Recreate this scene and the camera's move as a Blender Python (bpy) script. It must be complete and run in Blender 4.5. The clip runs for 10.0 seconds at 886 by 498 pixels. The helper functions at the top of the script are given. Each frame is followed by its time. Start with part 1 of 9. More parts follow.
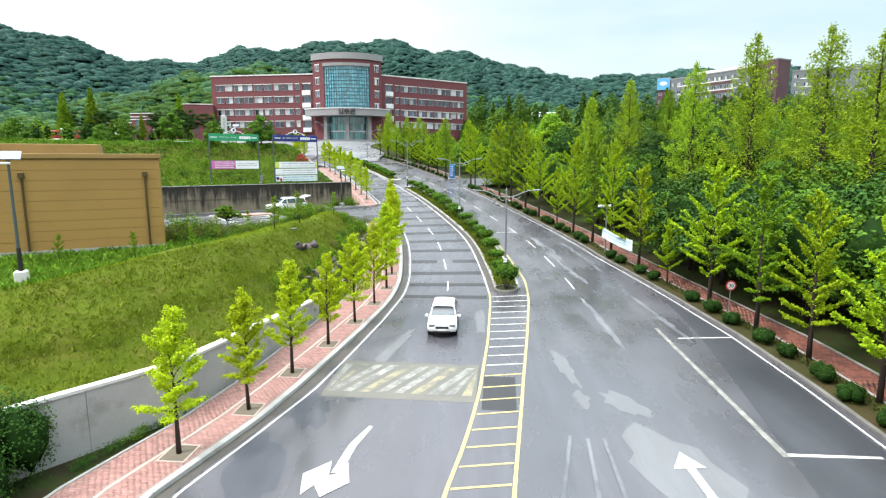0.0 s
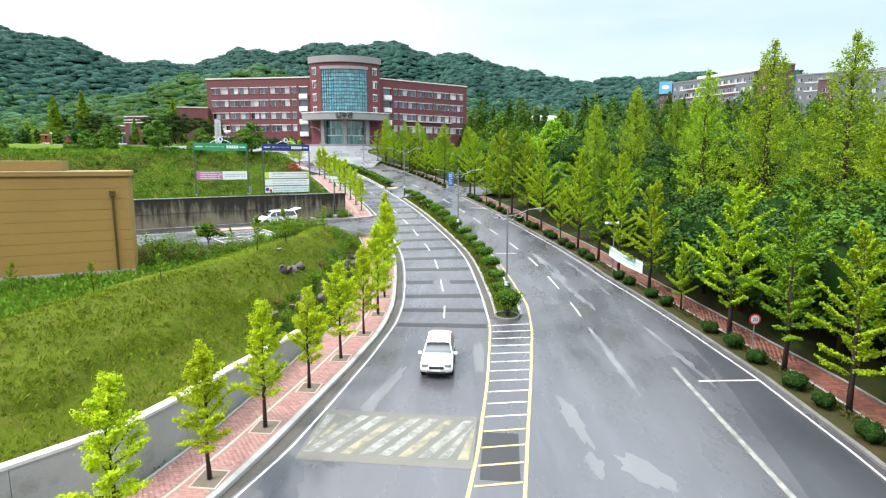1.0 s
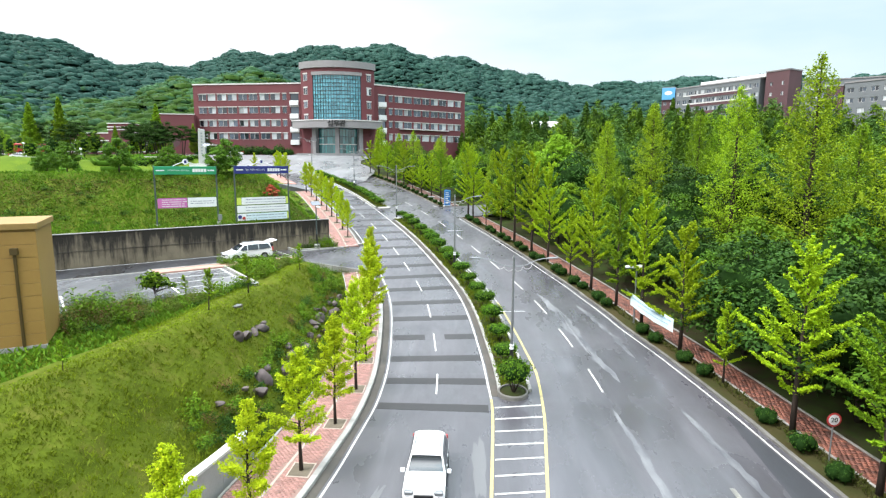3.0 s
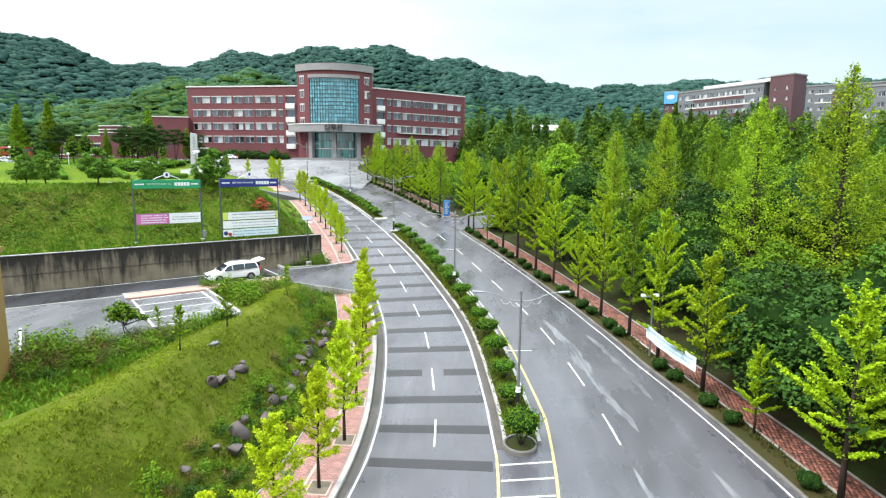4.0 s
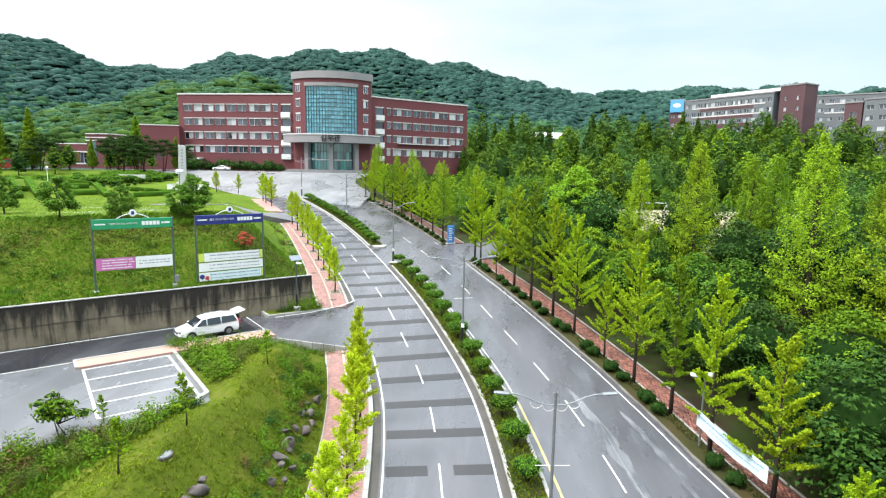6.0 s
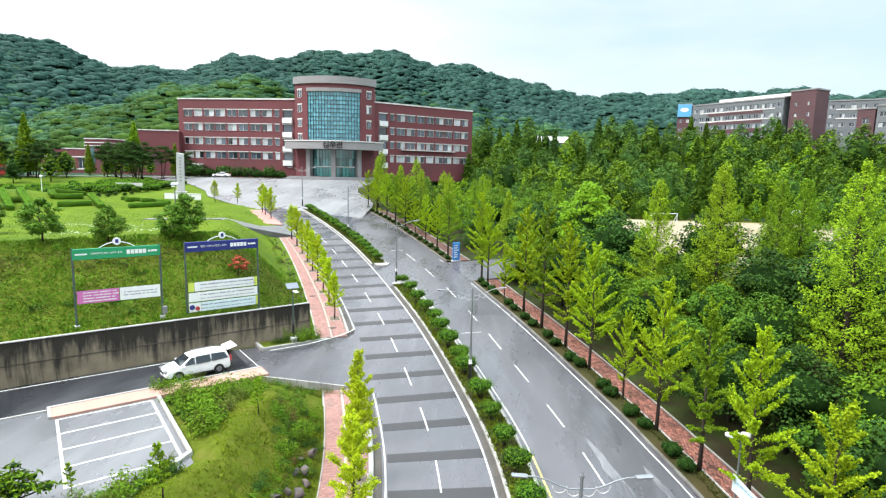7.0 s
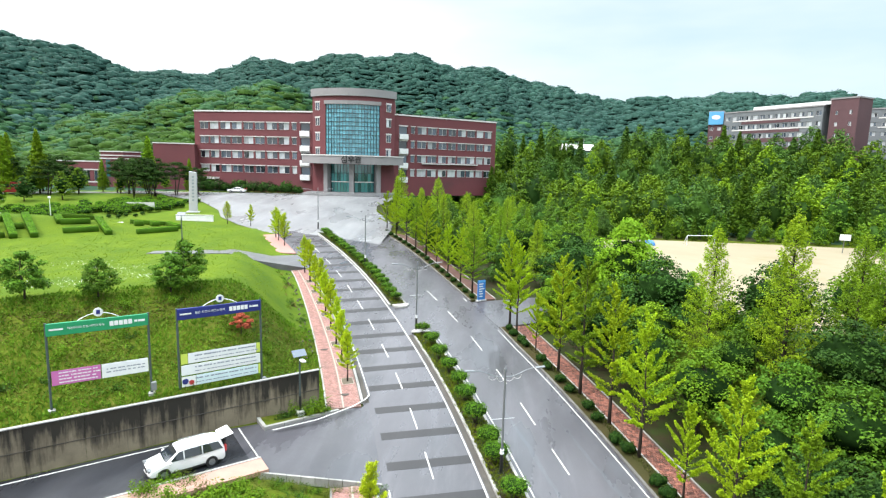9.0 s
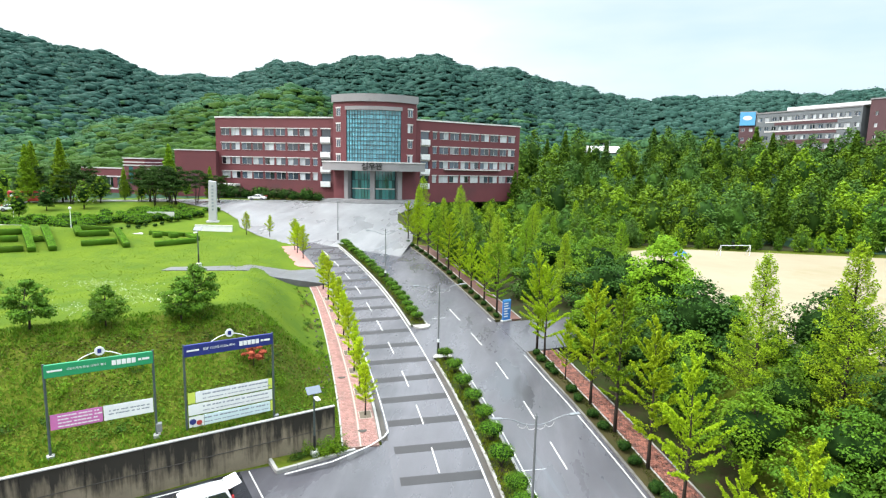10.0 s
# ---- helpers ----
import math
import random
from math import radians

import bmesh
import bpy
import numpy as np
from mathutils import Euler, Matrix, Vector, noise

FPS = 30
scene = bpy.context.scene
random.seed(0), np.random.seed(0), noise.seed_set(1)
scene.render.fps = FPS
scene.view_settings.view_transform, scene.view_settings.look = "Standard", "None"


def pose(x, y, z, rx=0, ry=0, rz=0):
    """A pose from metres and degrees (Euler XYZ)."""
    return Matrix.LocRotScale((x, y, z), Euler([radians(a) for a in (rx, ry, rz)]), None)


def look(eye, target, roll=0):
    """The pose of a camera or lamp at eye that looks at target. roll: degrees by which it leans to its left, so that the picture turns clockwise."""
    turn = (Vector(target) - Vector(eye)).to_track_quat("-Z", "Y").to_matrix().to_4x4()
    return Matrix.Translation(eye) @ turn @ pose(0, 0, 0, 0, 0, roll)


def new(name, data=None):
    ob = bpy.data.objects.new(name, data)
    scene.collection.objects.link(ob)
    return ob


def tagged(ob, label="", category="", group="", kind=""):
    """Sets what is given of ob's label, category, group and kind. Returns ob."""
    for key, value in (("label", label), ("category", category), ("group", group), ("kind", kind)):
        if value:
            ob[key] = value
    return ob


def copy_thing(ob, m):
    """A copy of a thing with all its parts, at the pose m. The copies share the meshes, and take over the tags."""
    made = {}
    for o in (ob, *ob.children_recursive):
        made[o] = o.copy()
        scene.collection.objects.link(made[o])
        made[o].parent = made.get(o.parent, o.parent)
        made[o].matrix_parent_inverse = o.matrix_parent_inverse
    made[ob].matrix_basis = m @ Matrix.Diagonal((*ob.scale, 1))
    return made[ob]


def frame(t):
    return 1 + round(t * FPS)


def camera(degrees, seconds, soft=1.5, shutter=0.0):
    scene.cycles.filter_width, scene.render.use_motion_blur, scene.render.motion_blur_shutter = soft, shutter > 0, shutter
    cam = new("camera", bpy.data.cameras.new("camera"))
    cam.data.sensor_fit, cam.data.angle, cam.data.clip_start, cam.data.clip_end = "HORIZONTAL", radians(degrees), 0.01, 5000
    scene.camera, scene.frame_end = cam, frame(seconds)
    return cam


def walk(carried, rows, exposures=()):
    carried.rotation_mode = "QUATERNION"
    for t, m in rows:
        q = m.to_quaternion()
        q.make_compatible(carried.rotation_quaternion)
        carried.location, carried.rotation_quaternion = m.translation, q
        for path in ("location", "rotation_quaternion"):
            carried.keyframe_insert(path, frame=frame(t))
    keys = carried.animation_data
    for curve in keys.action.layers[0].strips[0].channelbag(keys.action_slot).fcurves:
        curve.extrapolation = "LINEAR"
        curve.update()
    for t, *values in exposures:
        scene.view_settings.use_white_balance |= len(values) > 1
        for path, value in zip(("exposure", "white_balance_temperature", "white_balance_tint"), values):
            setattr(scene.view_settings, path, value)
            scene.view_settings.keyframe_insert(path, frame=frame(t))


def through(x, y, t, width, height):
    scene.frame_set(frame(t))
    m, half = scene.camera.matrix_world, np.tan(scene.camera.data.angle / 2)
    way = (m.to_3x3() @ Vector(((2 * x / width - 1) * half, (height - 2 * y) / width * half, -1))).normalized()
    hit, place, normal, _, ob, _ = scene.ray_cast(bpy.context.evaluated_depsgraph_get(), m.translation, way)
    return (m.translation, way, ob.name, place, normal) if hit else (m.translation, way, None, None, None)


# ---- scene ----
cam = camera(76.6, 10.0, soft=1.25)
PATH = [
    (0, (1.429, -4.608, 8.428), (1.320, -2.398, 8.080), -0.1),
    (0.5, (1.488, -2.774, 8.997), (1.380, -0.564, 8.652), 0.0),
    (1, (1.520, -0.861, 9.570), (1.412, 1.351, 9.228), 0.1),
    (1.5, (1.551, 1.123, 10.144), (1.444, 3.335, 9.804), 0.1),
    (2, (1.492, 3.189, 10.814), (1.385, 5.401, 10.478), 0.2),
    (2.5, (1.480, 5.328, 11.470), (1.378, 7.541, 11.135), 0.2),
    (4, (1.194, 11.501, 13.446), (1.100, 13.716, 13.115), 0.6),
    (4.5, (0.934, 13.471, 14.179), (0.843, 15.686, 13.850), 0.8),
    (5, (0.609, 15.409, 14.930), (0.522, 17.623, 14.601), 0.9),
    (5.5, (0.334, 17.273, 15.693), (0.248, 19.487, 15.368), 1.0),
    (7, (-0.504, 22.886, 18.572), (-0.603, 25.101, 18.249), 1.3),
    (7.5, (-0.683, 24.660, 19.729), (-0.804, 26.873, 19.405), 1.4),
    (8, (-1.023, 26.461, 20.774), (-1.163, 28.673, 20.451), 1.5),
    (8.5, (-1.338, 28.225, 21.747), (-1.491, 30.437, 21.424), 1.5),
    (9, (-1.644, 29.949, 22.744), (-1.819, 32.159, 22.419), 1.5),
    (9.5, (-1.914, 31.771, 23.604), (-2.131, 33.976, 23.277), 1.4),
    (10, (-2.221, 33.533, 24.557), (-2.481, 35.732, 24.228), 1.3),
]
walk(cam, [(t, look(eye, target, roll)) for t, eye, target, roll in PATH])

# ---------------------------------------------------------------- light
SUN_EL, SUN_AZ = radians(52), radians(-115)
world = bpy.data.worlds.new("overcast_sky")
scene.world = world
world.use_nodes = True
wn, wl = world.node_tree.nodes, world.node_tree.links
wn.clear()
w_out = wn.new("ShaderNodeOutputWorld")
w_bg = wn.new("ShaderNodeBackground")
w_sky = wn.new("ShaderNodeTexSky")
w_sky.sky_type, w_sky.sun_disc = "NISHITA", False
w_sky.sun_elevation, w_sky.sun_rotation = SUN_EL, SUN_AZ
w_gain = wn.new("ShaderNodeVectorMath")
w_gain.operation = "SCALE"
w_gain.inputs["Scale"].default_value = 0.02
w_co = wn.new("ShaderNodeTexCoord")
w_map = wn.new("ShaderNodeMapping")
w_map.inputs["Scale"].default_value = (1.0, 1.0, 4.0)
w_noise = wn.new("ShaderNodeTexNoise")
w_noise.inputs["Scale"].default_value, w_noise.inputs["Detail"].default_value = 1.6, 5
w_ramp = wn.new("ShaderNodeMapRange")
w_ramp.inputs["From Min"].default_value, w_ramp.inputs["From Max"].default_value = 0.18, 0.56
w_ramp.inputs["To Min"].default_value, w_ramp.inputs["To Max"].default_value = 0.0, 1.0
w_mix = wn.new("ShaderNodeMix")
w_mix.data_type = "RGBA"
w_mix.inputs[6].default_value, w_mix.inputs[7].default_value = (0.62, 0.79, 0.86, 1), (0.98, 1.02, 1.04, 1)
w_bg.inputs["Strength"].default_value = 1.0
# an overcast sky is about three times as bright overhead as at the horizon
w_split = wn.new("ShaderNodeSeparateXYZ")
w_rise = wn.new("ShaderNodeMapRange")
for key, v in (("From Min", 0.34), ("From Max", 1.0), ("To Min", 1.0), ("To Max", 6.6)):
    w_rise.inputs[key].default_value = v
w_dome = wn.new("ShaderNodeVectorMath")
w_dome.operation = "SCALE"
w_sum = wn.new("ShaderNodeVectorMath")
w_sum.operation = "ADD"
wl.new(w_co.outputs["Generated"], w_map.inputs["Vector"])
wl.new(w_map.outputs["Vector"], w_noise.inputs["Vector"])
# brighter cloud towards the hidden sun
w_dot = wn.new("ShaderNodeVectorMath")
w_dot.operation = "DOT_PRODUCT"
w_dot.inputs[1].default_value = (math.sin(SUN_AZ), math.cos(SUN_AZ), 0)
w_lean = wn.new("ShaderNodeMath")
w_lean.operation = "MULTIPLY_ADD"
w_lean.inputs[1].default_value = 0.5
wl.new(w_co.outputs["Generated"], w_dot.inputs[0])
wl.new(w_dot.outputs["Value"], w_lean.inputs[0])
wl.new(w_noise.outputs["Fac"], w_lean.inputs[2])
wl.new(w_lean.outputs["Value"], w_ramp.inputs["Value"])
wl.new(w_ramp.outputs["Result"], w_mix.inputs[0])
wl.new(w_sky.outputs["Color"], w_gain.inputs[0])
wl.new(w_co.outputs["Generated"], w_split.inputs[0])
wl.new(w_split.outputs["Z"], w_rise.inputs["Value"])
wl.new(w_mix.outputs[2], w_dome.inputs[0])
wl.new(w_rise.outputs["Result"], w_dome.inputs["Scale"])
wl.new(w_dome.outputs["Vector"], w_sum.inputs[0])
wl.new(w_gain.outputs["Vector"], w_sum.inputs[1])
wl.new(w_sum.outputs["Vector"], w_bg.inputs["Color"])
wl.new(w_bg.outputs["Background"], w_out.inputs["Surface"])

sun_data = bpy.data.lights.new("sun", "SUN")
sun_data.energy, sun_data.angle, sun_data.color = 4.0, radians(12), (1.0, 0.98, 0.94)
sun = new("sun", sun_data)
SUN_DIR = Vector((math.sin(SUN_AZ) * math.cos(SUN_EL), math.cos(SUN_AZ) * math.cos(SUN_EL), math.sin(SUN_EL)))
sun.matrix_world = look(SUN_DIR * 100, (0, 0, 0))
scene.view_settings.exposure = 0.1

# ---------------------------------------------------------------- materials
def node(nt, kind, **values):
    n = nt.nodes.new(kind)
    for key, value in values.items():
        n.inputs[key.replace("_", " ")].default_value = value
    return n


def noise_tex(nt, scale, detail=4, rough=0.6, stretch=None):
    co = nt.nodes.new("ShaderNodeTexCoord")
    n = node(nt, "ShaderNodeTexNoise", Scale=scale, Detail=detail, Roughness=rough)
    if stretch:
        mp = node(nt, "ShaderNodeMapping", Scale=stretch)
        nt.links.new(co.outputs["Object"], mp.inputs["Vector"])
        nt.links.new(mp.outputs["Vector"], n.inputs["Vector"])
    else:
        nt.links.new(co.outputs["Object"], n.inputs["Vector"])
    return n.outputs["Fac"]


def ramp(nt, fac, lo, hi, a=0.0, b=1.0):
    r = node(nt, "ShaderNodeMapRange")
    for key, v in (("From Min", lo), ("From Max", hi), ("To Min", a), ("To Max", b)):
        r.inputs[key].default_value = v
    nt.links.new(fac, r.inputs["Value"])
    return r.outputs["Result"]


def mixed(nt, fac, a, b, blend="MIX"):
    m = nt.nodes.new("ShaderNodeMix")
    m.data_type, m.blend_type = "RGBA", blend
    for socket, v in ((0, fac), (6, a), (7, b)):
        if isinstance(v, (int, float)):
            m.inputs[socket].default_value = v
        elif isinstance(v, tuple):
            m.inputs[socket].default_value = (*v, 1)
        else:
            nt.links.new(v, m.inputs[socket])
    return m.outputs[2]


def surface(name, a, b=None, scale=0.6, fine=14.0, rough=0.7, metal=0.0, bump=0.15, grain=0.25, stretch=None, vary=0.0,
            rough_to=None, dirt=None, island=0.0, dirt_scale=0.25, dirt_at=(0.55, 0.75), spec=0.5):
    """A painted, stone, earth or metal surface: two colours in large patches, fine grain, stains and relief."""
    m = bpy.data.materials.new(name)
    m.use_nodes = True
    nt = m.node_tree
    bsdf = nt.nodes["Principled BSDF"]
    b = b or tuple(v * 0.8 for v in a)
    big, small = noise_tex(nt, scale, 5, 0.65, stretch), noise_tex(nt, fine, 4, 0.7)
    col = mixed(nt, ramp(nt, big, 0.32, 0.68), a, b)
    col = mixed(nt, ramp(nt, small, 0.3, 0.7, 0, grain), col, tuple(v * 0.45 for v in a))
    if dirt:
        col = mixed(nt, ramp(nt, noise_tex(nt, dirt_scale, 7, 0.68, stretch), *dirt_at), col, dirt)
    if island:
        geo = nt.nodes.new("ShaderNodeNewGeometry")
        hsv = node(nt, "ShaderNodeHueSaturation")
        nt.links.new(ramp(nt, geo.outputs["Random Per Island"], 0, 1, 1 - island, 1 + island), hsv.inputs["Value"])
        nt.links.new(col, hsv.inputs["Color"])
        col = hsv.outputs["Color"]
    if vary:
        info = nt.nodes.new("ShaderNodeObjectInfo")
        hsv = node(nt, "ShaderNodeHueSaturation")
        nt.links.new(ramp(nt, info.outputs["Random"], 0, 1, 1 - vary, 1 + vary), hsv.inputs["Value"])
        nt.links.new(col, hsv.inputs["Color"])
        col = hsv.outputs["Color"]
    nt.links.new(col, bsdf.inputs["Base Color"])
    bsdf.inputs["Metallic"].default_value = metal
    bsdf.inputs["Specular IOR Level"].default_value = spec
    nt.links.new(ramp(nt, big, 0.35, 0.65, rough, rough if rough_to is None else rough_to), bsdf.inputs["Roughness"])
    if bump:
        bp = node(nt, "ShaderNodeBump", Strength=bump, Distance=0.02)
        nt.links.new(small, bp.inputs["Height"])
        nt.links.new(bp.outputs["Normal"], bsdf.inputs["Normal"])
    return m


def leafage(name, a, b, through=0.35, shade=0.6, patch=0.5):
    """Leaves: the tone differs from leaf to leaf, from branch to branch and from tree to tree."""
    m = bpy.data.materials.new(name)
    m.use_nodes = True
    nt = m.node_tree
    bsdf = nt.nodes["Principled BSDF"]
    geo, info = nt.nodes.new("ShaderNodeNewGeometry"), nt.nodes.new("ShaderNodeObjectInfo")
    col = mixed(nt, geo.outputs["Random Per Island"], a, b)
    col = mixed(nt, ramp(nt, noise_tex(nt, patch, 3), 0.35, 0.65, 0, shade), col, tuple(0.62 * v for v in b))
    hsv = node(nt, "ShaderNodeHueSaturation")
    nt.links.new(ramp(nt, info.outputs["Random"], 0, 1, 0.88, 1.14), hsv.inputs["Value"])
    nt.links.new(ramp(nt, info.outputs["Random"], 0, 1, 0.492, 0.505), hsv.inputs["Hue"])
    nt.links.new(col, hsv.inputs["Color"])
    nt.links.new(hsv.outputs["Color"], bsdf.inputs["Base Color"])
    bsdf.inputs["Roughness"].default_value = 0.6
    bsdf.inputs["Specular IOR Level"].default_value = 0.06
    tr = nt.nodes.new("ShaderNodeBsdfTranslucent")
    nt.links.new(hsv.outputs["Color"], tr.inputs["Color"])
    mix = nt.nodes.new("ShaderNodeMixShader")
    mix.inputs[0].default_value = through
    nt.links.new(bsdf.outputs[0], mix.inputs[1])
    nt.links.new(tr.outputs[0], mix.inputs[2])
    nt.links.new(mix.outputs[0], nt.nodes["Material Output"].inputs["Surface"])
    return m


def pane(name, tint, rough=0.06, vary=0.35):
    """Window glass seen from outside: dark rooms behind it, a clear reflection of the sky on it."""
    m = bpy.data.materials.new(name)
    m.use_nodes = True
    nt = m.node_tree
    bsdf = nt.nodes["Principled BSDF"]
    info = nt.nodes.new("ShaderNodeObjectInfo")
    hsv = node(nt, "ShaderNodeHueSaturation", Color=(*tint, 1))
    nt.links.new(ramp(nt, info.outputs["Random"], 0, 1, 1 - vary, 1 + vary), hsv.inputs["Value"])
    nt.links.new(hsv.outputs["Color"], bsdf.inputs["Base Color"])
    bsdf.inputs["Roughness"].default_value = rough
    bsdf.inputs["IOR"].default_value = 1.7
    bsdf.inputs["Coat Weight"].default_value = 0.4
    bsdf.inputs["Coat Roughness"].default_value = 0.03
    return m


def wet_asphalt(name, a, b, wet=0.6, scale=0.35):
    """Worn asphalt after rain: pale and dark patches, damp and dry in turn, long streaks along the lanes."""
    m = bpy.data.materials.new(name)
    m.use_nodes = True
    nt = m.node_tree
    bsdf = nt.nodes["Principled BSDF"]
    big = noise_tex(nt, scale * 0.4, 6, 0.55, (1.0, 0.45, 1.0))
    mid = noise_tex(nt, scale * 2.6, 6, 0.65, (1.0, 0.09, 1.0))
    small = noise_tex(nt, 45, 3, 0.7)
    col = mixed(nt, ramp(nt, big, 0.36, 0.64), a, b)
    col = mixed(nt, ramp(nt, mid, 0.5, 0.72, 0, 0.5), col, tuple(v * 1.45 for v in a))
    col = mixed(nt, ramp(nt, small, 0.35, 0.7, 0, 0.3), col, tuple(v * 0.5 for v in b))
    nt.links.new(col, bsdf.inputs["Base Color"])
    damp = noise_tex(nt, scale * 0.9, 6, 0.6, (1.0, 0.4, 1.0))
    nt.links.new(ramp(nt, damp, 0.38, 0.62, 0.5, 0.5 - 0.37 * wet), bsdf.inputs["Roughness"])
    bsdf.inputs["Specular IOR Level"].default_value = 0.45
    bp = node(nt, "ShaderNodeBump", Strength=0.12, Distance=0.01)
    nt.links.new(small, bp.inputs["Height"])
    nt.links.new(bp.outputs["Normal"], bsdf.inputs["Normal"])
    return m


ASPHALT = wet_asphalt("wet_asphalt", (0.079, 0.076, 0.086), (0.05, 0.049, 0.056), 1.0)
STREAK = surface("rubbed_asphalt_streak", (0.15, 0.152, 0.162), (0.08, 0.082, 0.092), 1.0, 22, 0.5, dirt=(0.062, 0.064, 0.074), dirt_scale=1.1, dirt_at=(0.46, 0.56), stretch=(1.0, 0.3, 1.0))
FAINT = wet_asphalt("faint_wheel_track", (0.086, 0.088, 0.099), (0.056, 0.058, 0.067), 1.0)
DAMP_REFLECTION = wet_asphalt("damp_reflection_asphalt", (0.05, 0.052, 0.064), (0.034, 0.036, 0.046), 1.0)
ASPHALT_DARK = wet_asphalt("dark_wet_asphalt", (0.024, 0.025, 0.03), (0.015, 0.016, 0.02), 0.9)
BAND = wet_asphalt("dark_band_asphalt", (0.02, 0.0175, 0.019), (0.013, 0.0115, 0.013), 0.15)
LOT = wet_asphalt("wet_car_park_asphalt", (0.125, 0.127, 0.136), (0.088, 0.09, 0.098), 1.0, 0.25)
BAY = wet_asphalt("bay_asphalt", (0.046, 0.047, 0.054), (0.03, 0.031, 0.037), 0.5)
PATCH = wet_asphalt("pale_asphalt_patch", (0.116, 0.116, 0.122), (0.087, 0.087, 0.0928), 0.3)
PLAZA = wet_asphalt("pale_wet_paving", (0.185, 0.185, 0.19), (0.13, 0.13, 0.137), 0.8, 0.2)
WHITE_PAINT = surface("white_road_paint", (0.49, 0.485, 0.47), (0.37, 0.365, 0.35), 1.2, 20, 0.55, dirt=(0.16, 0.16, 0.165), dirt_scale=2.0, dirt_at=(0.53, 0.75))
WORN_PAINT = surface("worn_white_paint", (0.27, 0.262, 0.235), (0.17, 0.165, 0.148), 1.5, 12, 0.6, dirt=(0.1, 0.098, 0.09), dirt_scale=2.2, dirt_at=(0.4, 0.6))
YELLOW_PAINT = surface("faded_yellow_paint", (0.42, 0.34, 0.12), (0.36, 0.3, 0.13), 1.2, 20, 0.6, dirt=(0.13, 0.12, 0.09), dirt_scale=1.8, dirt_at=(0.52, 0.72))
HUMP_YELLOW = surface("worn_hump_paint", (0.24, 0.21, 0.12), (0.17, 0.155, 0.11), 1.2, 12, 0.65, dirt=(0.09, 0.085, 0.075), dirt_scale=1.1, dirt_at=(0.42, 0.58))
KERB = surface("kerb_granite", (0.31, 0.3, 0.285), (0.23, 0.225, 0.21), 0.8, 30, 0.75, vary=0.12, dirt=(0.14, 0.135, 0.12), dirt_scale=0.7)
DARK_KERB = surface("weathered_kerb", (0.13, 0.125, 0.115), (0.09, 0.085, 0.08), 0.8, 30, 0.8, vary=0.15, dirt=(0.06, 0.06, 0.045), dirt_scale=0.7)
GUTTER = surface("gutter_concrete", (0.07, 0.06, 0.05), (0.038, 0.032, 0.027), 0.6, 18, 0.8, dirt=(0.0406, 0.0377, 0.0319), dirt_scale=0.8, dirt_at=(0.45, 0.62))
PAVER = surface("pink_clay_paver", (0.302, 0.157, 0.133), (0.255, 0.128, 0.11), 3, 30, 0.72, vary=0.16, dirt=(0.174, 0.116, 0.0986), dirt_scale=0.6)
PAVER_FIELD = surface("pink_clay_pavers", (0.302, 0.157, 0.133), (0.255, 0.128, 0.11), 0.8, 30, 0.72, island=0.2, dirt=(0.174, 0.116, 0.0986), dirt_scale=0.6)
RED_FIELD = surface("mixed_red_pavers", (0.209, 0.0754, 0.0493), (0.151, 0.0551, 0.0377), 0.8, 25, 0.7, island=0.55)
PAVER_BED = surface("paver_joint_bed", (0.232, 0.145, 0.122), (0.191, 0.116, 0.0986), 1.0, 20, 0.85)
PAVER_PALE = surface("pale_guide_paver", (0.36, 0.29, 0.244), (0.302, 0.244, 0.209), 1.2, 30, 0.75, vary=0.1)
RED_BRICK_PATH = surface("red_path_paver", (0.174, 0.0609, 0.0406), (0.128, 0.0464, 0.0319), 1.5, 25, 0.7, vary=0.35)
CONCRETE = surface("grey_concrete", (0.31, 0.305, 0.295), (0.25, 0.245, 0.24), 0.5, 16, 0.8, dirt=(0.16, 0.155, 0.145), dirt_scale=0.5)
COPING = surface("white_coping", (0.54, 0.532, 0.517), (0.45, 0.45, 0.435), 0.9, 16, 0.7, dirt=(0.315, 0.307, 0.285), dirt_scale=1.0)
def stained_concrete(name, a, b, stain):
    """Cast concrete with black runs that start under the coping and thin out on the way down."""
    m = surface(name, a, b, 0.6, 14, 0.85, bump=0.2, spec=0.3)
    nt = m.node_tree
    bsdf = nt.nodes["Principled BSDF"]
    base = bsdf.inputs["Base Color"].links[0].from_socket
    co = nt.nodes.new("ShaderNodeTexCoord")
    split = nt.nodes.new("ShaderNodeSeparateXYZ")
    nt.links.new(co.outputs["Object"], split.inputs[0])
    runs = noise_tex(nt, 2.2, 5, 0.65, (1.0, 1.0, 0.1))
    blots = noise_tex(nt, 0.35, 4, 0.6)
    reach = ramp(nt, split.outputs["Z"], 2.2, 4.85, -0.1, 0.26)
    add = node(nt, "ShaderNodeMath")
    nt.links.new(runs, add.inputs[0])
    nt.links.new(reach, add.inputs[1])
    more = node(nt, "ShaderNodeMath")
    nt.links.new(add.outputs[0], more.inputs[0])
    nt.links.new(ramp(nt, blots, 0.35, 0.65, -0.08, 0.1), more.inputs[1])
    nt.links.new(mixed(nt, ramp(nt, more.outputs[0], 0.43, 0.68, 0, 0.95), base, stain), bsdf.inputs["Base Color"])
    return m


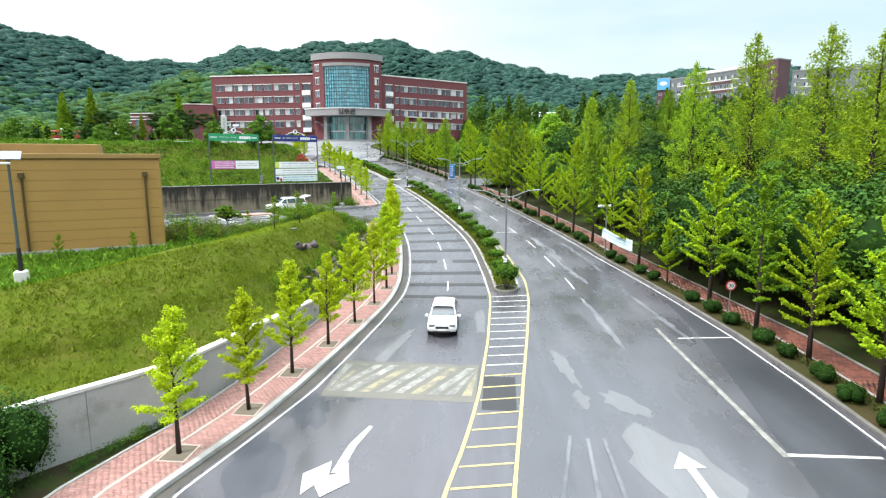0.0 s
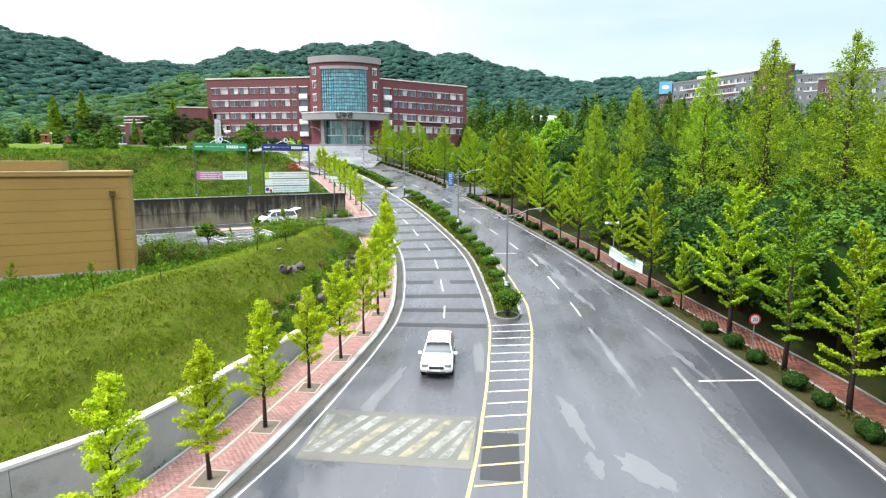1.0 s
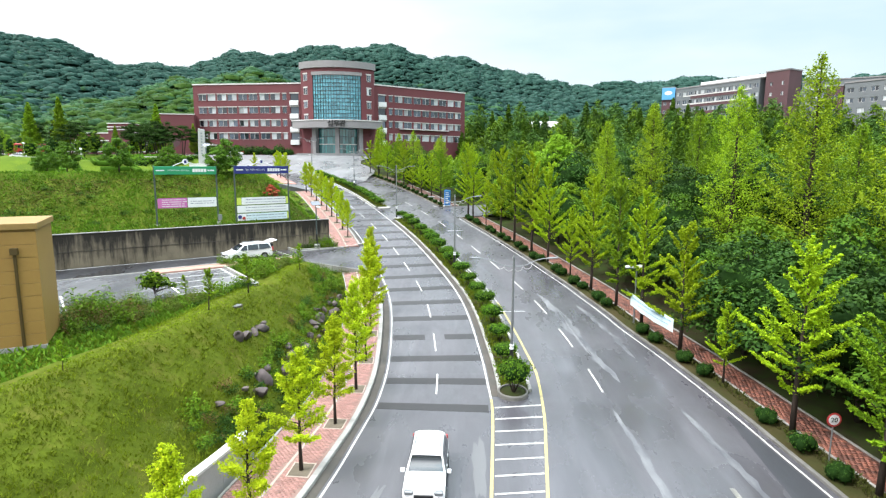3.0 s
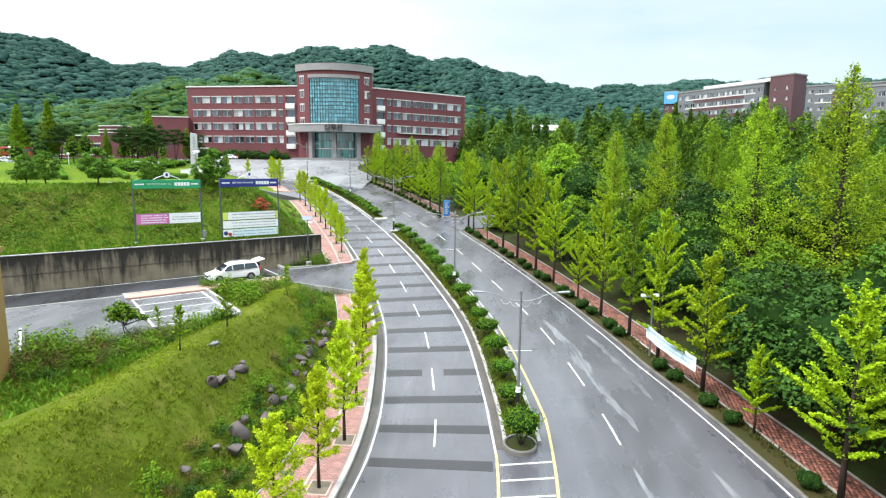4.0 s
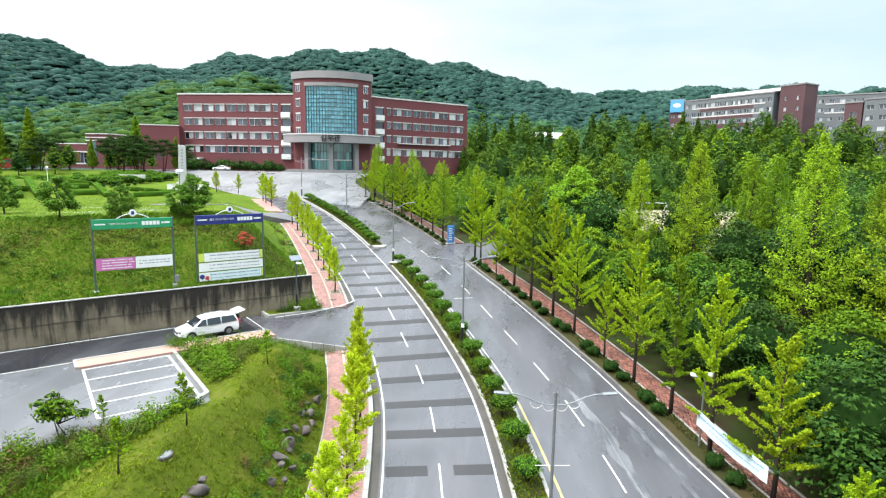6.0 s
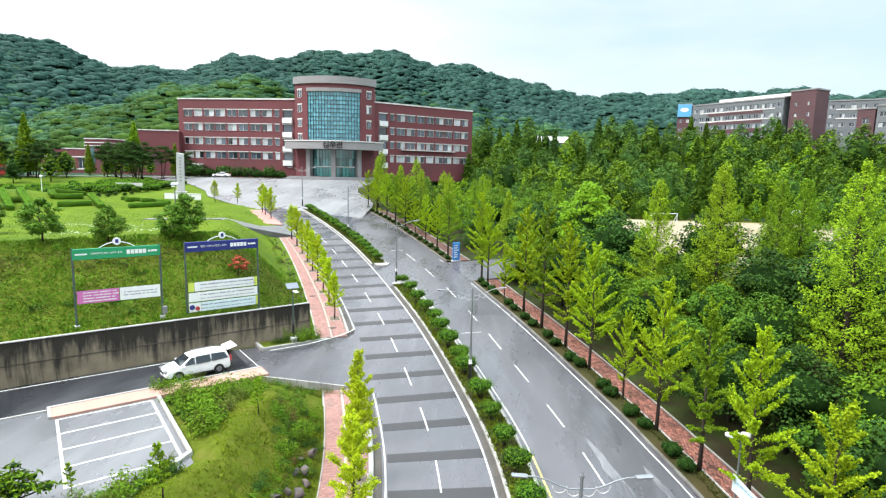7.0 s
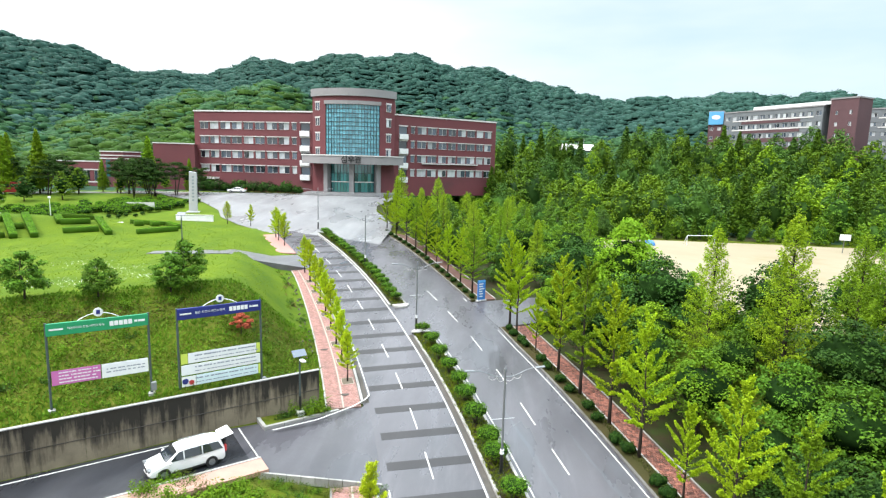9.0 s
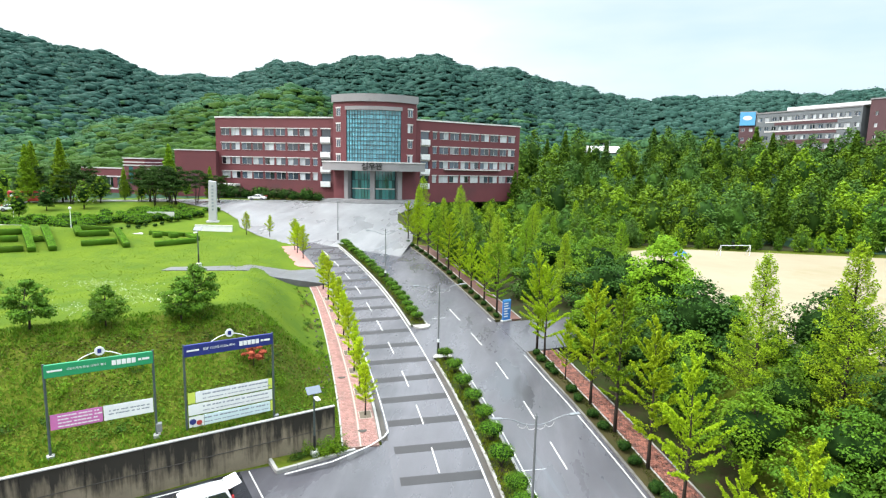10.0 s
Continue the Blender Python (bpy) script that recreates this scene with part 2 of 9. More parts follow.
STAINED = stained_concrete("stained_concrete", (0.21, 0.175, 0.125), (0.125, 0.104, 0.074), (0.014, 0.0125, 0.0105))
BRICK = surface("dark_red_brick", (0.135, 0.031, 0.037), (0.104, 0.025, 0.031), 0.12, 9, 0.75, grain=0.35, dirt=(0.0744, 0.0248, 0.0279), dirt_scale=0.1)
BRICK_FAR = surface("plum_brick", (0.0928, 0.0435, 0.0493), (0.0754, 0.0348, 0.0406), 0.1, 6, 0.8)
GREY_CLAD = surface("grey_cladding", (0.139, 0.151, 0.162), (0.116, 0.128, 0.139), 0.1, 6, 0.7)
CAP = surface("pale_grey_cornice", (0.232, 0.22, 0.226), (0.191, 0.186, 0.191), 0.15, 8, 0.7, dirt=(0.139, 0.133, 0.139), dirt_scale=0.2)
LINTEL = surface("white_stone_trim", (0.576, 0.56, 0.552), (0.48, 0.464, 0.456), 0.5, 10, 0.7)
GLASS = pane("blue_grey_glass", (0.04, 0.055, 0.075), vary=0.8)
BLIND = surface("pale_blind", (0.46, 0.48, 0.5), (0.3, 0.33, 0.36), 1.5, 8, 0.4, vary=0.3)
CURTAIN = pane("teal_curtain_glass", (0.09, 0.29, 0.36), 0.06, 0.3)
DARK_GLASS = pane("dark_green_glass", (0.02, 0.07, 0.075), 0.05, 0.3)
ENTRY_GLASS = pane("teal_entrance_glass", (0.045, 0.16, 0.165), 0.05, 0.6)
MULLION = surface("dark_teal_mullion", (0.029, 0.0812, 0.0928), (0.0232, 0.058, 0.0696), 2, 10, 0.4, 0.3, bump=0)
WHITE_METAL = surface("white_enamel", (0.646, 0.654, 0.663), (0.578, 0.586, 0.595), 1.5, 20, 0.4, bump=0.02, grain=0.08)
STEEL = surface("galvanised_steel", (0.244, 0.255, 0.267), (0.197, 0.209, 0.22), 2, 20, 0.42, 0.6, bump=0.03)
BLACK_METAL = surface("black_enamel", (0.0104, 0.0104, 0.0116), (0.00696, 0.00696, 0.00754), 2, 20, 0.4, bump=0.03)
POST_GREEN = surface("grey_green_post", (0.058, 0.0812, 0.0812), (0.0464, 0.0638, 0.0638), 2, 15, 0.5, 0.2, bump=0.04)
YELLOW_CLAD = surface("ochre_siding", (0.267, 0.157, 0.0348), (0.232, 0.133, 0.029), 0.25, 12, 0.6, bump=0.05, grain=0.15)
YELLOW_TRIM = surface("ochre_trim", (0.244, 0.151, 0.0406), (0.209, 0.128, 0.0348), 0.4, 12, 0.6, bump=0.05)
BRONZE = surface("olive_bronze_pipe", (0.0812, 0.0522, 0.0145), (0.058, 0.0377, 0.0116), 1, 12, 0.5, 0.3)
LAWN = surface("mown_lawn", (0.085, 0.112, 0.01), (0.054, 0.076, 0.008), 0.3, 3.0, 0.95, bump=1.0, grain=0.8, dirt=(0.1, 0.095, 0.02), dirt_scale=0.9, dirt_at=(0.5, 0.75), spec=0.05)
BRIGHT_LAWN = surface("bright_lawn", (0.1, 0.148, 0.012), (0.07, 0.11, 0.01), 0.15, 4, 0.95, bump=0.4, grain=0.35, dirt=(0.052, 0.092, 0.011), dirt_scale=0.22, dirt_at=(0.42, 0.66), spec=0.05)
EARTH = surface("leafy_earth", (0.036, 0.0258, 0.0144), (0.021, 0.0192, 0.0102), 0.4, 8, 0.95, bump=0.5, dirt=(0.024, 0.039, 0.0084), dirt_scale=0.6, dirt_at=(0.4, 0.6), spec=0.1)
FOREST_FLOOR = surface("forest_floor", (0.026, 0.066, 0.036), (0.02, 0.05, 0.028), 0.05, 1.5, 0.95, bump=0.5, spec=0.1)
SAND = surface("pale_sand", (0.25, 0.214, 0.15), (0.21, 0.177, 0.12), 0.05, 6, 0.95, bump=0.2, grain=0.12, dirt=(0.182, 0.154, 0.088), dirt_scale=0.06, spec=0.1)
PIT_SOIL = surface("dry_pit_soil", (0.15, 0.125, 0.095), (0.1, 0.085, 0.065), 2.0, 12, 0.95, bump=0.6, spec=0.1)
ROCK = surface("brown_grey_rock", (0.12, 0.094, 0.09), (0.042, 0.034, 0.036), 1.4, 5, 0.85, bump=1.0, grain=0.55, vary=0.3)
BARK = surface("grey_brown_bark", (0.0493, 0.036, 0.029), (0.0319, 0.0244, 0.0203), 3, 25, 0.9, bump=0.7, stretch=(2, 2, 0.4), spec=0.2)
GINKGO = leafage("ginkgo_leaf", (0.34, 0.465, 0.014), (0.2, 0.32, 0.01), 0.27, shade=0.32)
YOUNG_GINKGO = leafage("young_ginkgo_leaf", (0.46, 0.55, 0.016), (0.29, 0.41, 0.012), 0.34, shade=0.25)
GINKGO_DEEP = leafage("deep_ginkgo_leaf", (0.19, 0.31, 0.012), (0.1, 0.19, 0.009), 0.18, shade=0.4)
BROAD = leafage("broadleaf", (0.14, 0.245, 0.011), (0.058, 0.128, 0.008), 0.12)
BROAD_MID = leafage("lawn_tree_leaf", (0.092, 0.18, 0.013), (0.04, 0.1, 0.009), 0.1)
BROAD_DARK = leafage("dark_broadleaf", (0.045, 0.105, 0.013), (0.016, 0.048, 0.008), 0.06)
DAWN = leafage("larch_leaf", (0.28, 0.4, 0.018), (0.17, 0.28, 0.012), 0.3, shade=0.3)
PALE_LEAF = leafage("pale_leaf", (0.21, 0.36, 0.02), (0.13, 0.26, 0.014), 0.34, shade=0.3)
PINE = leafage("pine_needle", (0.046, 0.094, 0.017), (0.024, 0.056, 0.011), 0.13)
# the two farther belts carry haze in their colour, bluer with distance
HAZY_HILL = leafage("hazy_hill_forest", (0.026, 0.07, 0.053), (0.02, 0.057, 0.045), 0.12, shade=0.3, patch=0.012)
HAZY_HILL_MID = leafage("hazy_mid_forest", (0.036, 0.092, 0.033), (0.024, 0.068, 0.028), 0.1, shade=0.4, patch=0.02)
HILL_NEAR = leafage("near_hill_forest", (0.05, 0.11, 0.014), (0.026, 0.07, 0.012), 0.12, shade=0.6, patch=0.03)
HEDGE = leafage("hedge_leaf", (0.13, 0.27, 0.012), (0.065, 0.165, 0.008), 0.28, patch=1.5)
YEW = leafage("yew_leaf", (0.115, 0.235, 0.012), (0.05, 0.125, 0.008), 0.16, patch=2.0)
HEDGE_SHADE = leafage("hedge_shade_leaf", (0.07, 0.14, 0.009), (0.035, 0.085, 0.006), 0.15, patch=1.0)
BOX = leafage("azalea_leaf", (0.045, 0.1, 0.011), (0.02, 0.054, 0.008), 0.1, patch=2)
GRASS = leafage("grass_blade", (0.15, 0.198, 0.011), (0.088, 0.124, 0.008), 0.22, patch=0.8)
WEED = leafage("weed_leaf", (0.13, 0.24, 0.015), (0.056, 0.124, 0.01), 0.2, patch=0.5)
LAWN_GRASS = leafage("bright_lawn_blade", (0.16, 0.225, 0.014), (0.11, 0.168, 0.011), 0.28, shade=0.35, patch=0.15)
CREST_BLADE = leafage("crest_blade", (0.19, 0.275, 0.013), (0.14, 0.21, 0.01), 0.3, shade=0.25, patch=0.3)
DRY_GRASS = leafage("dry_verge_blade", (0.085, 0.08, 0.024), (0.045, 0.06, 0.011), 0.2, patch=0.6)
MAPLE = leafage("red_maple_leaf", (0.42, 0.11, 0.06), (0.3, 0.06, 0.035), 0.30)
CAR_WHITE = surface("white_car_paint", (0.663, 0.663, 0.671), (0.629, 0.629, 0.637), 0.5, 30, 0.22, bump=0, grain=0.03)
CAR_GLASS = pane("car_glass", (0.015, 0.02, 0.025), 0.04, 0.1)
TYRE = surface("tyre_rubber", (0.0116, 0.0116, 0.0116), (0.0087, 0.0087, 0.0087), 3, 30, 0.85)
TRIM_BLACK = surface("black_plastic", (0.0116, 0.0116, 0.0128), (0.0087, 0.0087, 0.00928), 3, 30, 0.5, bump=0.02)
RED_PAINT = surface("red_paint", (0.4, 0.024, 0.024), (0.336, 0.02, 0.02), 2, 20, 0.4, bump=0.02)
BLUE_PAINT = surface("blue_sign_paint", (0.024, 0.16, 0.44), (0.024, 0.128, 0.384), 2, 20, 0.4, bump=0.02)
SKY_BLUE = surface("sky_blue_sign", (0.096, 0.336, 0.576), (0.08, 0.288, 0.528), 2, 20, 0.4, bump=0.02)
NAVY = surface("navy_banner", (0.0096, 0.02, 0.16), (0.008, 0.016, 0.128), 2, 20, 0.5, bump=0.02)
GREEN_SIGN = surface("green_banner", (0.01, 0.25, 0.1), (0.008, 0.21, 0.085), 2, 20, 0.5, bump=0.02)
MAGENTA = surface("magenta_banner", (0.48, 0.128, 0.336), (0.416, 0.104, 0.304), 2, 20, 0.6, bump=0.02)
BANNER = surface("white_banner_cloth", (0.646, 0.654, 0.646), (0.578, 0.595, 0.595), 1.2, 30, 0.7, bump=0.03, grain=0.06)
PALE_BANNER = surface("pale_blue_banner_cloth", (0.527, 0.629, 0.646), (0.468, 0.578, 0.612), 1.2, 30, 0.7, bump=0.03, grain=0.06)
LIME = surface("lime_banner", (0.496, 0.576, 0.08), (0.44, 0.528, 0.08), 2, 20, 0.6, bump=0.02)
INK = surface("dark_ink", (0.0232, 0.0261, 0.0348), (0.0174, 0.0203, 0.029), 2, 20, 0.6, bump=0)
PANEL = pane("solar_panel_glass", (0.06, 0.07, 0.1), 0.12, 0.1)
STEP_STONE = surface("grey_step_granite", (0.2, 0.2, 0.205), (0.15, 0.15, 0.155), 0.5, 30, 0.7)
STONE = surface("pale_granite", (0.42, 0.42, 0.427), (0.345, 0.345, 0.36), 0.6, 40, 0.6, dirt=(0.27, 0.27, 0.27), dirt_scale=0.4)
FAR_LEAF = leafage("deep_wood_leaf", (0.075, 0.15, 0.022), (0.038, 0.092, 0.016), 0.16)
PLUM_LEAF = leafage("plum_leaf", (0.07, 0.04, 0.03), (0.03, 0.035, 0.015), 0.15, patch=1.0)
# near-black green that paints the shade inside crowns and shrubs
CROWN_SHADE = surface("inner_leaves", (0.0128, 0.0348, 0.0058), (0.00696, 0.0203, 0.00406), 2, 9, 0.95, bump=0.6, grain=0.5, spec=0.05)
RUSSET = leafage("russet_weed", (0.2, 0.11, 0.05), (0.11, 0.085, 0.03), 0.22, patch=1.0)
DRY_WEED = leafage("withered_weed", (0.13, 0.105, 0.03), (0.07, 0.075, 0.018), 0.2, patch=0.8)
OLIVE = leafage("olive_weed", (0.13, 0.16, 0.025), (0.065, 0.09, 0.015), 0.22, patch=0.8)

# ---------------------------------------------------------------- the plan: one curve along the median, heights, offsets
SPINE = [(0.2, -40), (0.6, -10), (1.0, 8), (1.6, 20), (2.2, 30), (2.45, 36), (2.12, 42.6), (0.66, 52.67), (-2.17, 62.51), (-5.57, 72.19),
         (-9.53, 81.65), (-13.84, 90.93), (-18.54, 100.02), (-23.78, 108.83), (-29.4, 117.43), (-35.0, 125.6), (-40.5, 134.0)]


def smooth_curve(points, step=0.5):
    p = [np.array(q, float) for q in points]
    p = [2 * p[0] - p[1], *p, 2 * p[-1] - p[-2]]
    dense = []
    for a, b, c, d in zip(p[:-3], p[1:-2], p[2:-1], p[3:]):
        for t in np.linspace(0, 1, 40, endpoint=False):
            dense.append(0.5 * (2 * b + (c - a) * t + (2 * a - 5 * b + 4 * c - d) * t * t + (3 * b - a - 3 * c + d) * t ** 3))
    dense = np.array(dense)
    length = np.r_[0, np.cumsum(np.hypot(*np.diff(dense, axis=0).T))]
    even = np.arange(0, length[-1], step)
    return np.stack([np.interp(even, length, dense[:, k]) for k in (0, 1)], 1), even


LINE, LINE_S = smooth_curve(SPINE)
LINE_S = LINE_S - LINE_S[np.argmin(np.abs(LINE[:, 1] - 8))]
LINE_T = np.gradient(LINE, axis=0)
LINE_T /= np.hypot(*LINE_T.T)[:, None]
LINE_Z = np.interp(LINE[:, 1], [-40, 0, 15, 22, 30, 36, 40, 43, 46, 49.3, 65.7, 84.8, 100, 108.8, 117.4, 124, 134],
                   [-3.2, -2.9, -2.7, -2.5, -2.3, -2.15, -1.95, -1.68, -1.32, -0.88, 1.24, 3.85, 5.99, 7.18, 8.32, 9.15, 10.2])


def table(*pairs):
    xs, ys = zip(*pairs)
    return lambda s: np.interp(s, xs, ys)


left_line = table((-40, -11), (3, -9.06), (6.4, -8.27), (11, -7.27), (15, -6.85), (21, -6.4), (28, -6.1), (36, -5.98), (44, -5.9), (52, -5.85), (63, -5.75), (75, -5.75))
left_kerb = table((-40, -11.4), (3, -9.6), (8, -8.4), (11, -7.95), (15, -7.5), (19, -7.1), (24, -6.72), (30, -6.62), (41, -6.55), (70, -6.2))
walk_edge = table((-40, -14), (2.7, -12.65), (4.6, -12.15), (7.4, -11.4), (11.6, -10.75), (19, -10.25), (30, -9.75), (41, -9.42), (54, -9.2), (70, -9.05), (80, -8.9), (95, -8.6))
right_line = table((-40, 15.4), (8, 14.75), (13, 14.5), (20, 13.85), (26, 12.9), (34.5, 11.6), (38, 10.9), (44, 10.2), (50, 9.95), (60, 9.8), (70, 9.75), (75, 9.9), (85, 9.85), (92, 9.95), (98, 10.2), (104, 10.7), (110, 11.1), (119, 11.4))
verge_wide = table((18, 2.35), (28, 2.0))
uphill_dash = table((29, 6.65), (36, 6.55), (39, 6.42), (42, 6.28), (46, 6.1), (50, 6.05), (58, 6.02), (61, 6.1), (64, 6.12), (67, 6.28), (70.3, 6.37), (73.6, 6.5), (80, 6.48), (87, 6.42))
lift = table((10, 0.0), (28, 0.12), (40, 0.2), (60, 0.1), (80, 0.0))


def smooth(v, lo=0.0, hi=1.0):
    v = np.clip((np.asarray(v, float) - lo) / (hi - lo), 0, 1)
    return v * v * (3 - 2 * v)


def at(s, d, dz=0.0):
    """The place at s metres along the road and d metres to the right of the median's edge."""
    x, y, tx, ty, z = (np.interp(s, LINE_S, a) for a in (LINE[:, 0], LINE[:, 1], LINE_T[:, 0], LINE_T[:, 1], LINE_Z))
    side = lift(s) * np.clip((np.asarray(d, float) - 2.0) / 8.0, 0, 1)
    return np.stack(np.broadcast_arrays(x + ty * d, y - tx * d, z + side + dz), -1)


def heading(s):
    return math.atan2(float(np.interp(s, LINE_S, LINE_T[:, 1])), float(np.interp(s, LINE_S, LINE_T[:, 0])))


def station(x, y):
    x, y = np.ravel(x).astype(float), np.ravel(y).astype(float)
    best = np.empty(len(x), int)
    for i in range(0, len(x), 4000):
        q = slice(i, i + 4000)
        best[q] = np.argmin((x[q, None] - LINE[None, :, 0]) ** 2 + (y[q, None] - LINE[None, :, 1]) ** 2, 1)
    dx, dy = x - LINE[best, 0], y - LINE[best, 1]
    d = dx * LINE_T[best, 1] - dy * LINE_T[best, 0]
    along = dx * LINE_T[best, 0] + dy * LINE_T[best, 1]
    s = LINE_S[best] + along
    return s, d, np.interp(s, LINE_S, LINE_Z)


WALL_A, WALL_U, WALL_N = np.array((-29.0, 54.0)), np.array((0.775, 0.632)), np.array((-0.632, 0.775))


def by_wall(u, n, z=0.0):
    p = WALL_A + u * WALL_U + n * WALL_N
    return Vector((p[0], p[1], z))


PLAZA_A, PLAZA_U, PLAZA_B = np.array((-29.4, 117.4)), np.array((-0.27, 0.963)), np.array((0.963, 0.27))


def plaza_z(x, y):
    along = (x - PLAZA_A[0]) * PLAZA_U[0] + (y - PLAZA_A[1]) * PLAZA_U[1]
    return np.clip(8.35 + 0.125 * along, 6, 12.9)


RIDGE = table((-64, 76), (-56, 86), (-48, 96), (-44, 98.5), (-41, 97), (-39, 94), (-33, 84), (-28, 85), (-23, 97), (-18, 99), (-13.5, 106), (-8, 109),
              (-1, 101), (3, 92), (8, 78), (13, 73), (18, 78), (24, 79), (30, 72), (40, 64), (60, 52))
SPUR = table((-64, 18), (-50, 20), (-42, 26), (-38, 31), (-34, 39), (-30, 48), (-24, 58), (-19, 54), (-14, 38), (-8, 30), (0, 30), (8, 34), (14, 34), (19, 29), (30, 26), (60, 26))


def hill_z(x, y):
    dx, dy = x + 2, y - 30
    r, az = np.hypot(dx, dy), np.degrees(np.arctan2(dx, dy))
    far = np.abs(az) > 75
    spur = 12 + (SPUR(az) - 12) * smooth(r, 165, 310)
    ridge = 10 + (RIDGE(az) - 10) * smooth(r, 250, 500)
    z = np.maximum(spur * (1 - smooth(r, 330, 420) * 0.4), ridge) - smooth(r, 520, 1400) * RIDGE(az) * 0.9
    waves = 4.0 * np.sin(az * 0.55 + r * 0.021) * np.cos(r * 0.017 - az * 0.3) + 1.6 * np.sin(az * 1.7 - r * 0.03) * np.sin(r * 0.05 + az)
    fade = smooth(r, 160, 215) * (1 - smooth(np.abs(az), 62, 85))
    return np.where(far, -60, (z + waves * smooth(r, 200, 300)) * fade - 60 * (1 - fade))


def bend(s):
    """How far the lower wall swings away from the footway at its near end."""
    return np.clip((8.5 - s) * 0.42, 0, 9)


def slope_z(s, e):
    """The grass slope between the lower footway and the terrace."""
    r = np.interp(s, LINE_S, LINE_Z)
    foot = np.minimum(-0.72 + 0 * s, r + 2.0)
    foot = foot * (1 - smooth(s, 15, 23)) + (r + 0.16) * smooth(s, 15, 23)
    reach = np.interp(s, [-10, 9, 20, 33, 42, 52], [9.5, 7.5, 6.2, 5.8, 4.4, 3.2])
    top = np.interp(s, [-10, 5, 20, 45, 56], [1.9, 2.2, 2.45, 2.5, 2.1])
    k = np.clip(e / reach, 0, 1)
    ditch = 0.6 * smooth(e - reach, 1.0, 2.4)
    return foot + (top - foot) * (0.75 * k + 0.25 * smooth(k)) - ditch


def lot_mask(u, n):
    """One on the level car park, nought outside it."""
    return smooth(u, 8.0, 6.9) * smooth(n, -17.6, -16.6)


def bank_z(u, n, s, e):
    z = 4.75 + 5.0 * (0.6 * np.clip(n / 12.5, 0, 1) + 0.4 * smooth(n, 0, 12.5)) - np.clip(n - 14, 0, 40) * 0.03
    r = np.interp(s, LINE_S, LINE_Z) + 0.16
    k = smooth(e, 0.0, 8)
    return r * (1 - k) + np.maximum(z, r) * k


def ground_z(x, y, sheet=True):
    x, y = np.asarray(x, float), np.asarray(y, float)
    shape = x.shape
    s, d, r = station(x, y)
    x, y = x.ravel(), y.ravel()
    e = walk_edge(s) - d
    w = np.stack([x, y], 1) - WALL_A
    u, n = w @ WALL_U, w @ WALL_N
    # right of the road
    rk = right_line(s)
    wood = np.interp(y, [-40, 0, 40, 52, 60, 70, 84, 400], [-3.0, -2.6, -0.8, 1.2, 3.2, 4.9, 5.45, 5.45])
    k = smooth(d, rk + 5, rk + 19)
    right = (r + 0.05) * (1 - k) + wood * k
    # left, below and above the long wall
    k = smooth(s, 48, 56)
    low = slope_z(s, np.maximum(e - bend(s), 0)) * (1 - k) + (r + (2.0 - r) * smooth(e, 0, 7)) * k
    lot = lot_mask(u, n)
    low = low * (1 - lot) + 1.93 * lot
    if sheet:
        low = np.where((e < 3.0 + bend(s)) & (s < 50), r - 0.12, low)
    high = bank_z(u, n, s, e)
    # the sloped bed of the hedge letters
    high = high + 1.85 * smooth(-0.69 * (x + 64.4) + 0.72 * (y - 100.2), 0, 10) * smooth(-x, 42, 50)
    left = np.where(n > (3.2 if sheet else 0), high, low)
    if sheet:
        left = np.where((n > 0) & (n <= 3.2), np.minimum(low, 1.9), left)
    z = np.where(d > 0, right, left)
    inside = (e < -0.6) & (d < rk + 3.4)
    z = np.where(inside, r - 0.14, np.where((e < 0) & (d < rk + 4.3), r - 0.02, z))
    # the plaza and what lies behind it
    along = (x - PLAZA_A[0]) * PLAZA_U[0] + (y - PLAZA_A[1]) * PLAZA_U[1]
    across = (x - PLAZA_A[0]) * PLAZA_B[0] + (y - PLAZA_A[1]) * PLAZA_B[1]
    k = smooth(along, 0, 8) * (1 - smooth(across, 10, 34))
    z = z * (1 - k) + (plaza_z(x, y) - 0.1) * k
    z = np.maximum(z, hill_z(x, y))
    return z.reshape(shape)


def height(x, y):
    return float(ground_z(np.array([x]), np.array([y]), False)[0])


# ---------------------------------------------------------------- building blocks
def mesh_object(name, verts, faces, material, parent=None, label="", flat=True):
    me = bpy.data.meshes.new(name)
    me.from_pydata([tuple(map(float, v)) for v in verts], [], [tuple(map(int, f)) for f in faces])
    if not flat:
        me.polygons.foreach_set("use_smooth", [True] * len(me.polygons))
    me.materials.append(material)
    ob = new(name, me)
    if parent:
        ob.parent = parent
    if label:
        ob["label"] = label
    return ob


def part(name, bm, material, parent=None, label="", soft=False):
    me = bpy.data.meshes.new(name)
    bm.to_mesh(me)
    bm.free()
    if soft:
        me.polygons.foreach_set("use_smooth", [True] * len(me.polygons))
    me.materials.append(material)
    ob = new(name, me)
    if parent:
        ob.parent = parent
    if label:
        ob["label"] = label
    return ob


def thing(name, m, label, category, group="", kind=""):
    ob = new(name)
    ob.empty_display_size = 0.3
    ob.matrix_world = m
    return tagged(ob, label, category, group, kind)


def box(bm, x0, x1, y0, y1, z0, z1, bevel=0.0, m=None):
    made = bmesh.ops.create_cube(bm, size=1, matrix=Matrix.Translation(((x0 + x1) / 2, (y0 + y1) / 2, (z0 + z1) / 2)) @ Matrix.Diagonal((x1 - x0, y1 - y0, z1 - z0, 1)))
    if m:
        bmesh.ops.transform(bm, matrix=m, verts=made["verts"])
    if bevel:
        edges = list({e for v in made["verts"] for e in v.link_edges})
        bmesh.ops.bevel(bm, geom=edges, offset=bevel, segments=1, affect="EDGES", profile=0.5)
    return bm


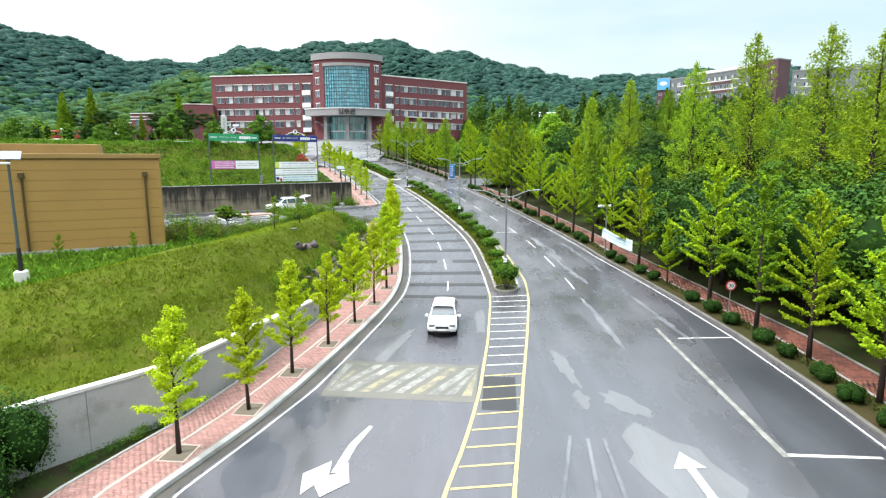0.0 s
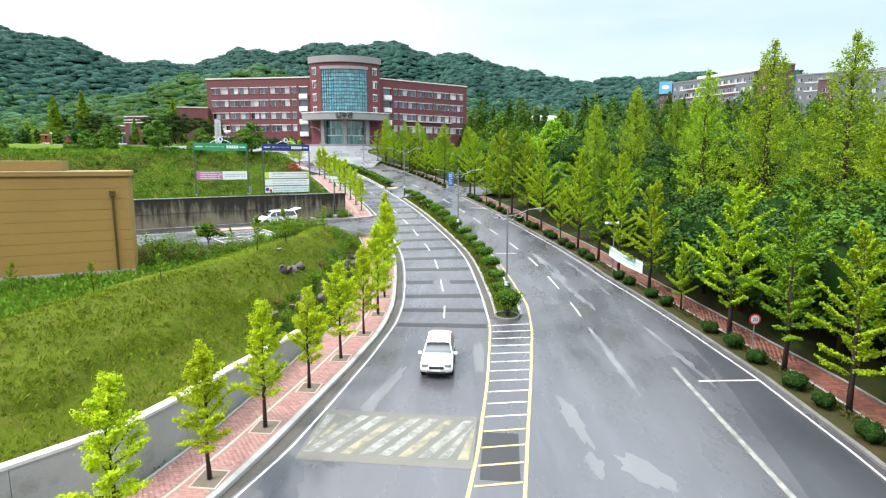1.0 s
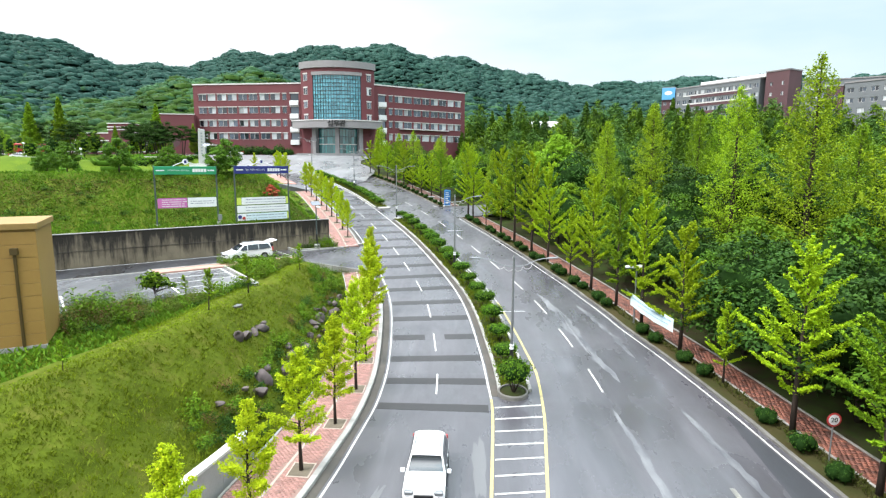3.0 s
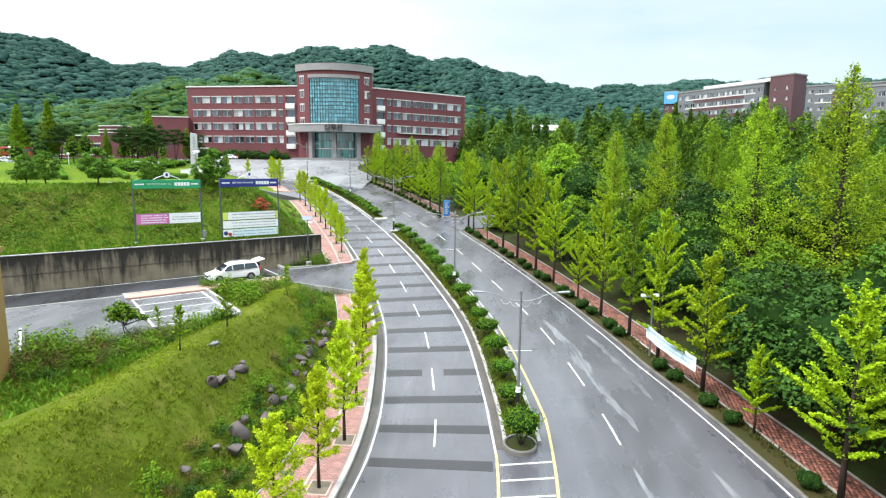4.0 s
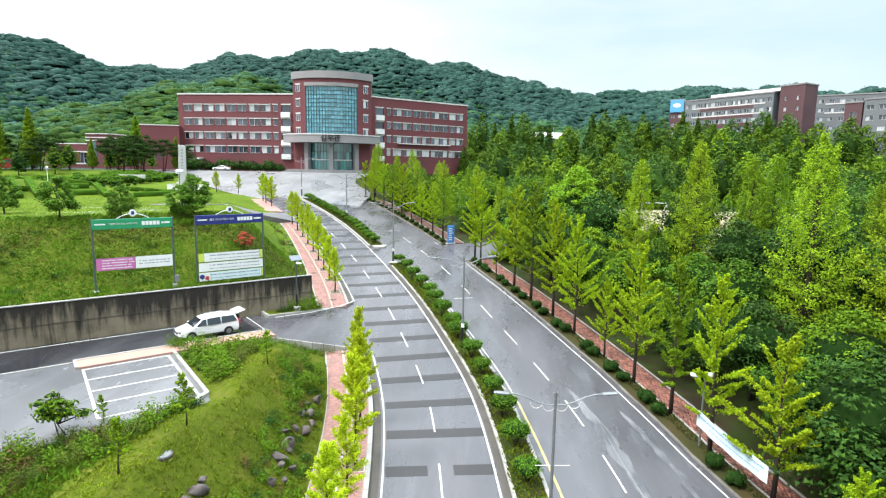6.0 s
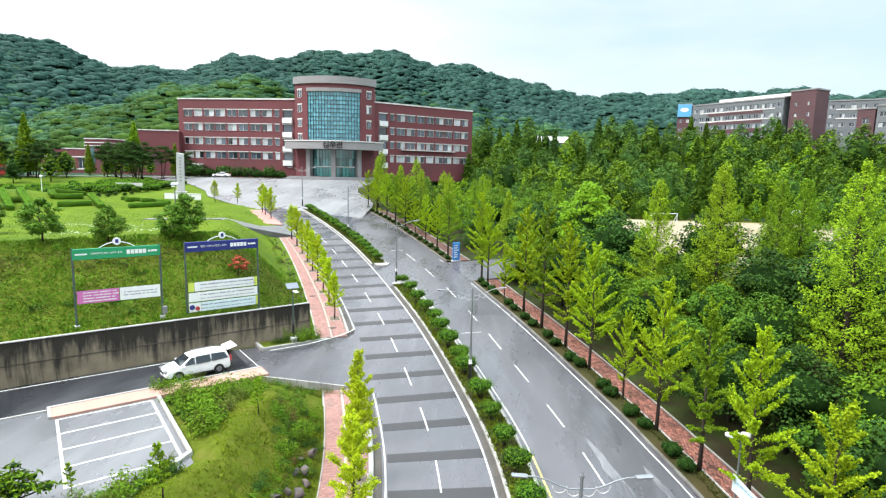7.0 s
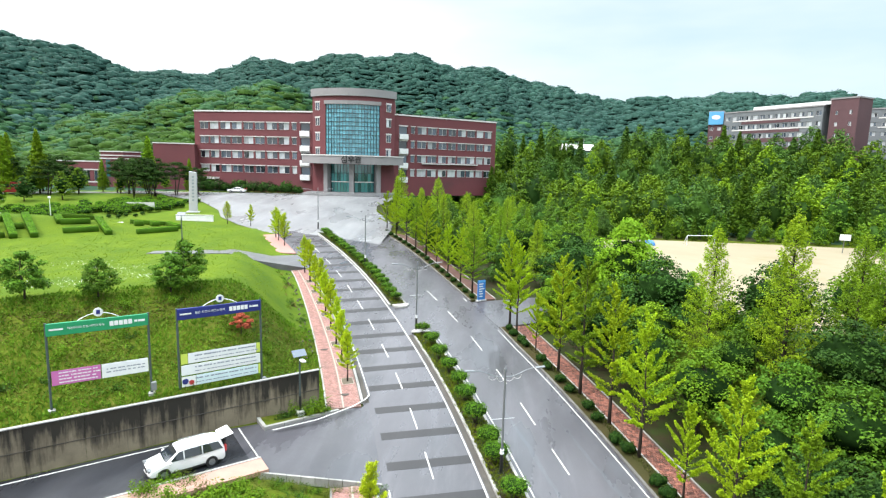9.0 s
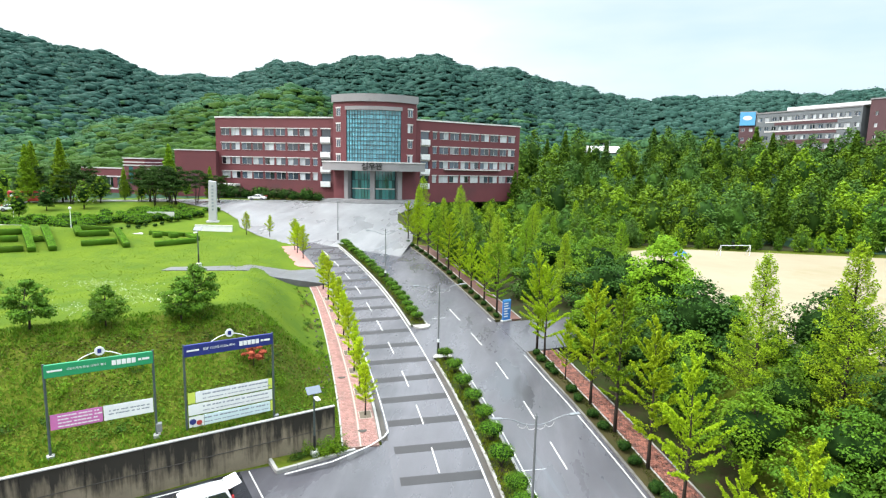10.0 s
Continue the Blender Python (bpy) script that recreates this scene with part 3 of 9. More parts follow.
def cylinder(bm, p, q, r0, r1=None, sides=12):
    p, q = Vector(p), Vector(q)
    m = Matrix.Translation((p + q) / 2) @ (q - p).to_track_quat("Z", "Y").to_matrix().to_4x4()
    bmesh.ops.create_cone(bm, cap_ends=True, segments=sides, radius1=r0, radius2=r0 if r1 is None else r1, depth=(q - p).length, matrix=m)
    return bm


def tube(points, radii, sides=6):
    """Verts and faces of a tapered tube through the points."""
    pts = [Vector(p) for p in points]
    verts, faces = [], []
    for i, p in enumerate(pts):
        t = (pts[min(i + 1, len(pts) - 1)] - pts[max(i - 1, 0)]).normalized()
        a = t.orthogonal().normalized()
        b = t.cross(a)
        verts += [p + radii[i] * (math.cos(w) * a + math.sin(w) * b) for w in (2 * math.pi * k / sides for k in range(sides))]
    for i in range(len(pts) - 1):
        for k in range(sides):
            j = (k + 1) % sides
            faces.append((i * sides + k, i * sides + j, (i + 1) * sides + j, (i + 1) * sides + k))
    faces.append(tuple(range(sides))[::-1])
    faces.append(tuple((len(pts) - 1) * sides + k for k in range(sides)))
    return verts, faces


def pipe(bm, points, radii, sides=8):
    radii = radii if isinstance(radii, (list, tuple)) else [radii] * len(points)
    verts, faces = tube(points, radii, sides)
    vs = [bm.verts.new(v) for v in verts]
    for f in faces:
        bm.faces.new([vs[i] for i in f])
    return bm


def solid_strip(name, s0, s1, d0, d1, z0, z1, material, parent=None, step=1.0, across=1, label=""):
    """A slab that follows the road from s0 to s1, between the offsets d0 and d1 (numbers or tables), from z0 below to z1 above the road."""
    f0, f1 = (d if callable(d) else (lambda s, v=d: v + 0 * s) for d in (d0, d1))
    ss = np.linspace(s0, s1, max(2, int(abs(s1 - s0) / step) + 1))
    verts, faces, w = [], [], across + 1
    for s in ss:
        a, b = float(f0(s)), float(f1(s))
        for k in range(w):
            verts.append(at(s, a + (b - a) * k / across, z1))
        verts.append(at(s, b, z0))
        verts.append(at(s, a, z0))
    row = w + 2
    for i in range(len(ss) - 1):
        p, q = i * row, (i + 1) * row
        for k in range(row):
            j = (k + 1) % row
            faces.append((p + k, p + j, q + j, q + k))
    faces.append(tuple(range(row))[::-1])
    faces.append(tuple((len(ss) - 1) * row + k for k in range(row)))
    return mesh_object(name, verts, faces, material, parent, label)


def paint(name, s0, s1, d0, d1, material, dz=0.012, parent=None, step=1.0):
    """A flat stripe of paint along the road."""
    return solid_strip(name, s0, s1, d0, d1, dz - 0.01, dz, material, parent, step)


def loft(name, a, b, steps, rows, material, dz=0.0, thick=0.15):
    """A paved piece between two edges, each a list of places."""
    def along(edge, t):
        f = t * (len(edge) - 1)
        i = min(int(f), len(edge) - 2)
        return Vector(edge[i]).lerp(Vector(edge[i + 1]), f - i)
    verts, faces = [], []
    for i in range(steps + 1):
        p, q = along(a, i / steps), along(b, i / steps)
        for k in range(rows + 1):
            v = p.lerp(q, k / rows)
            verts.append((v.x, v.y, v.z + dz))
    low = len(verts)
    verts += [(x, y, z - thick) for x, y, z in verts]
    w = rows + 1
    for i in range(steps):
        for k in range(rows):
            faces.append((i * w + k, i * w + k + 1, (i + 1) * w + k + 1, (i + 1) * w + k))
    rim = [k for k in range(w)] + [i * w + rows for i in range(1, steps + 1)] + [steps * w + k for k in range(rows - 1, -1, -1)] + [i * w for i in range(steps - 1, 0, -1)]
    for i, j in zip(rim, rim[1:] + rim[:1]):
        faces.append((j, i, low + i, low + j))
    return mesh_object(name, verts, faces, material)


# ---------------------------------------------------------------- ground
def spaced(lo, a, b, hi, step, grow):
    mid = list(np.arange(a, b + 0.01, step))
    up, w = [b], step
    while up[-1] < hi:
        w *= grow
        up.append(up[-1] + w)
    down, w = [a], step
    while down[-1] > lo:
        w *= grow
        down.append(down[-1] - w)
    return np.array(down[:0:-1] + mid + up[1:])


gx, gy = spaced(-1500, -64, 60, 1500, 1.0, 1.09), spaced(-900, -12, 132, 1900, 1.0, 1.09)
GX, GY = np.meshgrid(gx, gy)
GZ = ground_z(GX, GY)
nx, ny = len(gx), len(gy)
idx = np.arange(nx * ny).reshape(ny, nx)
quads = np.stack([idx[:-1, :-1], idx[:-1, 1:], idx[1:, 1:], idx[1:, :-1]], -1).reshape(-1, 4)
ground = mesh_object("ground", np.stack([GX.ravel(), GY.ravel(), GZ.ravel()], 1), quads, LAWN, flat=False)
ground.data.materials.append(EARTH)
mid_x, mid_y = GX.ravel()[quads].mean(1), GY.ravel()[quads].mean(1)
mid_s, mid_d, _ = station(mid_x, mid_y)
under_trees = (mid_d > right_line(mid_s) + 3.4) & ~((mid_y > 66) & (mid_y < 156) & (mid_x > 15)) | (np.hypot(mid_x + 2, mid_y - 30) > 150)
ground.data.materials.append(BRIGHT_LAWN)
ground.data.materials.append(FOREST_FLOOR)
on_hill = np.hypot(mid_x + 2, mid_y - 30) > 150
mid_n = (np.stack([mid_x, mid_y], 1) - WALL_A) @ WALL_N
upper = (mid_n > 12.8) & (mid_d < 0) & ~on_hill
strip = (mid_d < 0) & (walk_edge(mid_s) - mid_d > -1.0) & (walk_edge(mid_s) - mid_d < 2.5 + bend(mid_s)) & (mid_s > -30) & (mid_s < 22)
ground.data.polygons.foreach_set("material_index", np.where(on_hill, 3, np.where(upper, 2, under_trees | strip)).astype(np.int32))
tagged(ground, "grassy ground rising to wooded hills", "ground", kind="structure")

# the grass slope over the lower footway, and the bank over the long wall
ss, es = np.arange(-26, 51.1, 1.0), np.r_[0.02, np.arange(0.5, 9.1, 0.5)]
verts, faces = [], []
for s in ss:
    for e in es:
        p = at(s, walk_edge(s) - e - float(bend(s)) - (0.62 if s < 20 else 0.62 * max(0, (24 - s) / 4)))
        bump = 0.05 * noise.noise((p[0] * 0.7, p[1] * 0.7, 3)) * min(1, e)
        z = float(slope_z(s, e)) + bump - (0.25 if e > 8.8 else 0)
        pu, pn = (p[:2] - WALL_A) @ WALL_U, (p[:2] - WALL_A) @ WALL_N
        level = float(lot_mask(pu, pn))
        verts.append((p[0], p[1], max(z, p[2] - 0.1) * (1 - level) + 1.8 * level))
w = len(es)
faces = [(i * w + k, (i + 1) * w + k, (i + 1) * w + k + 1, i * w + k + 1) for i in range(len(ss) - 1) for k in range(w - 1)]
tagged(mesh_object("grass_slope", verts, faces, LAWN, flat=False), "mown grass slope above the lower footway", "grass slope", kind="structure")

us, ns = np.arange(-60, 21.1, 1.0), np.r_[0.3, np.arange(0.8, 7.1, 0.6)]
verts = []
for u in us:
    for n in ns:
        p = by_wall(u, n)
        s, d, r = station(np.array([p.x]), np.array([p.y]))
        e = float(walk_edge(s)[0] - d[0])
        z = float(bank_z(u, n, s, np.array([max(e, 0)]))[0]) - (0.2 if n > 6.6 else 0)
        if e < 0:
            z = float(r[0]) - 0.2
        verts.append((p.x, p.y, z))
w = len(ns)
faces = [(i * w + k, (i + 1) * w + k, (i + 1) * w + k + 1, i * w + k + 1) for i in range(len(us) - 1) for k in range(w - 1)]
tagged(mesh_object("grass_bank", verts, faces, LAWN, flat=False), "rough grass bank above the long concrete wall", "grass bank", kind="structure")

# ---------------------------------------------------------------- roads, kerbs, paint
S0, S1 = -34.0, 121.0
road = solid_strip("road", S0, S1, lambda s: left_kerb(s) - 0.05, lambda s: right_line(s) + 0.5, -0.2, 0.0, ASPHALT, across=8)
tagged(road, "worn grey asphalt road, wet in patches, climbing a slope", "road", kind="structure")

for name, s0, s1, a, b, mat in (("edge_line", S0, 52.6, lambda s: left_line(s) + 0.02, lambda s: left_line(s) + 0.12, WHITE_PAINT),
                                ("edge_line", 63.9, 104, lambda s: left_line(s) + 0.02, lambda s: left_line(s) + 0.11, WHITE_PAINT),
                                ("edge_line", 28.5, 121, lambda s: np.interp(s, [28.5, 31], [0.18, 0.06]), lambda s: np.interp(s, [28.5, 31], [0.29, 0.17]), WHITE_PAINT),
                                ("edge_line", S0, 74.5, lambda s: right_line(s) + 0.02, lambda s: right_line(s) + 0.12, WHITE_PAINT),
                                ("edge_line", 83, 84, right_line, lambda s: right_line(s) + 0.12, WHITE_PAINT)):
    tagged(paint(name, s0, s1, a, b, mat), "solid line of road paint", "road marking", kind="structure")
yellow_a = table((-34, -4), (3.8, -0.72), (6.6, -0.34), (9, -0.1), (12, 0.1), (17.9, 0.24), (28.5, 0.18))
yellow_b = table((-34, 0), (4, 1.45), (9, 1.8), (18, 2.38), (24, 2.72), (28.3, 2.98), (32, 3.2), (36, 3.12), (42, 2.95), (62, 2.88), (75, 2.95))
tagged(paint("median_line", S0, 28.5, yellow_a, lambda s: yellow_a(s) + 0.14, YELLOW_PAINT), "faded yellow line beside the hatching", "road marking", kind="structure")
tagged(paint("median_line", S0, 44, yellow_b, lambda s: yellow_b(s) + 0.14, YELLOW_PAINT), "faded yellow line beside the hatching", "road marking", kind="structure")
tagged(paint("median_line", 44, 74, yellow_b, lambda s: yellow_b(s) + 0.1, WHITE_PAINT), "white line beside the planted median", "road marking", kind="structure")
for k in range(36):
    s = -15.2 + 1.29 * k
    if s > 28.0:
        break
    a, b = float(yellow_a(s)) + 0.2, float(yellow_b(s + 0.3)) - 0.02
    verts = [at(s, a, 0.011), at(s + 0.42, b, 0.011), at(s + 0.54, b, 0.011), at(s + 0.12, a, 0.011)]
    tagged(mesh_object("hatch_bar", verts, [(0, 1, 2, 3)], YELLOW_PAINT if s < 13.4 else WHITE_PAINT), "painted bar of the median hatching", "road marking", "median hatching", "structure")
for s in (28.95, 35.35, 41.2, 47.2, 53.2, 58.85, 64.7, 70.6, 77.0, 82.7, 88.3, 94.3, 100.3, 106.3, 112.3):
    tagged(paint("lane_dash", s, s + 2.85, -2.9, -2.8, WHITE_PAINT), "white lane dash between the dark bands", "road marking", "lane dashes", "structure")
for s, e in ((29.4, 32.3), (35.4, 38.4), (41.1, 43.9), (46.4, 49.0), (52.2, 55.0), (57.9, 61.0), (64.0, 66.6), (70.3, 73.6), (77.4, 80.5), (83.9, 87.3)):
    tagged(paint("lane_dash", s, e, lambda q: uphill_dash(q) - 0.05, lambda q: uphill_dash(q) + 0.05, WHITE_PAINT), "white lane dash on the uphill road", "road marking", "lane dashes", "structure")
for k in range(27):
    s = 27.3 + 3.443 * k
    if s < 118:
        split = k == 3
        left = lambda q: left_line(q) + 0.2
        for a, b in (((left, -3.5), (-2.1, 0.05)) if split else ((left, 0.05),)):
            tagged(solid_strip("rumble_band", s - 0.43, s + 0.43, a, b, -0.01, 0.009, BAND, step=0.43), "dark rubbed asphalt band across the lanes", "rumble band", "rumble bands", "structure")

# the painted speed table
for k in range(11):
    a = -8.2 + 0.76 * k
    verts = []
    for s, d in ((10.9, a), (10.9, a + 0.42), (14.0, a + 2.0), (14.0, a + 1.58)):
        verts.append(at(s, min(max(d, -6.6), 0.0), 0.052))
    tagged(mesh_object("hump_bar", verts, [(0, 1, 2, 3)], HUMP_YELLOW if k % 3 == 1 else WORN_PAINT), "worn slanting bar on the speed table", "road marking", "speed table bars", "structure")
verts, faces = [], []
for s, z in ((10.4, 0.006), (10.9, 0.045), (14.0, 0.045), (14.5, 0.006)):
    for d in np.linspace(-6.75, 0.02, 9):
        verts.append(at(s, d, z))
faces = [(i * 9 + k, i * 9 + k + 1, (i + 1) * 9 + k + 1, (i + 1) * 9 + k) for i in range(3) for k in range(8)]
tagged(mesh_object("speed_table", verts, faces, surface("hump_asphalt", (0.116, 0.107, 0.087), (0.087, 0.0841, 0.0754), 0.8, 14, 0.65)), "low speed table with worn paint", "speed table", kind="structure")


def flat_shape(name, outline, material, label, dz=0.013):
    """Paint in a free outline of (s, d) corners."""
    verts = [at(s, d, dz) for s, d in outline]
    return tagged(mesh_object(name, verts, [tuple(range(len(verts)))], material), label, "road marking", kind="structure")


def road_xy(x, y):
    s, d, _ = station(np.array([x]), np.array([y]))
    return float(s[0]), float(d[0])


def painted_xy(name, corners, material, label, dz=0.013):
    return flat_shape(name, [road_xy(*c) for c in corners], material, label, dz)


painted_xy("turn_arrow", [(-2.61, 16.23), (-3.1, 14.82), (-3.31, 12.96), (-2.97, 12.92), (-2.82, 14.65), (-2.46, 16.16)], WHITE_PAINT, "shaft of a white turn arrow")
painted_xy("turn_arrow", [(-3.45, 13.68), (-4.23, 12.86), (-3.98, 11.72), (-3.68, 12.25), (-3.35, 12.85)], WHITE_PAINT, "bent barb of a white turn arrow", 0.016)
painted_xy("turn_arrow", [(-3.45, 12.75), (-3.66, 12.19), (-3.33, 11.61), (-2.58, 12.42), (-2.86, 13.6), (-2.97, 12.96)], WHITE_PAINT, "broad head of a white turn arrow", 0.019)
painted_xy("ahead_arrow", [(8.71, 14.77), (8.13, 13.67), (9.24, 13.76)], WHITE_PAINT, "head of a white arrow pointing uphill", 0.035)
painted_xy("ahead_arrow", [(8.56, 13.74), (8.86, 13.74), (8.98, 9.4), (8.68, 9.4)], WHITE_PAINT, "shaft of a white arrow pointing uphill", 0.033)
painted_xy("bay_line", [(12.1, 28.4), (12.32, 28.4), (12.45, 14.6), (12.2, 14.6)][::-1], WORN_PAINT, "worn white line of the roadside bay")
painted_xy("bay_line", [(12.2, 14.85), (15.6, 14.75), (15.6, 14.6), (12.2, 14.65)][::-1], WHITE_PAINT, "white end line of the roadside bay")
painted_xy("bay_line", [(12.9, 26.75), (16.0, 27.0), (16.0, 26.85), (12.9, 26.6)][::-1], WHITE_PAINT, "white end line of the roadside bay")
for x0, y0, x1, y1 in ((5.0, 15.8, 3.9, 11.0), (5.6, 15.6, 4.9, 9.0), (6.2, 15.6, 5.9, 9.0)):
    painted_xy("old_line", [(x0, y0), (x0 + 0.14, y0), (x1 + 0.14, y1), (x1, y1)], STREAK, "half-worn white line on the asphalt")


def ragged(name, cx, cy, lx, ly, turn, material, seed, label, dz=0.006):
    rng = random.Random(seed)
    out = []
    for k in range(22):
        w = 2 * math.pi * k / 22
        r = 0.75 + 0.5 * rng.random()
        x, y = lx * r * math.cos(w), ly * r * math.sin(w)
        out.append((cx + x * math.cos(turn) - y * math.sin(turn), cy + x * math.sin(turn) + y * math.cos(turn)))
    return tagged(painted_xy(name, out, material, label, dz), category="road patch")


ragged("asphalt_patch", 5.9, 22.5, 0.35, 2.2, 0.12, PATCH, 1, "pale ragged patch of worn asphalt")
ragged("asphalt_patch", 6.1, 18.9, 0.3, 0.8, 0.1, PATCH, 2, "pale ragged patch of worn asphalt")
ragged("asphalt_patch", 7.8, 18.6, 0.6, 1.3, 0.5, PATCH, 3, "pale ragged patch of worn asphalt")
ragged("asphalt_patch", 8.4, 13.4, 1.6, 3.0, 0.1, PATCH, 4, "large pale patch of relaid asphalt", 0.004)
ragged("asphalt_patch", 1.9, 29.5, 0.3, 2.4, 0.0, PATCH, 5, "pale ragged patch beside the yellow line")
# uneven reflections in the damp asphalt, painted as darker patches
for cx, cy, lx, ly, turn, seed in ((-6.0, 13.2, 0.9, 2.4, 0.22, 6), (-5.3, 17.6, 0.8, 1.6, 0.3, 16), (-4.0, 19.3, 0.6, 1.0, 0.6, 17)):
    ragged("asphalt_patch", cx, cy, lx, ly, turn, DAMP_REFLECTION, seed, "dark damp patch beside the kerb, its reflection tone painted in", 0.004)


def streak(s0, s1, mid, wide, seed, label, material=STREAK):
    """A long ragged strip of rubbed, paler asphalt that follows the lane."""
    r = random.Random(seed)
    n = int((s1 - s0) / 0.6)
    right, left = [], []
    for k in range(n + 1):
        s, f = s0 + (s1 - s0) * k / n, max(0.0, math.sin(math.pi * k / n)) ** 0.5
        c = float(mid(s)) + r.uniform(-0.05, 0.05)
        right.append((s, c + wide * f * r.uniform(0.25, 0.7)))
        left.append((s, c - wide * f * r.uniform(0.25, 0.7) - 0.01))
    return tagged(flat_shape("rubbed_streak", right + left[::-1], material, label, 0.005), category="road patch")


streak(30.5, 45.5, table((30, 8.1), (34, 7.55), (40, 7.3), (45, 7.0)), 0.75, 1, "long pale rubbed streak along the uphill lane")
streak(33.5, 42.5, table((33, 10.1), (37, 9.9), (42, 9.3)), 0.45, 2, "thin pale streak beside the edge line")
streak(17.0, 27.5, table((17, 7.6), (22, 7.2), (28, 6.6)), 0.35, 3, "thin pale streak on the uphill road")
streak(18.5, 28.0, table((18, 11.6), (28, 10.2)), 0.4, 4, "pale broken streak across the uphill road")
streak(44.0, 58.0, table((44, 8.6), (58, 8.0)), 0.3, 5, "faint pale wheel track", FAINT)
streak(47.0, 62.0, table((47, 4.6), (62, 4.4)), 0.3, 6, "faint pale wheel track", FAINT)
tagged(solid_strip("bay_surface", -8, 27, lambda s: np.interp(s, [-8, 4, 12, 20, 28], [10.2, 10.8, 11.6, 12.2, 12.3]), lambda s: right_line(s) - 0.1, -0.01, 0.004, BAY), "darker asphalt of the roadside bay", "road patch", kind="structure")
ragged("asphalt_patch", -2.8, 25.0, 0.35, 3.4, -0.22, PATCH, 7, "pale wheel track on the asphalt", 0.004)
tagged(solid_strip("dark_repair", 9.8, 13.2, 0.3, 1.75, -0.01, 0.005, BAND), "dark asphalt repair inside the hatching", "road patch", kind="structure")


def kerb_run(name, s0, s1, d, width, high, label, parent=None, length=1.0, material=KERB):
    """Kerbstones laid end to end, each a stone of its own."""
    f = d if callable(d) else (lambda s, v=d: v)
    base = thing(name, Matrix.Identity(4), label, "kerb", kind="structure")
    count = int((s1 - s0) / length)
    for k in range(count):
        a, b = s0 + k * length + 0.008, s0 + (k + 1) * length - 0.008
        verts = []
        for s in (a, b):
            for off, z in ((0, -0.15), (0, high - 0.025), (0.025, high), (width - 0.02, high), (width, high - 0.02), (width, -0.15)):
                verts.append(at(s, float(f(s)) + off, z))
        faces = [(i, (i + 1) % 6, 6 + (i + 1) % 6, 6 + i) for i in range(6)] + [(5, 4, 3, 2, 1, 0), (6, 7, 8, 9, 10, 11)]
        mesh_object("kerbstone", verts, faces, material, base)
    return base


kerb_run("lower_footway_kerb", -20, 52.8, lambda s: left_kerb(s) - 0.26, 0.28, 0.17, "pale granite kerb of the lower footway")
kerb_run("upper_footway_kerb", 63.2, 98, lambda s: left_kerb(s) - 0.22, 0.22, 0.17, "pale granite kerb of the upper footway")
kerb_run("median_kerb", 29.4, 75.2, 0.66, 0.2, 0.17, "pale granite kerb of the planted median")
kerb_run("median_kerb", 29.4, 74.8, 2.42, 0.2, 0.17, "pale granite kerb of the planted median")
kerb_run("median_kerb", 83.2, 119, 0.3, 0.22, 0.17, "pale granite kerb of the upper median")
kerb_run("median_kerb", 83.2, 119, 2.2, 0.22, 0.17, "pale granite kerb of the upper median")
kerb_run("verge_kerb", -20, 75, lambda s: right_line(s) + 0.42, 0.2, 0.14, "weathered kerb of the planted verge", material=DARK_KERB)
kerb_run("verge_kerb", 83, 119, lambda s: right_line(s) + 0.45, 0.2, 0.14, "weathered kerb of the planted verge", material=DARK_KERB)
for name, s0, s1, a, b in (("gutter", -25, 52.8, left_kerb, lambda s: left_line(s) - 0.1), ("gutter", 63, 100, left_kerb, lambda s: left_line(s) - 0.08),
                           ("gutter", 28.8, 75, 0.25, 0.66), ("gutter", 83, 119, 0.23, 0.3)):
    tagged(solid_strip(name, s0, s1, a, b, -0.1, 0.007, GUTTER), "stained concrete gutter beside the kerb", "gutter", kind="structure")
for s, sign in ((75.2, 1), (83.2, -1)):
    verts, n = [], 10
    for z in (-0.1, 0.17):
        for k in range(n + 1):
            w = math.pi * k / n
            verts.append(at(s + sign * 0.9 * math.sin(w), 1.64 - 0.98 * math.cos(w), z))
    faces = [tuple(range(n + 1, 2 * n + 2)) if sign > 0 else tuple(range(2 * n + 1, n, -1))] + [(k, k + 1, n + 2 + k, n + 1 + k) for k in range(n)]
    tagged(mesh_object("median_nose", verts, faces, KERB), "rounded granite nose of the median", "kerb", kind="structure")
for s0, s1, a, b in ((29.2, 75.1, 0.85, 2.43), (83.2, 119, 0.5, 2.22)):
    tagged(solid_strip("median_bed", s0, s1, a, b, -0.1, 0.13, EARTH, across=3), "planted earth bed of the median", "planting bed", kind="structure")
# the round stone planter at the head of the median
verts, n = [], 20
for r, z in ((0.88, -0.2), (0.88, 0.2), (0.85, 0.25), (0.76, 0.25), (0.74, -0.1)):
    verts += [at(29.1 + r * math.sin(math.tau * k / n), 1.5 + r * math.cos(math.tau * k / n), z) for k in range(n)]
faces = [(a * n + k, a * n + (k + 1) % n, a * n + n + (k + 1) % n, a * n + n + k) for a in range(4) for k in range(n)]
tagged(mesh_object("median_planter", verts, faces, DARK_KERB), "low round stone planter at the head of the median", "planter", kind="structure")
tagged(mesh_object("planter_soil", [at(29.1 + 0.75 * math.sin(math.tau * k / n), 1.5 + 0.75 * math.cos(math.tau * k / n), 0.16) for k in range(n)], [tuple(range(n))], EARTH), "dark soil in the round planter", "soil", kind="structure")
verge_in, verge_out = (lambda s: right_line(s) + 0.6), (lambda s: right_line(s) + verge_wide(s) - 0.02)
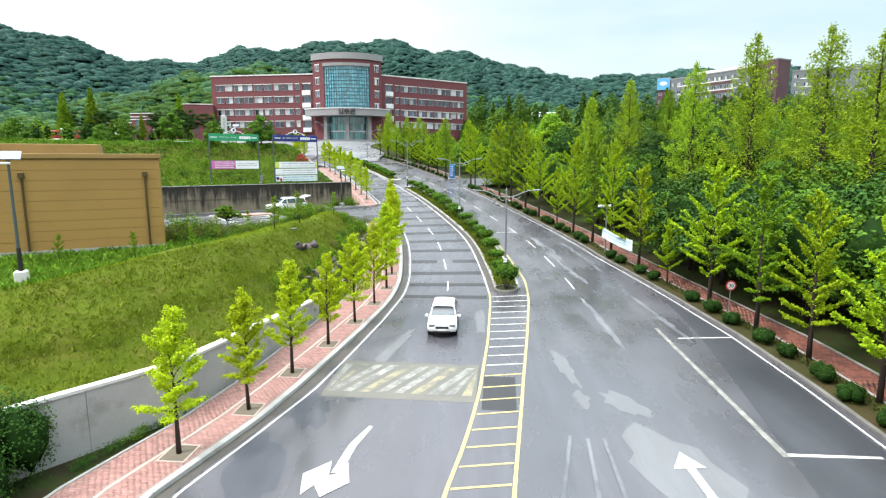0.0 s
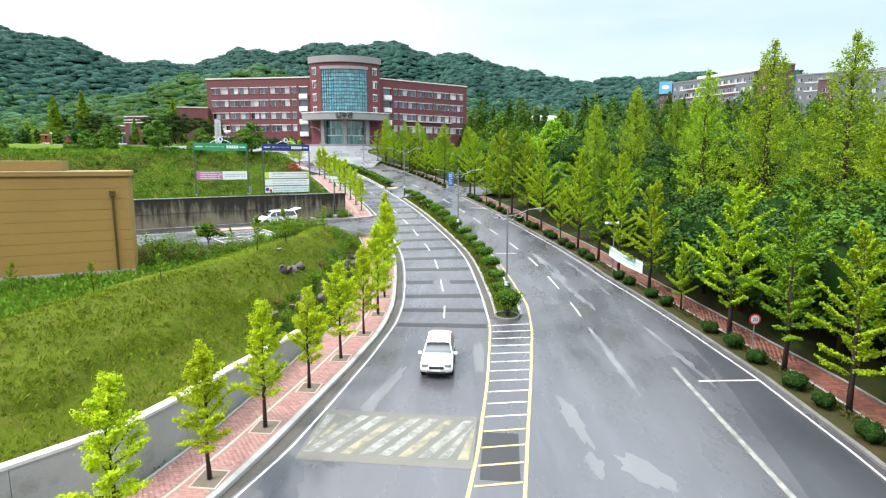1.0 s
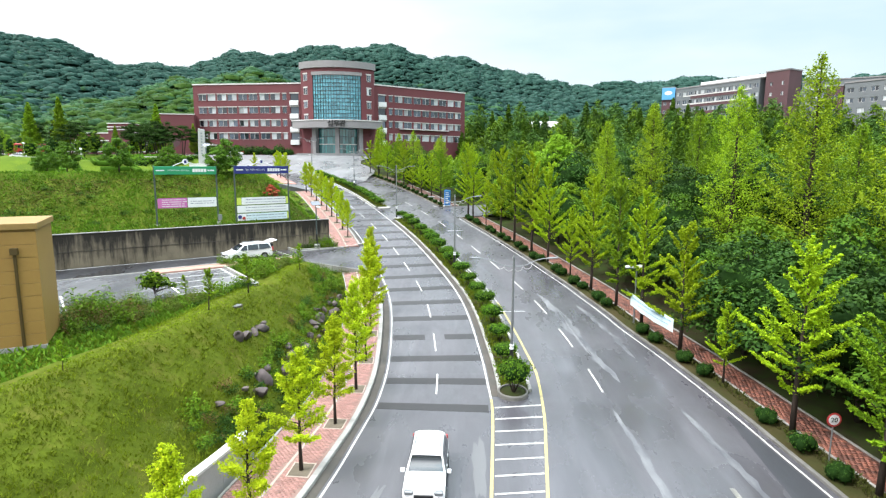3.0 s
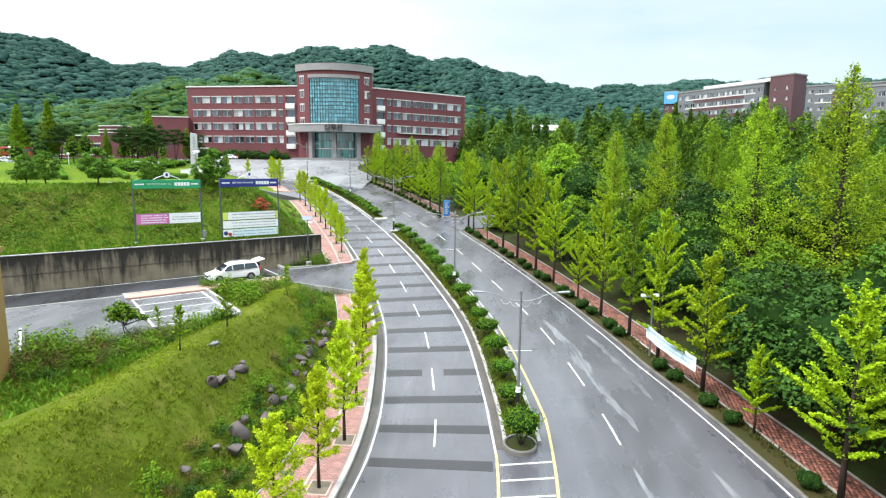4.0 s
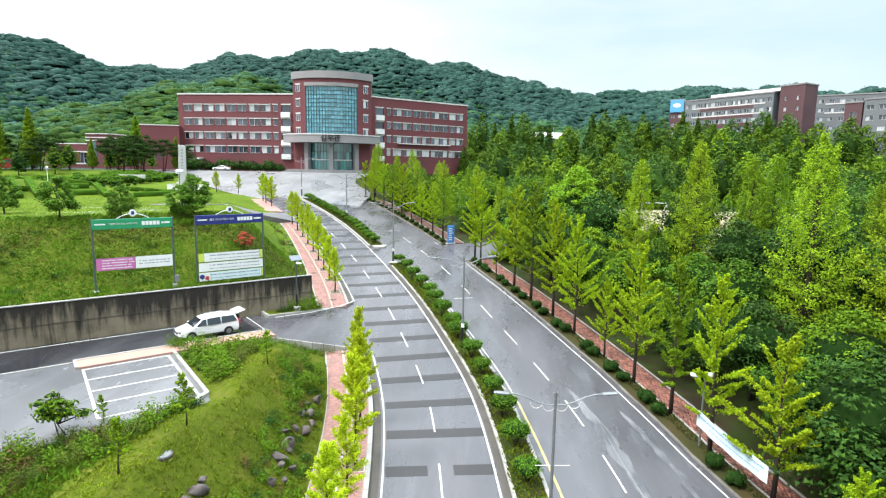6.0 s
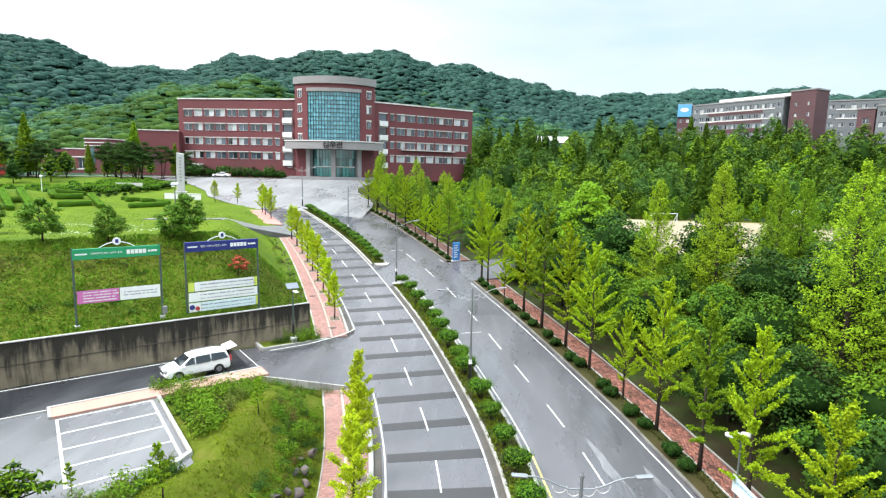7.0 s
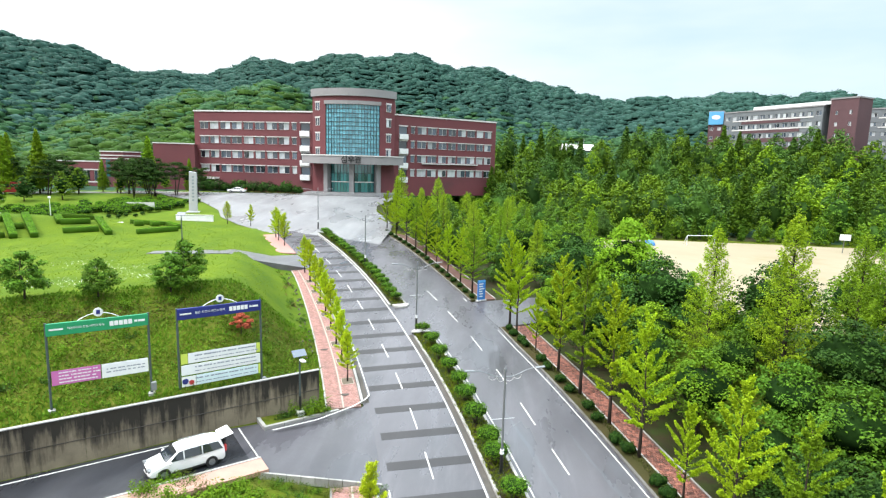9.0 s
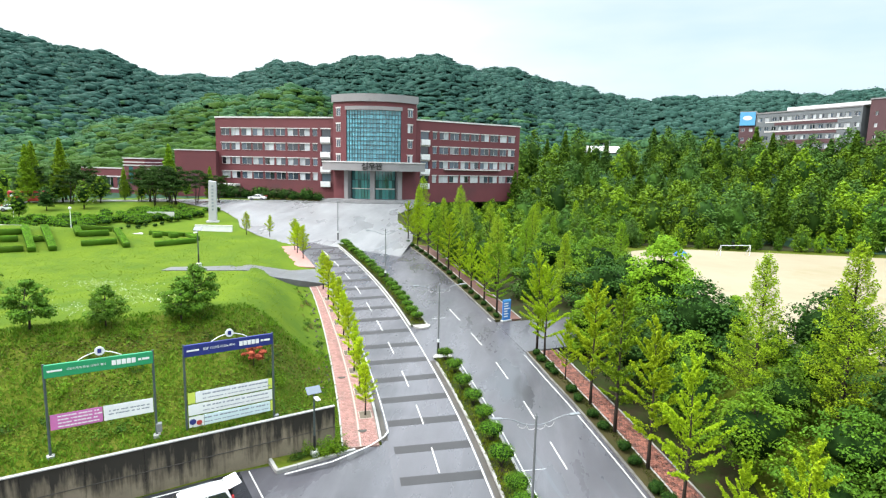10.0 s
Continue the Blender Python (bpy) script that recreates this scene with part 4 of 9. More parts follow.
for s0, s1 in ((-20, 75), (83, 119)):
    tagged(solid_strip("verge", s0, s1, verge_in, verge_out, -0.2, 0.11, surface("verge_grass_earth", (0.055, 0.042, 0.018), (0.03, 0.038, 0.01), 0.5, 9, 0.95, bump=0.7, grain=0.5, spec=0.1), across=4),
           "dry grass and earth verge beside the road", "verge", kind="structure")
    tagged(solid_strip("brick_path", s0, s1, lambda s: right_line(s) + verge_wide(s) + 0.1, lambda s: right_line(s) + verge_wide(s) + 1.8, -0.2, 0.1, surface("path_bed", (0.116, 0.0522, 0.0377), (0.0812, 0.0377, 0.029), 0.8, 16, 0.85), across=2),
           "narrow footpath of mixed red pavers", "path", kind="structure")
    for d in (-0.02, 1.8):
        tagged(solid_strip("path_edging", s0, s1, lambda s, d=d: right_line(s) + verge_wide(s) + d, lambda s, d=d: right_line(s) + verge_wide(s) + d + 0.12, -0.2, 0.15, KERB), "pale edging stones of the brick path", "edging", kind="structure")

footway_in = lambda s: left_kerb(s) - 0.26
for s0, s1, nm in ((-20, 53.1, "lower_footway"), (62.35, 98, "upper_footway")):
    tagged(solid_strip(nm, s0, s1, walk_edge, footway_in, -0.25, 0.15, PAVER_BED, across=4), "footway of pink clay pavers", "footway", kind="structure")
    tagged(solid_strip("footway_edging", s0, s1, lambda s: walk_edge(s) - 0.12, walk_edge, -0.25, 0.19, KERB), "pale edging stones of the footway", "edging", kind="structure")
    tagged(solid_strip("guide_strip", s0, s1, lambda s: left_kerb(s) - 1.66, lambda s: left_kerb(s) - 1.54, 0.1, 0.162, PAVER_PALE), "pale line of guide pavers along the footway", "guide strip", kind="structure")

# ---------------------------------------------------------------- junction, lane and car park below the long wall
lane_far = [by_wall(u, -0.35, 2.04) for u in np.linspace(-40, 13, 20)]
lane_near = [by_wall(u, -5.6, 2.04) for u in np.linspace(-40, 13, 20)]
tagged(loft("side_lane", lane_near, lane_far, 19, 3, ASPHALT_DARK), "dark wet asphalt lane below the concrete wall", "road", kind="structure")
edge = [Vector(at(s, float(left_kerb(s)) + 0.3, 0.002)) for s in np.linspace(53.2, 62.6, 6)]
back = [by_wall(13, n, 2.04) for n in np.linspace(-6.9, -0.35, 6)]
mouth_a, mouth_b = edge[0].copy(), back[0].copy()
tagged(loft("junction", edge, back, 12, 8, ASPHALT), "asphalt mouth of the side lane", "road", kind="structure")
for k in range(9):
    a_, b_ = edge[0].lerp(back[0], k / 9), edge[0].lerp(back[0], (k + 0.96) / 9)
    side = (b_ - a_).cross(Vector((0, 0, 1))).normalized() * 0.13
    verts = [v + Vector((0, 0, z)) for z in (-0.5, 0.05) for v in (a_ - side, b_ - side, b_ + side * 0.1, a_ + side * 0.1)]
    tagged(mesh_object("lane_kerb", verts, [(3, 2, 1, 0), (4, 5, 6, 7)] + [(i, (i + 1) % 4, 4 + (i + 1) % 4, 4 + i) for i in range(4)], KERB), "pale kerbstone at the mouth of the lane", "kerb", "lane kerbstones", "structure")
lot_a = [by_wall(u, -17.2, 2.03) for u in np.linspace(-40, 6.6, 12)]
lot_b = [by_wall(u, -5.6, 2.03) for u in np.linspace(-40, 6.6, 12)]
tagged(loft("car_park", lot_a, lot_b, 11, 4, LOT), "wet asphalt car park with white bays", "car park", kind="structure")


def wall_slab(name, u0, u1, n0, n1, z0, z1, material, label, category, parent=None):
    verts = [by_wall(u, n, z) for z in (z0, z1) for u, n in ((u0, n0), (u1, n0), (u1, n1), (u0, n1))]
    faces = [(3, 2, 1, 0), (4, 5, 6, 7)] + [(i, (i + 1) % 4, 4 + (i + 1) % 4, 4 + i) for i in range(4)]
    ob = mesh_object(name, verts, faces, material, parent)
    return tagged(ob, label, category, kind="structure")


wall_slab("lane_footpath", 1.2, 13.6, -7.1, -5.6, 1.9, 2.16, surface("pale_pink_paver", (0.36, 0.21, 0.165), (0.3, 0.17, 0.135), 1.5, 20, 0.75), "pale pink paved strip beside the lane", "footpath")
for u0, u1, n0, n1 in ((1.2, 13.6, -5.6, -5.42), (1.02, 1.2, -7.1, -5.42), (6.55, 6.75, -15.4, -7.1)):
    wall_slab("lot_kerb", u0, u1, n0, n1, 1.9, 2.2, KERB, "pale kerb of the car park", "kerb")
wall_slab("lot_kerb", -14, 1.0, -5.75, -5.6, 1.9, 2.1, KERB, "pale kerb of the car park", "kerb")
for k in range(5):
    n = -7.35 - 2.05 * k
    wall_slab("bay_line", 1.35, 6.3, n - 0.06, n + 0.06, 2.02, 2.042, WHITE_PAINT, "white line of a parking bay", "road marking")
wall_slab("bay_line", 1.35, 1.49, -15.6, -7.3, 2.02, 2.043, WHITE_PAINT, "white line of a parking bay", "road marking")
wall_slab("bay_line", 6.16, 6.3, -15.6, -7.3, 2.02, 2.043, WHITE_PAINT, "white line of a parking bay", "road marking")
for k in range(6):
    wall_slab("bay_line", -5.2 - 2.4 * k, -5.08 - 2.4 * k, -16.5, -11.5, 2.02, 2.042, WHITE_PAINT, "white line of a parking bay", "road marking")
wall_slab("lane_line", -30, 12.5, -0.85, -0.73, 2.03, 2.053, WHITE_PAINT, "white line along the foot of the wall", "road marking")
p, q = by_wall(12.9, -5.6), by_wall(12.9, -0.5)
wall_slab("lane_line", 13.5, 13.58, -6.2, -0.6, 2.03, 2.056, WHITE_PAINT, "pale stop line across the lane", "road marking")

# the small bed at the end of the long wall, with its kerb
def wall_block(name, corners, depth, material, label, category):
    """A slab over a quadrilateral of (u, n, top height) corners."""
    top = [by_wall(u, n, z) for u, n, z in corners]
    verts = top + [v - Vector((0, 0, depth)) for v in top]
    return tagged(mesh_object(name, verts, [(0, 1, 2, 3), (7, 6, 5, 4)] + [(i, 4 + i, 4 + (i + 1) % 4, (i + 1) % 4) for i in range(4)], material), label, category, kind="structure")


wall_block("planting_bed", ((15.2, -1.5, 2.14), (20.4, -1.1, 1.9), (20.4, -0.02, 1.96), (15.2, -0.02, 2.2)), 1.2, LAWN, "weedy planting bed at the end of the long wall", "planting bed")
for k in range(4):
    f, g = k / 4, (k + 0.97) / 4
    u0, u1 = 15.0 + 5.8 * f, 15.0 + 5.8 * g
    wall_block("bed_kerb", ((u0, -1.72 + 0.5 * f, 2.2 - 0.26 * f), (u1, -1.72 + 0.5 * g, 2.2 - 0.26 * g), (u1, -1.48 + 0.5 * g, 2.2 - 0.26 * g), (u0, -1.48 + 0.5 * f, 2.2 - 0.26 * f)), 1.2, KERB, "pale kerb of the planting bed", "kerb")
wall_block("bed_kerb", ((14.95, -1.45, 2.2), (15.18, -1.45, 2.2), (15.18, -0.02, 2.24), (14.95, -0.02, 2.24)), 1.0, KERB, "pale kerb of the planting bed", "kerb")
mouth = [by_wall(15.4, -2.15), by_wall(18.6, -2.2), Vector(at(62.0, -7.3)), Vector(at(62.7, -6.6)), Vector(at(63.3, -6.05)), Vector(at(64.1, -5.68))]
for p, q in zip(mouth[:-1], mouth[1:]):
    side = Vector((-(q - p).y, (q - p).x, 0)).normalized() * 0.07
    verts = []
    for v in (p - side, q - side, q + side, p + side):
        f = min(1.0, max(0.0, (v.y - 61.8) / 6))
        verts.append((v.x, v.y, 2.085 - 0.02 * f))
    tagged(mesh_object("mouth_line", verts, [(0, 1, 2, 3)], WHITE_PAINT), "white edge line round the mouth of the lane", "road marking", kind="structure")
wall_block("lot_kerb", ((6.75, -15.5, 2.2), (3.4, -18.3, 2.2), (3.25, -18.1, 2.2), (6.6, -15.3, 2.2)), 0.4, KERB, "pale kerb of the car park", "kerb")

# the plaza
verts, faces = [], []
rows = np.linspace(-5, 47, 53)
lo, hi = table((-5, -5.5), (2, -8.5), (8, -14), (14, -18), (20, -19.5), (28, -24), (34, -32), (47, -46)), table((-5, 9.5), (4, 12.4), (8, 13.0), (13, 12.5), (20, 11.0), (26, 11.5), (32, 15), (47, 20))
for a in rows:
    for k in range(21):
        c = float(lo(a) + (hi(a) - lo(a)) * k / 20)
        p = PLAZA_A + a * PLAZA_U + c * PLAZA_B
        verts.append((p[0], p[1], float(plaza_z(p[0], p[1])) + 0.03 - 0.3 * float(1 - smooth(a, -5, 3))))
faces = [(i * 21 + k, i * 21 + k + 1, (i + 1) * 21 + k + 1, (i + 1) * 21 + k) for i in range(len(rows) - 1) for k in range(20)]
tagged(mesh_object("plaza", verts, faces, PLAZA), "broad pale wet forecourt before the hall", "forecourt", kind="structure")

# ---------------------------------------------------------------- retaining walls
wall = thing("retaining_wall", Matrix.Identity(4), "long concrete retaining wall streaked with black stains", "retaining wall", kind="structure")
for k in range(20):
    u0 = 19.7 - 3.0 * (k + 1)
    u1 = u0 + 2.985
    foot = 1.2 if u1 > 10 else 1.85
    verts = [by_wall(u, n, z) for z in (foot, 4.87) for u, n in ((u0, 0.0), (u1, 0.0), (u1, 0.36), (u0, 0.36))]
    for i in (4, 5):
        verts[i] = verts[i] + Vector((WALL_N[0] * 0.05, WALL_N[1] * 0.05, 0))
    faces = [(3, 2, 1, 0), (4, 5, 6, 7)] + [(i, (i + 1) % 4, 4 + (i + 1) % 4, 4 + i) for i in range(4)]
    mesh_object("panel", verts, faces, STAINED, wall)
    verts = [by_wall(u, n, z) for z in (3.36, 3.4) for u, n in ((u0, -0.012), (u1, -0.012), (u1, 0.1), (u0, 0.1))]
    mesh_object("seam", verts, faces, GUTTER, wall)
    verts = [by_wall(u, n, z) for z in (4.872, 4.935) for u, n in ((u0, -0.02), (u1, -0.02), (u1, 0.24), (u0, 0.24))]
    mesh_object("coping", verts, faces, CONCRETE, wall)

low_wall = thing("footway_wall", Matrix.Identity(4), "pale grey concrete wall with a white coping beside the footway", "retaining wall", kind="structure")
wall_d = lambda s: walk_edge(s) - 0.32 - bend(s)
ends = np.linspace(-8, 21.5, 12)
for a, b in zip(ends[:-1], ends[1:]):
    verts = []
    for s in (a, b - 0.02):
        top = -0.5 if s < 12 else -0.5 - 0.62 * (s - 12) / 9.5
        p, q = at(s, float(wall_d(s))), at(s, float(wall_d(s)) - 0.3)
        verts += [(p[0], p[1], p[2] - 0.3), (q[0], q[1], p[2] - 0.3), (q[0], q[1], top), (p[0], p[1], top)]
    faces = [(0, 1, 2, 3), (7, 6, 5, 4)] + [(i, 4 + i, 4 + (i + 1) % 4, (i + 1) % 4) for i in range(4)]
    mesh_object("panel", verts, faces, CONCRETE, low_wall)
    cap = []
    for s in (a, b):
        top = -0.5 if s < 12 else -0.5 - 0.62 * (s - 12) / 9.5
        p, q = at(s, float(wall_d(s)) + 0.05), at(s, float(wall_d(s)) - 0.36)
        cap += [(p[0], p[1], top + 0.003), (q[0], q[1], top + 0.003), (q[0], q[1], top + 0.12), (p[0], p[1], top + 0.12)]
    mesh_object("coping", cap, faces, COPING, low_wall)

# ---------------------------------------------------------------- buildings
def facade_frame(a, b, z):
    """The pose of a front from a to b (seen left to right): x along it, y back into the building, z up."""
    a, b = Vector((*a, z)), Vector((*b, z))
    x = (b - a).normalized()
    y = Vector((-x.y, x.x, 0))
    m = Matrix((x, y, Vector((0, 0, 1)))).transposed().to_4x4()
    m.translation = a
    return m, (b - a).length


def pierced_box(length, depth, high, openings, reveal=0.3):
    """A block whose front has real openings (x0, x1, z0, z1) with reveals."""
    bm = bmesh.new()
    xs = sorted({0.0, length, *(v for o in openings for v in o[:2])})
    zs = sorted({0.0, high, *(v for o in openings for v in o[2:])})
    for x0, x1 in zip(xs[:-1], xs[1:]):
        for z0, z1 in zip(zs[:-1], zs[1:]):
            cx, cz = (x0 + x1) / 2, (z0 + z1) / 2
            if not any(o[0] < cx < o[1] and o[2] < cz < o[3] for o in openings):
                bm.faces.new([bm.verts.new(v) for v in ((x0, 0, z0), (x1, 0, z0), (x1, 0, z1), (x0, 0, z1))])
    for x0, x1, z0, z1 in openings:
        r = ((x0, z0), (x1, z0), (x1, z1), (x0, z1))
        for (p, q), (s, t) in zip(r, r[1:] + r[:1]):
            bm.faces.new([bm.verts.new(v) for v in ((p, 0, q), (p, reveal, q), (s, reveal, t), (s, 0, t))])
        bm.faces.new([bm.verts.new((x, reveal, z)) for x, z in r])
    for quad in (((0, 0, 0), (0, 0, high), (0, depth, high), (0, depth, 0)), ((length, 0, 0), (length, depth, 0), (length, depth, high), (length, 0, high)),
                 ((0, depth, 0), (0, depth, high), (length, depth, high), (length, depth, 0)), ((0, 0, high), (length, 0, high), (length, depth, high), (0, depth, high))):
        bm.faces.new([bm.verts.new(v) for v in quad])
    bmesh.ops.remove_doubles(bm, verts=bm.verts, dist=0.001)
    return bm


window_meshes = {}


def window(parent, x, z, w, h, lights, m=None, blind=0.0, frame_mat=None, y=0.2):
    """A window: frame with mullions, and a pane in each light."""
    key = (round(w, 2), round(h, 2), lights)
    if key not in window_meshes:
        bm = bmesh.new()
        for x0, x1, z0, z1 in ((0, w, 0, 0.07), (0, w, h - 0.07, h), (0, 0.07, 0.07, h - 0.07), (w - 0.07, w, 0.07, h - 0.07)):
            box(bm, x0, x1, -0.04, 0.04, z0, z1)
        for k in range(1, lights):
            box(bm, w * k / lights - 0.035, w * k / lights + 0.035, -0.035, 0.035, 0.07, h - 0.07)
        fm = bpy.data.meshes.new("window")
        bm.to_mesh(fm)
        bm.free()
        fm.materials.append(LINTEL)
        pb = bmesh.new()
        box(pb, 0.06, w / lights - 0.03, -0.012, 0.012, 0.06, h - 0.06)
        pm = bpy.data.meshes.new("pane")
        pb.to_mesh(pm)
        pb.free()
        pm.materials.append(GLASS)
        pm2 = pm.copy()
        pm2.materials.clear()
        pm2.materials.append(BLIND)
        window_meshes[key] = (fm, pm, pm2)
    fm, pm, pm2 = window_meshes[key]
    ob = new("window", fm)
    ob.parent = parent
    ob.matrix_local = (m or Matrix.Identity(4)) @ Matrix.Translation((x, y, z))
    for k in range(lights):
        p = new("pane", pm2 if random.random() < blind else pm)
        p.parent = ob
        p.matrix_local = Matrix.Translation((w * k / lights, 0, 0))
    return ob


HALL_Z, HALL_TOP = 12.6, 32.7
hall = thing("hall", Matrix.Identity(4), "dark red brick hall with a round glazed tower", "building")
CELLS = [(1.5, 2.4, 2), (4.3, 2.4, 2), (7.2, 2.8, 2), (10.3, 2.8, 2), (13.6, 2.6, 2), (16.7, 2.6, 2), (19.9, 2.8, 2), (23.1, 2.8, 2), (26.6, 1.3, 1)]
LINTELS = [(1.4, 6.8), (7.1, 13.2), (13.5, 19.4), (19.8, 26.0), (26.5, 28.0)]
for side, a, b in (("west", (-77.6, 168.2), (-45.0, 165.2)), ("east", (-25.6, 168.4), (-0.2, 187.6))):
    m, length = facade_frame(a, b, HALL_Z)
    flip = side == "east"
    k = length / 32.7
    high = HALL_TOP - HALL_Z
    place = (lambda x, w: (length - (x + w) * k, w * k)) if flip else (lambda x, w: (x * k, w * k))
    rows = [high - 2.55 - 3.6 * i - 1.75 for i in range(4)]
    holes = []
    for z in rows:
        holes += [(*[q for q in (place(x, w)[0], sum(place(x, w)))], z, z + 1.75) for x, w, _ in CELLS]
    bx, bw = place(28.9, 2.5)
    holes += [(bx, bx + bw, z - 0.9, z + 1.75) for z in rows]
    if not flip:
        holes.append((1.6, 6.2, 0.3, 2.9))
    body = part("wing", pierced_box(length, 15, high, holes), BRICK, hall)
    body.matrix_local = m
    for z in rows:
        for x, w, n in CELLS:
            px, pw = place(x, w)
            window(hall, px + 0.01, z, pw - 0.02, 1.75, n, m, blind=0.45)
        for x0, x1 in LINTELS:
            px, pw = place(x0, x1 - x0)
            part("lintel", box(bmesh.new(), px, px + pw, -0.09, 0.16, z + 1.75, z + 1.93), LINTEL, hall).matrix_local = m
            part("sill", box(bmesh.new(), px + 0.1, px + pw - 0.1, -0.06, 0.16, z - 0.12, z), BRICK, hall).matrix_local = m
        part("balcony", box(bmesh.new(), bx - 0.05, bx + bw + 0.05, -0.5, 0.1, z - 1.55, z - 0.2, 0.03), WHITE_METAL, hall, "white balcony front").matrix_local = m
        part("lintel", box(bmesh.new(), bx - 0.1, bx + bw + 0.1, -0.09, 0.16, z + 1.72, z + 1.98), LINTEL, hall).matrix_local = m
        part("door", box(bmesh.new(), bx + 0.1, bx + bw - 0.1, 0.24, 0.29, z - 0.85, z + 1.7), GLASS, hall).matrix_local = m
    part("coping", box(bmesh.new(), -0.15, length + 0.1, -0.15, 0.4, high + 0.003, high + 0.35), LINTEL, hall).matrix_local = m
    part("roof", box(bmesh.new(), 0.2, length - 0.2, 0.5, 14.8, high + 0.003, high + 0.1), CONCRETE, hall).matrix_local = m
    if not flip:
        part("porch_roof", box(bmesh.new(), 1.2, 6.6, -2.2, 0.1, 3.1, 3.6, 0.05), LINTEL, hall).matrix_local = m
        for x in (1.5, 6.3):
            part("porch_post", box(bmesh.new(), x - 0.12, x + 0.12, -2.0, -1.76, 0.2, 3.09), LINTEL, hall).matrix_local = m
        part("porch_door", box(bmesh.new(), 1.7, 6.1, 0.26, 0.3, 0.3, 2.9), DARK_GLASS, hall).matrix_local = m
    else:
        part("ledge", box(bmesh.new(), 8, 25.5, -0.7, 0.12, rows[2] - 0.35, rows[2] - 0.12), LINTEL, hall, "white railing ledge").matrix_local = m

# the round tower
TM, _ = facade_frame((-44.9, 163.2), (-25.2, 166.0), HALL_Z)
TW, TR = 9.95, 13.4
TC = Vector((TW, TR * math.cos(math.asin(TW / TR)), 0))
TOP = 38.0 - HALL_Z


def arc_point(r, deg, z):
    w = radians(deg)
    return (TC.x + r * math.sin(w), TC.y - r * math.cos(w), z)


def arc_slab(r0, r1, a0, a1, z0, z1, steps=24):
    bm = bmesh.new()
    rings = []
    for k in range(steps + 1):
        a = a0 + (a1 - a0) * k / steps
        rings.append([bm.verts.new(arc_point(r, a, z)) for r, z in ((r1, z0), (r1, z1), (r0, z1), (r0, z0))])
    for p, q in zip(rings[:-1], rings[1:]):
        for i in range(4):
            j = (i + 1) % 4
            bm.faces.new((p[i], q[i], q[j], p[j]))
    bm.faces.new(rings[0][::-1])
    bm.faces.new(rings[-1])
    bmesh.ops.recalc_face_normals(bm, faces=bm.faces)
    return bm


def tower_part(name, bm, mat, label=""):
    ob = part(name, bm, mat, hall, label)
    ob.matrix_local = TM
    return ob


GA = 28.8
for a0, a1 in ((-48, -GA), (GA, 48)):
    tower_part("tower_wall", arc_slab(11.6, TR, a0, a1, 0, TOP - 1.75), BRICK)
tower_part("tower_wall", arc_slab(11.6, TR, -GA, GA, 22.0, TOP - 1.75), BRICK)
tower_part("tower_back", box(bmesh.new(), 0.15, 2 * TW - 0.15, 1.0, 14, 0.1, TOP - 1.8), BRICK)
tower_part("cornice", arc_slab(10.5, TR + 0.35, -49, 49, TOP - 1.745, TOP, 32), CAP, "pale grey curved cornice")
tower_part("tower_roof", box(bmesh.new(), 0.3, 2 * TW - 0.3, 2.4, 14.2, TOP - 1.7, TOP - 0.5), CONCRETE)
tower_part("glass_head", arc_slab(TR - 0.2, TR + 0.28, -GA - 0.8, GA + 0.8, 21.75, 22.6), CAP, "pale band over the glass")
COLS, RWS, GZ0, GZ1 = 18, 12, 9.7, 21.74
for k in range(COLS + 1):
    a = -GA + 2 * GA * k / COLS
    tower_part("mullion", arc_slab(TR - 0.35, TR - 0.06, a - 0.16, a + 0.16, GZ0, GZ1, 1), MULLION)
for k in range(RWS + 1):
    z = GZ0 + (GZ1 - GZ0) * k / RWS
    tower_part("transom", arc_slab(TR - 0.35, TR - 0.08, -GA, GA, z - 0.045, z + 0.045, 18), MULLION)
pane_mesh = None
pw, ph = 2 * TR * math.sin(radians(GA / COLS)), (GZ1 - GZ0) / RWS
pb = box(bmesh.new(), -pw / 2 + 0.03, pw / 2 - 0.03, -0.01, 0.01, 0.05, ph - 0.05)
pane_mesh = bpy.data.meshes.new("glass_pane")
pb.to_mesh(pane_mesh)
pb.free()
pane_mesh.materials.append(CURTAIN)
for k in range(COLS):
    a = -GA + 2 * GA * (k + 0.5) / COLS
    for j in range(RWS):
        ob = new("glass_pane", pane_mesh)
        ob.parent = hall
        ob.matrix_local = TM @ Matrix.Translation(arc_point(TR - 0.24, a, GZ0 + ph * j)) @ Matrix.Rotation(radians(a + random.uniform(-0.6, 0.6)), 4, "Z") @ Matrix.Rotation(radians(random.uniform(-0.8, 0.8)), 4, "X")
for a in (-39.5, 39.5):
    for j in range(4):
        z = TOP - 5.0 - 3.6 * j
        wm = TM @ Matrix.Translation(arc_point(TR + 0.02, a, z)) @ Matrix.Rotation(radians(a), 4, "Z")
        window(hall, -0.7, 0, 1.4, 1.8, 2, wm, blind=0.2, y=0.0)
        part("lintel", box(bmesh.new(), -0.85, 0.85, -0.1, 0.1, 1.81, 2.1), LINTEL, hall).matrix_local = wm
tower_part("canopy", arc_slab(11.0, TR + 3.2, -47.5, 47.5, 7.75, 9.6, 32), CAP, "broad curved grey canopy")
tower_part("canopy_rim", arc_slab(TR + 3.1, TR + 3.35, -47.8, 47.8, 9.603, 9.85, 32), LINTEL)
for a in (-26.5, 0, 26.5):
    tower_part("column", arc_slab(TR - 0.6, TR + 0.9, a - 2.2, a + 2.2, 1.0, 7.74, 3), CAP, "square grey granite column")
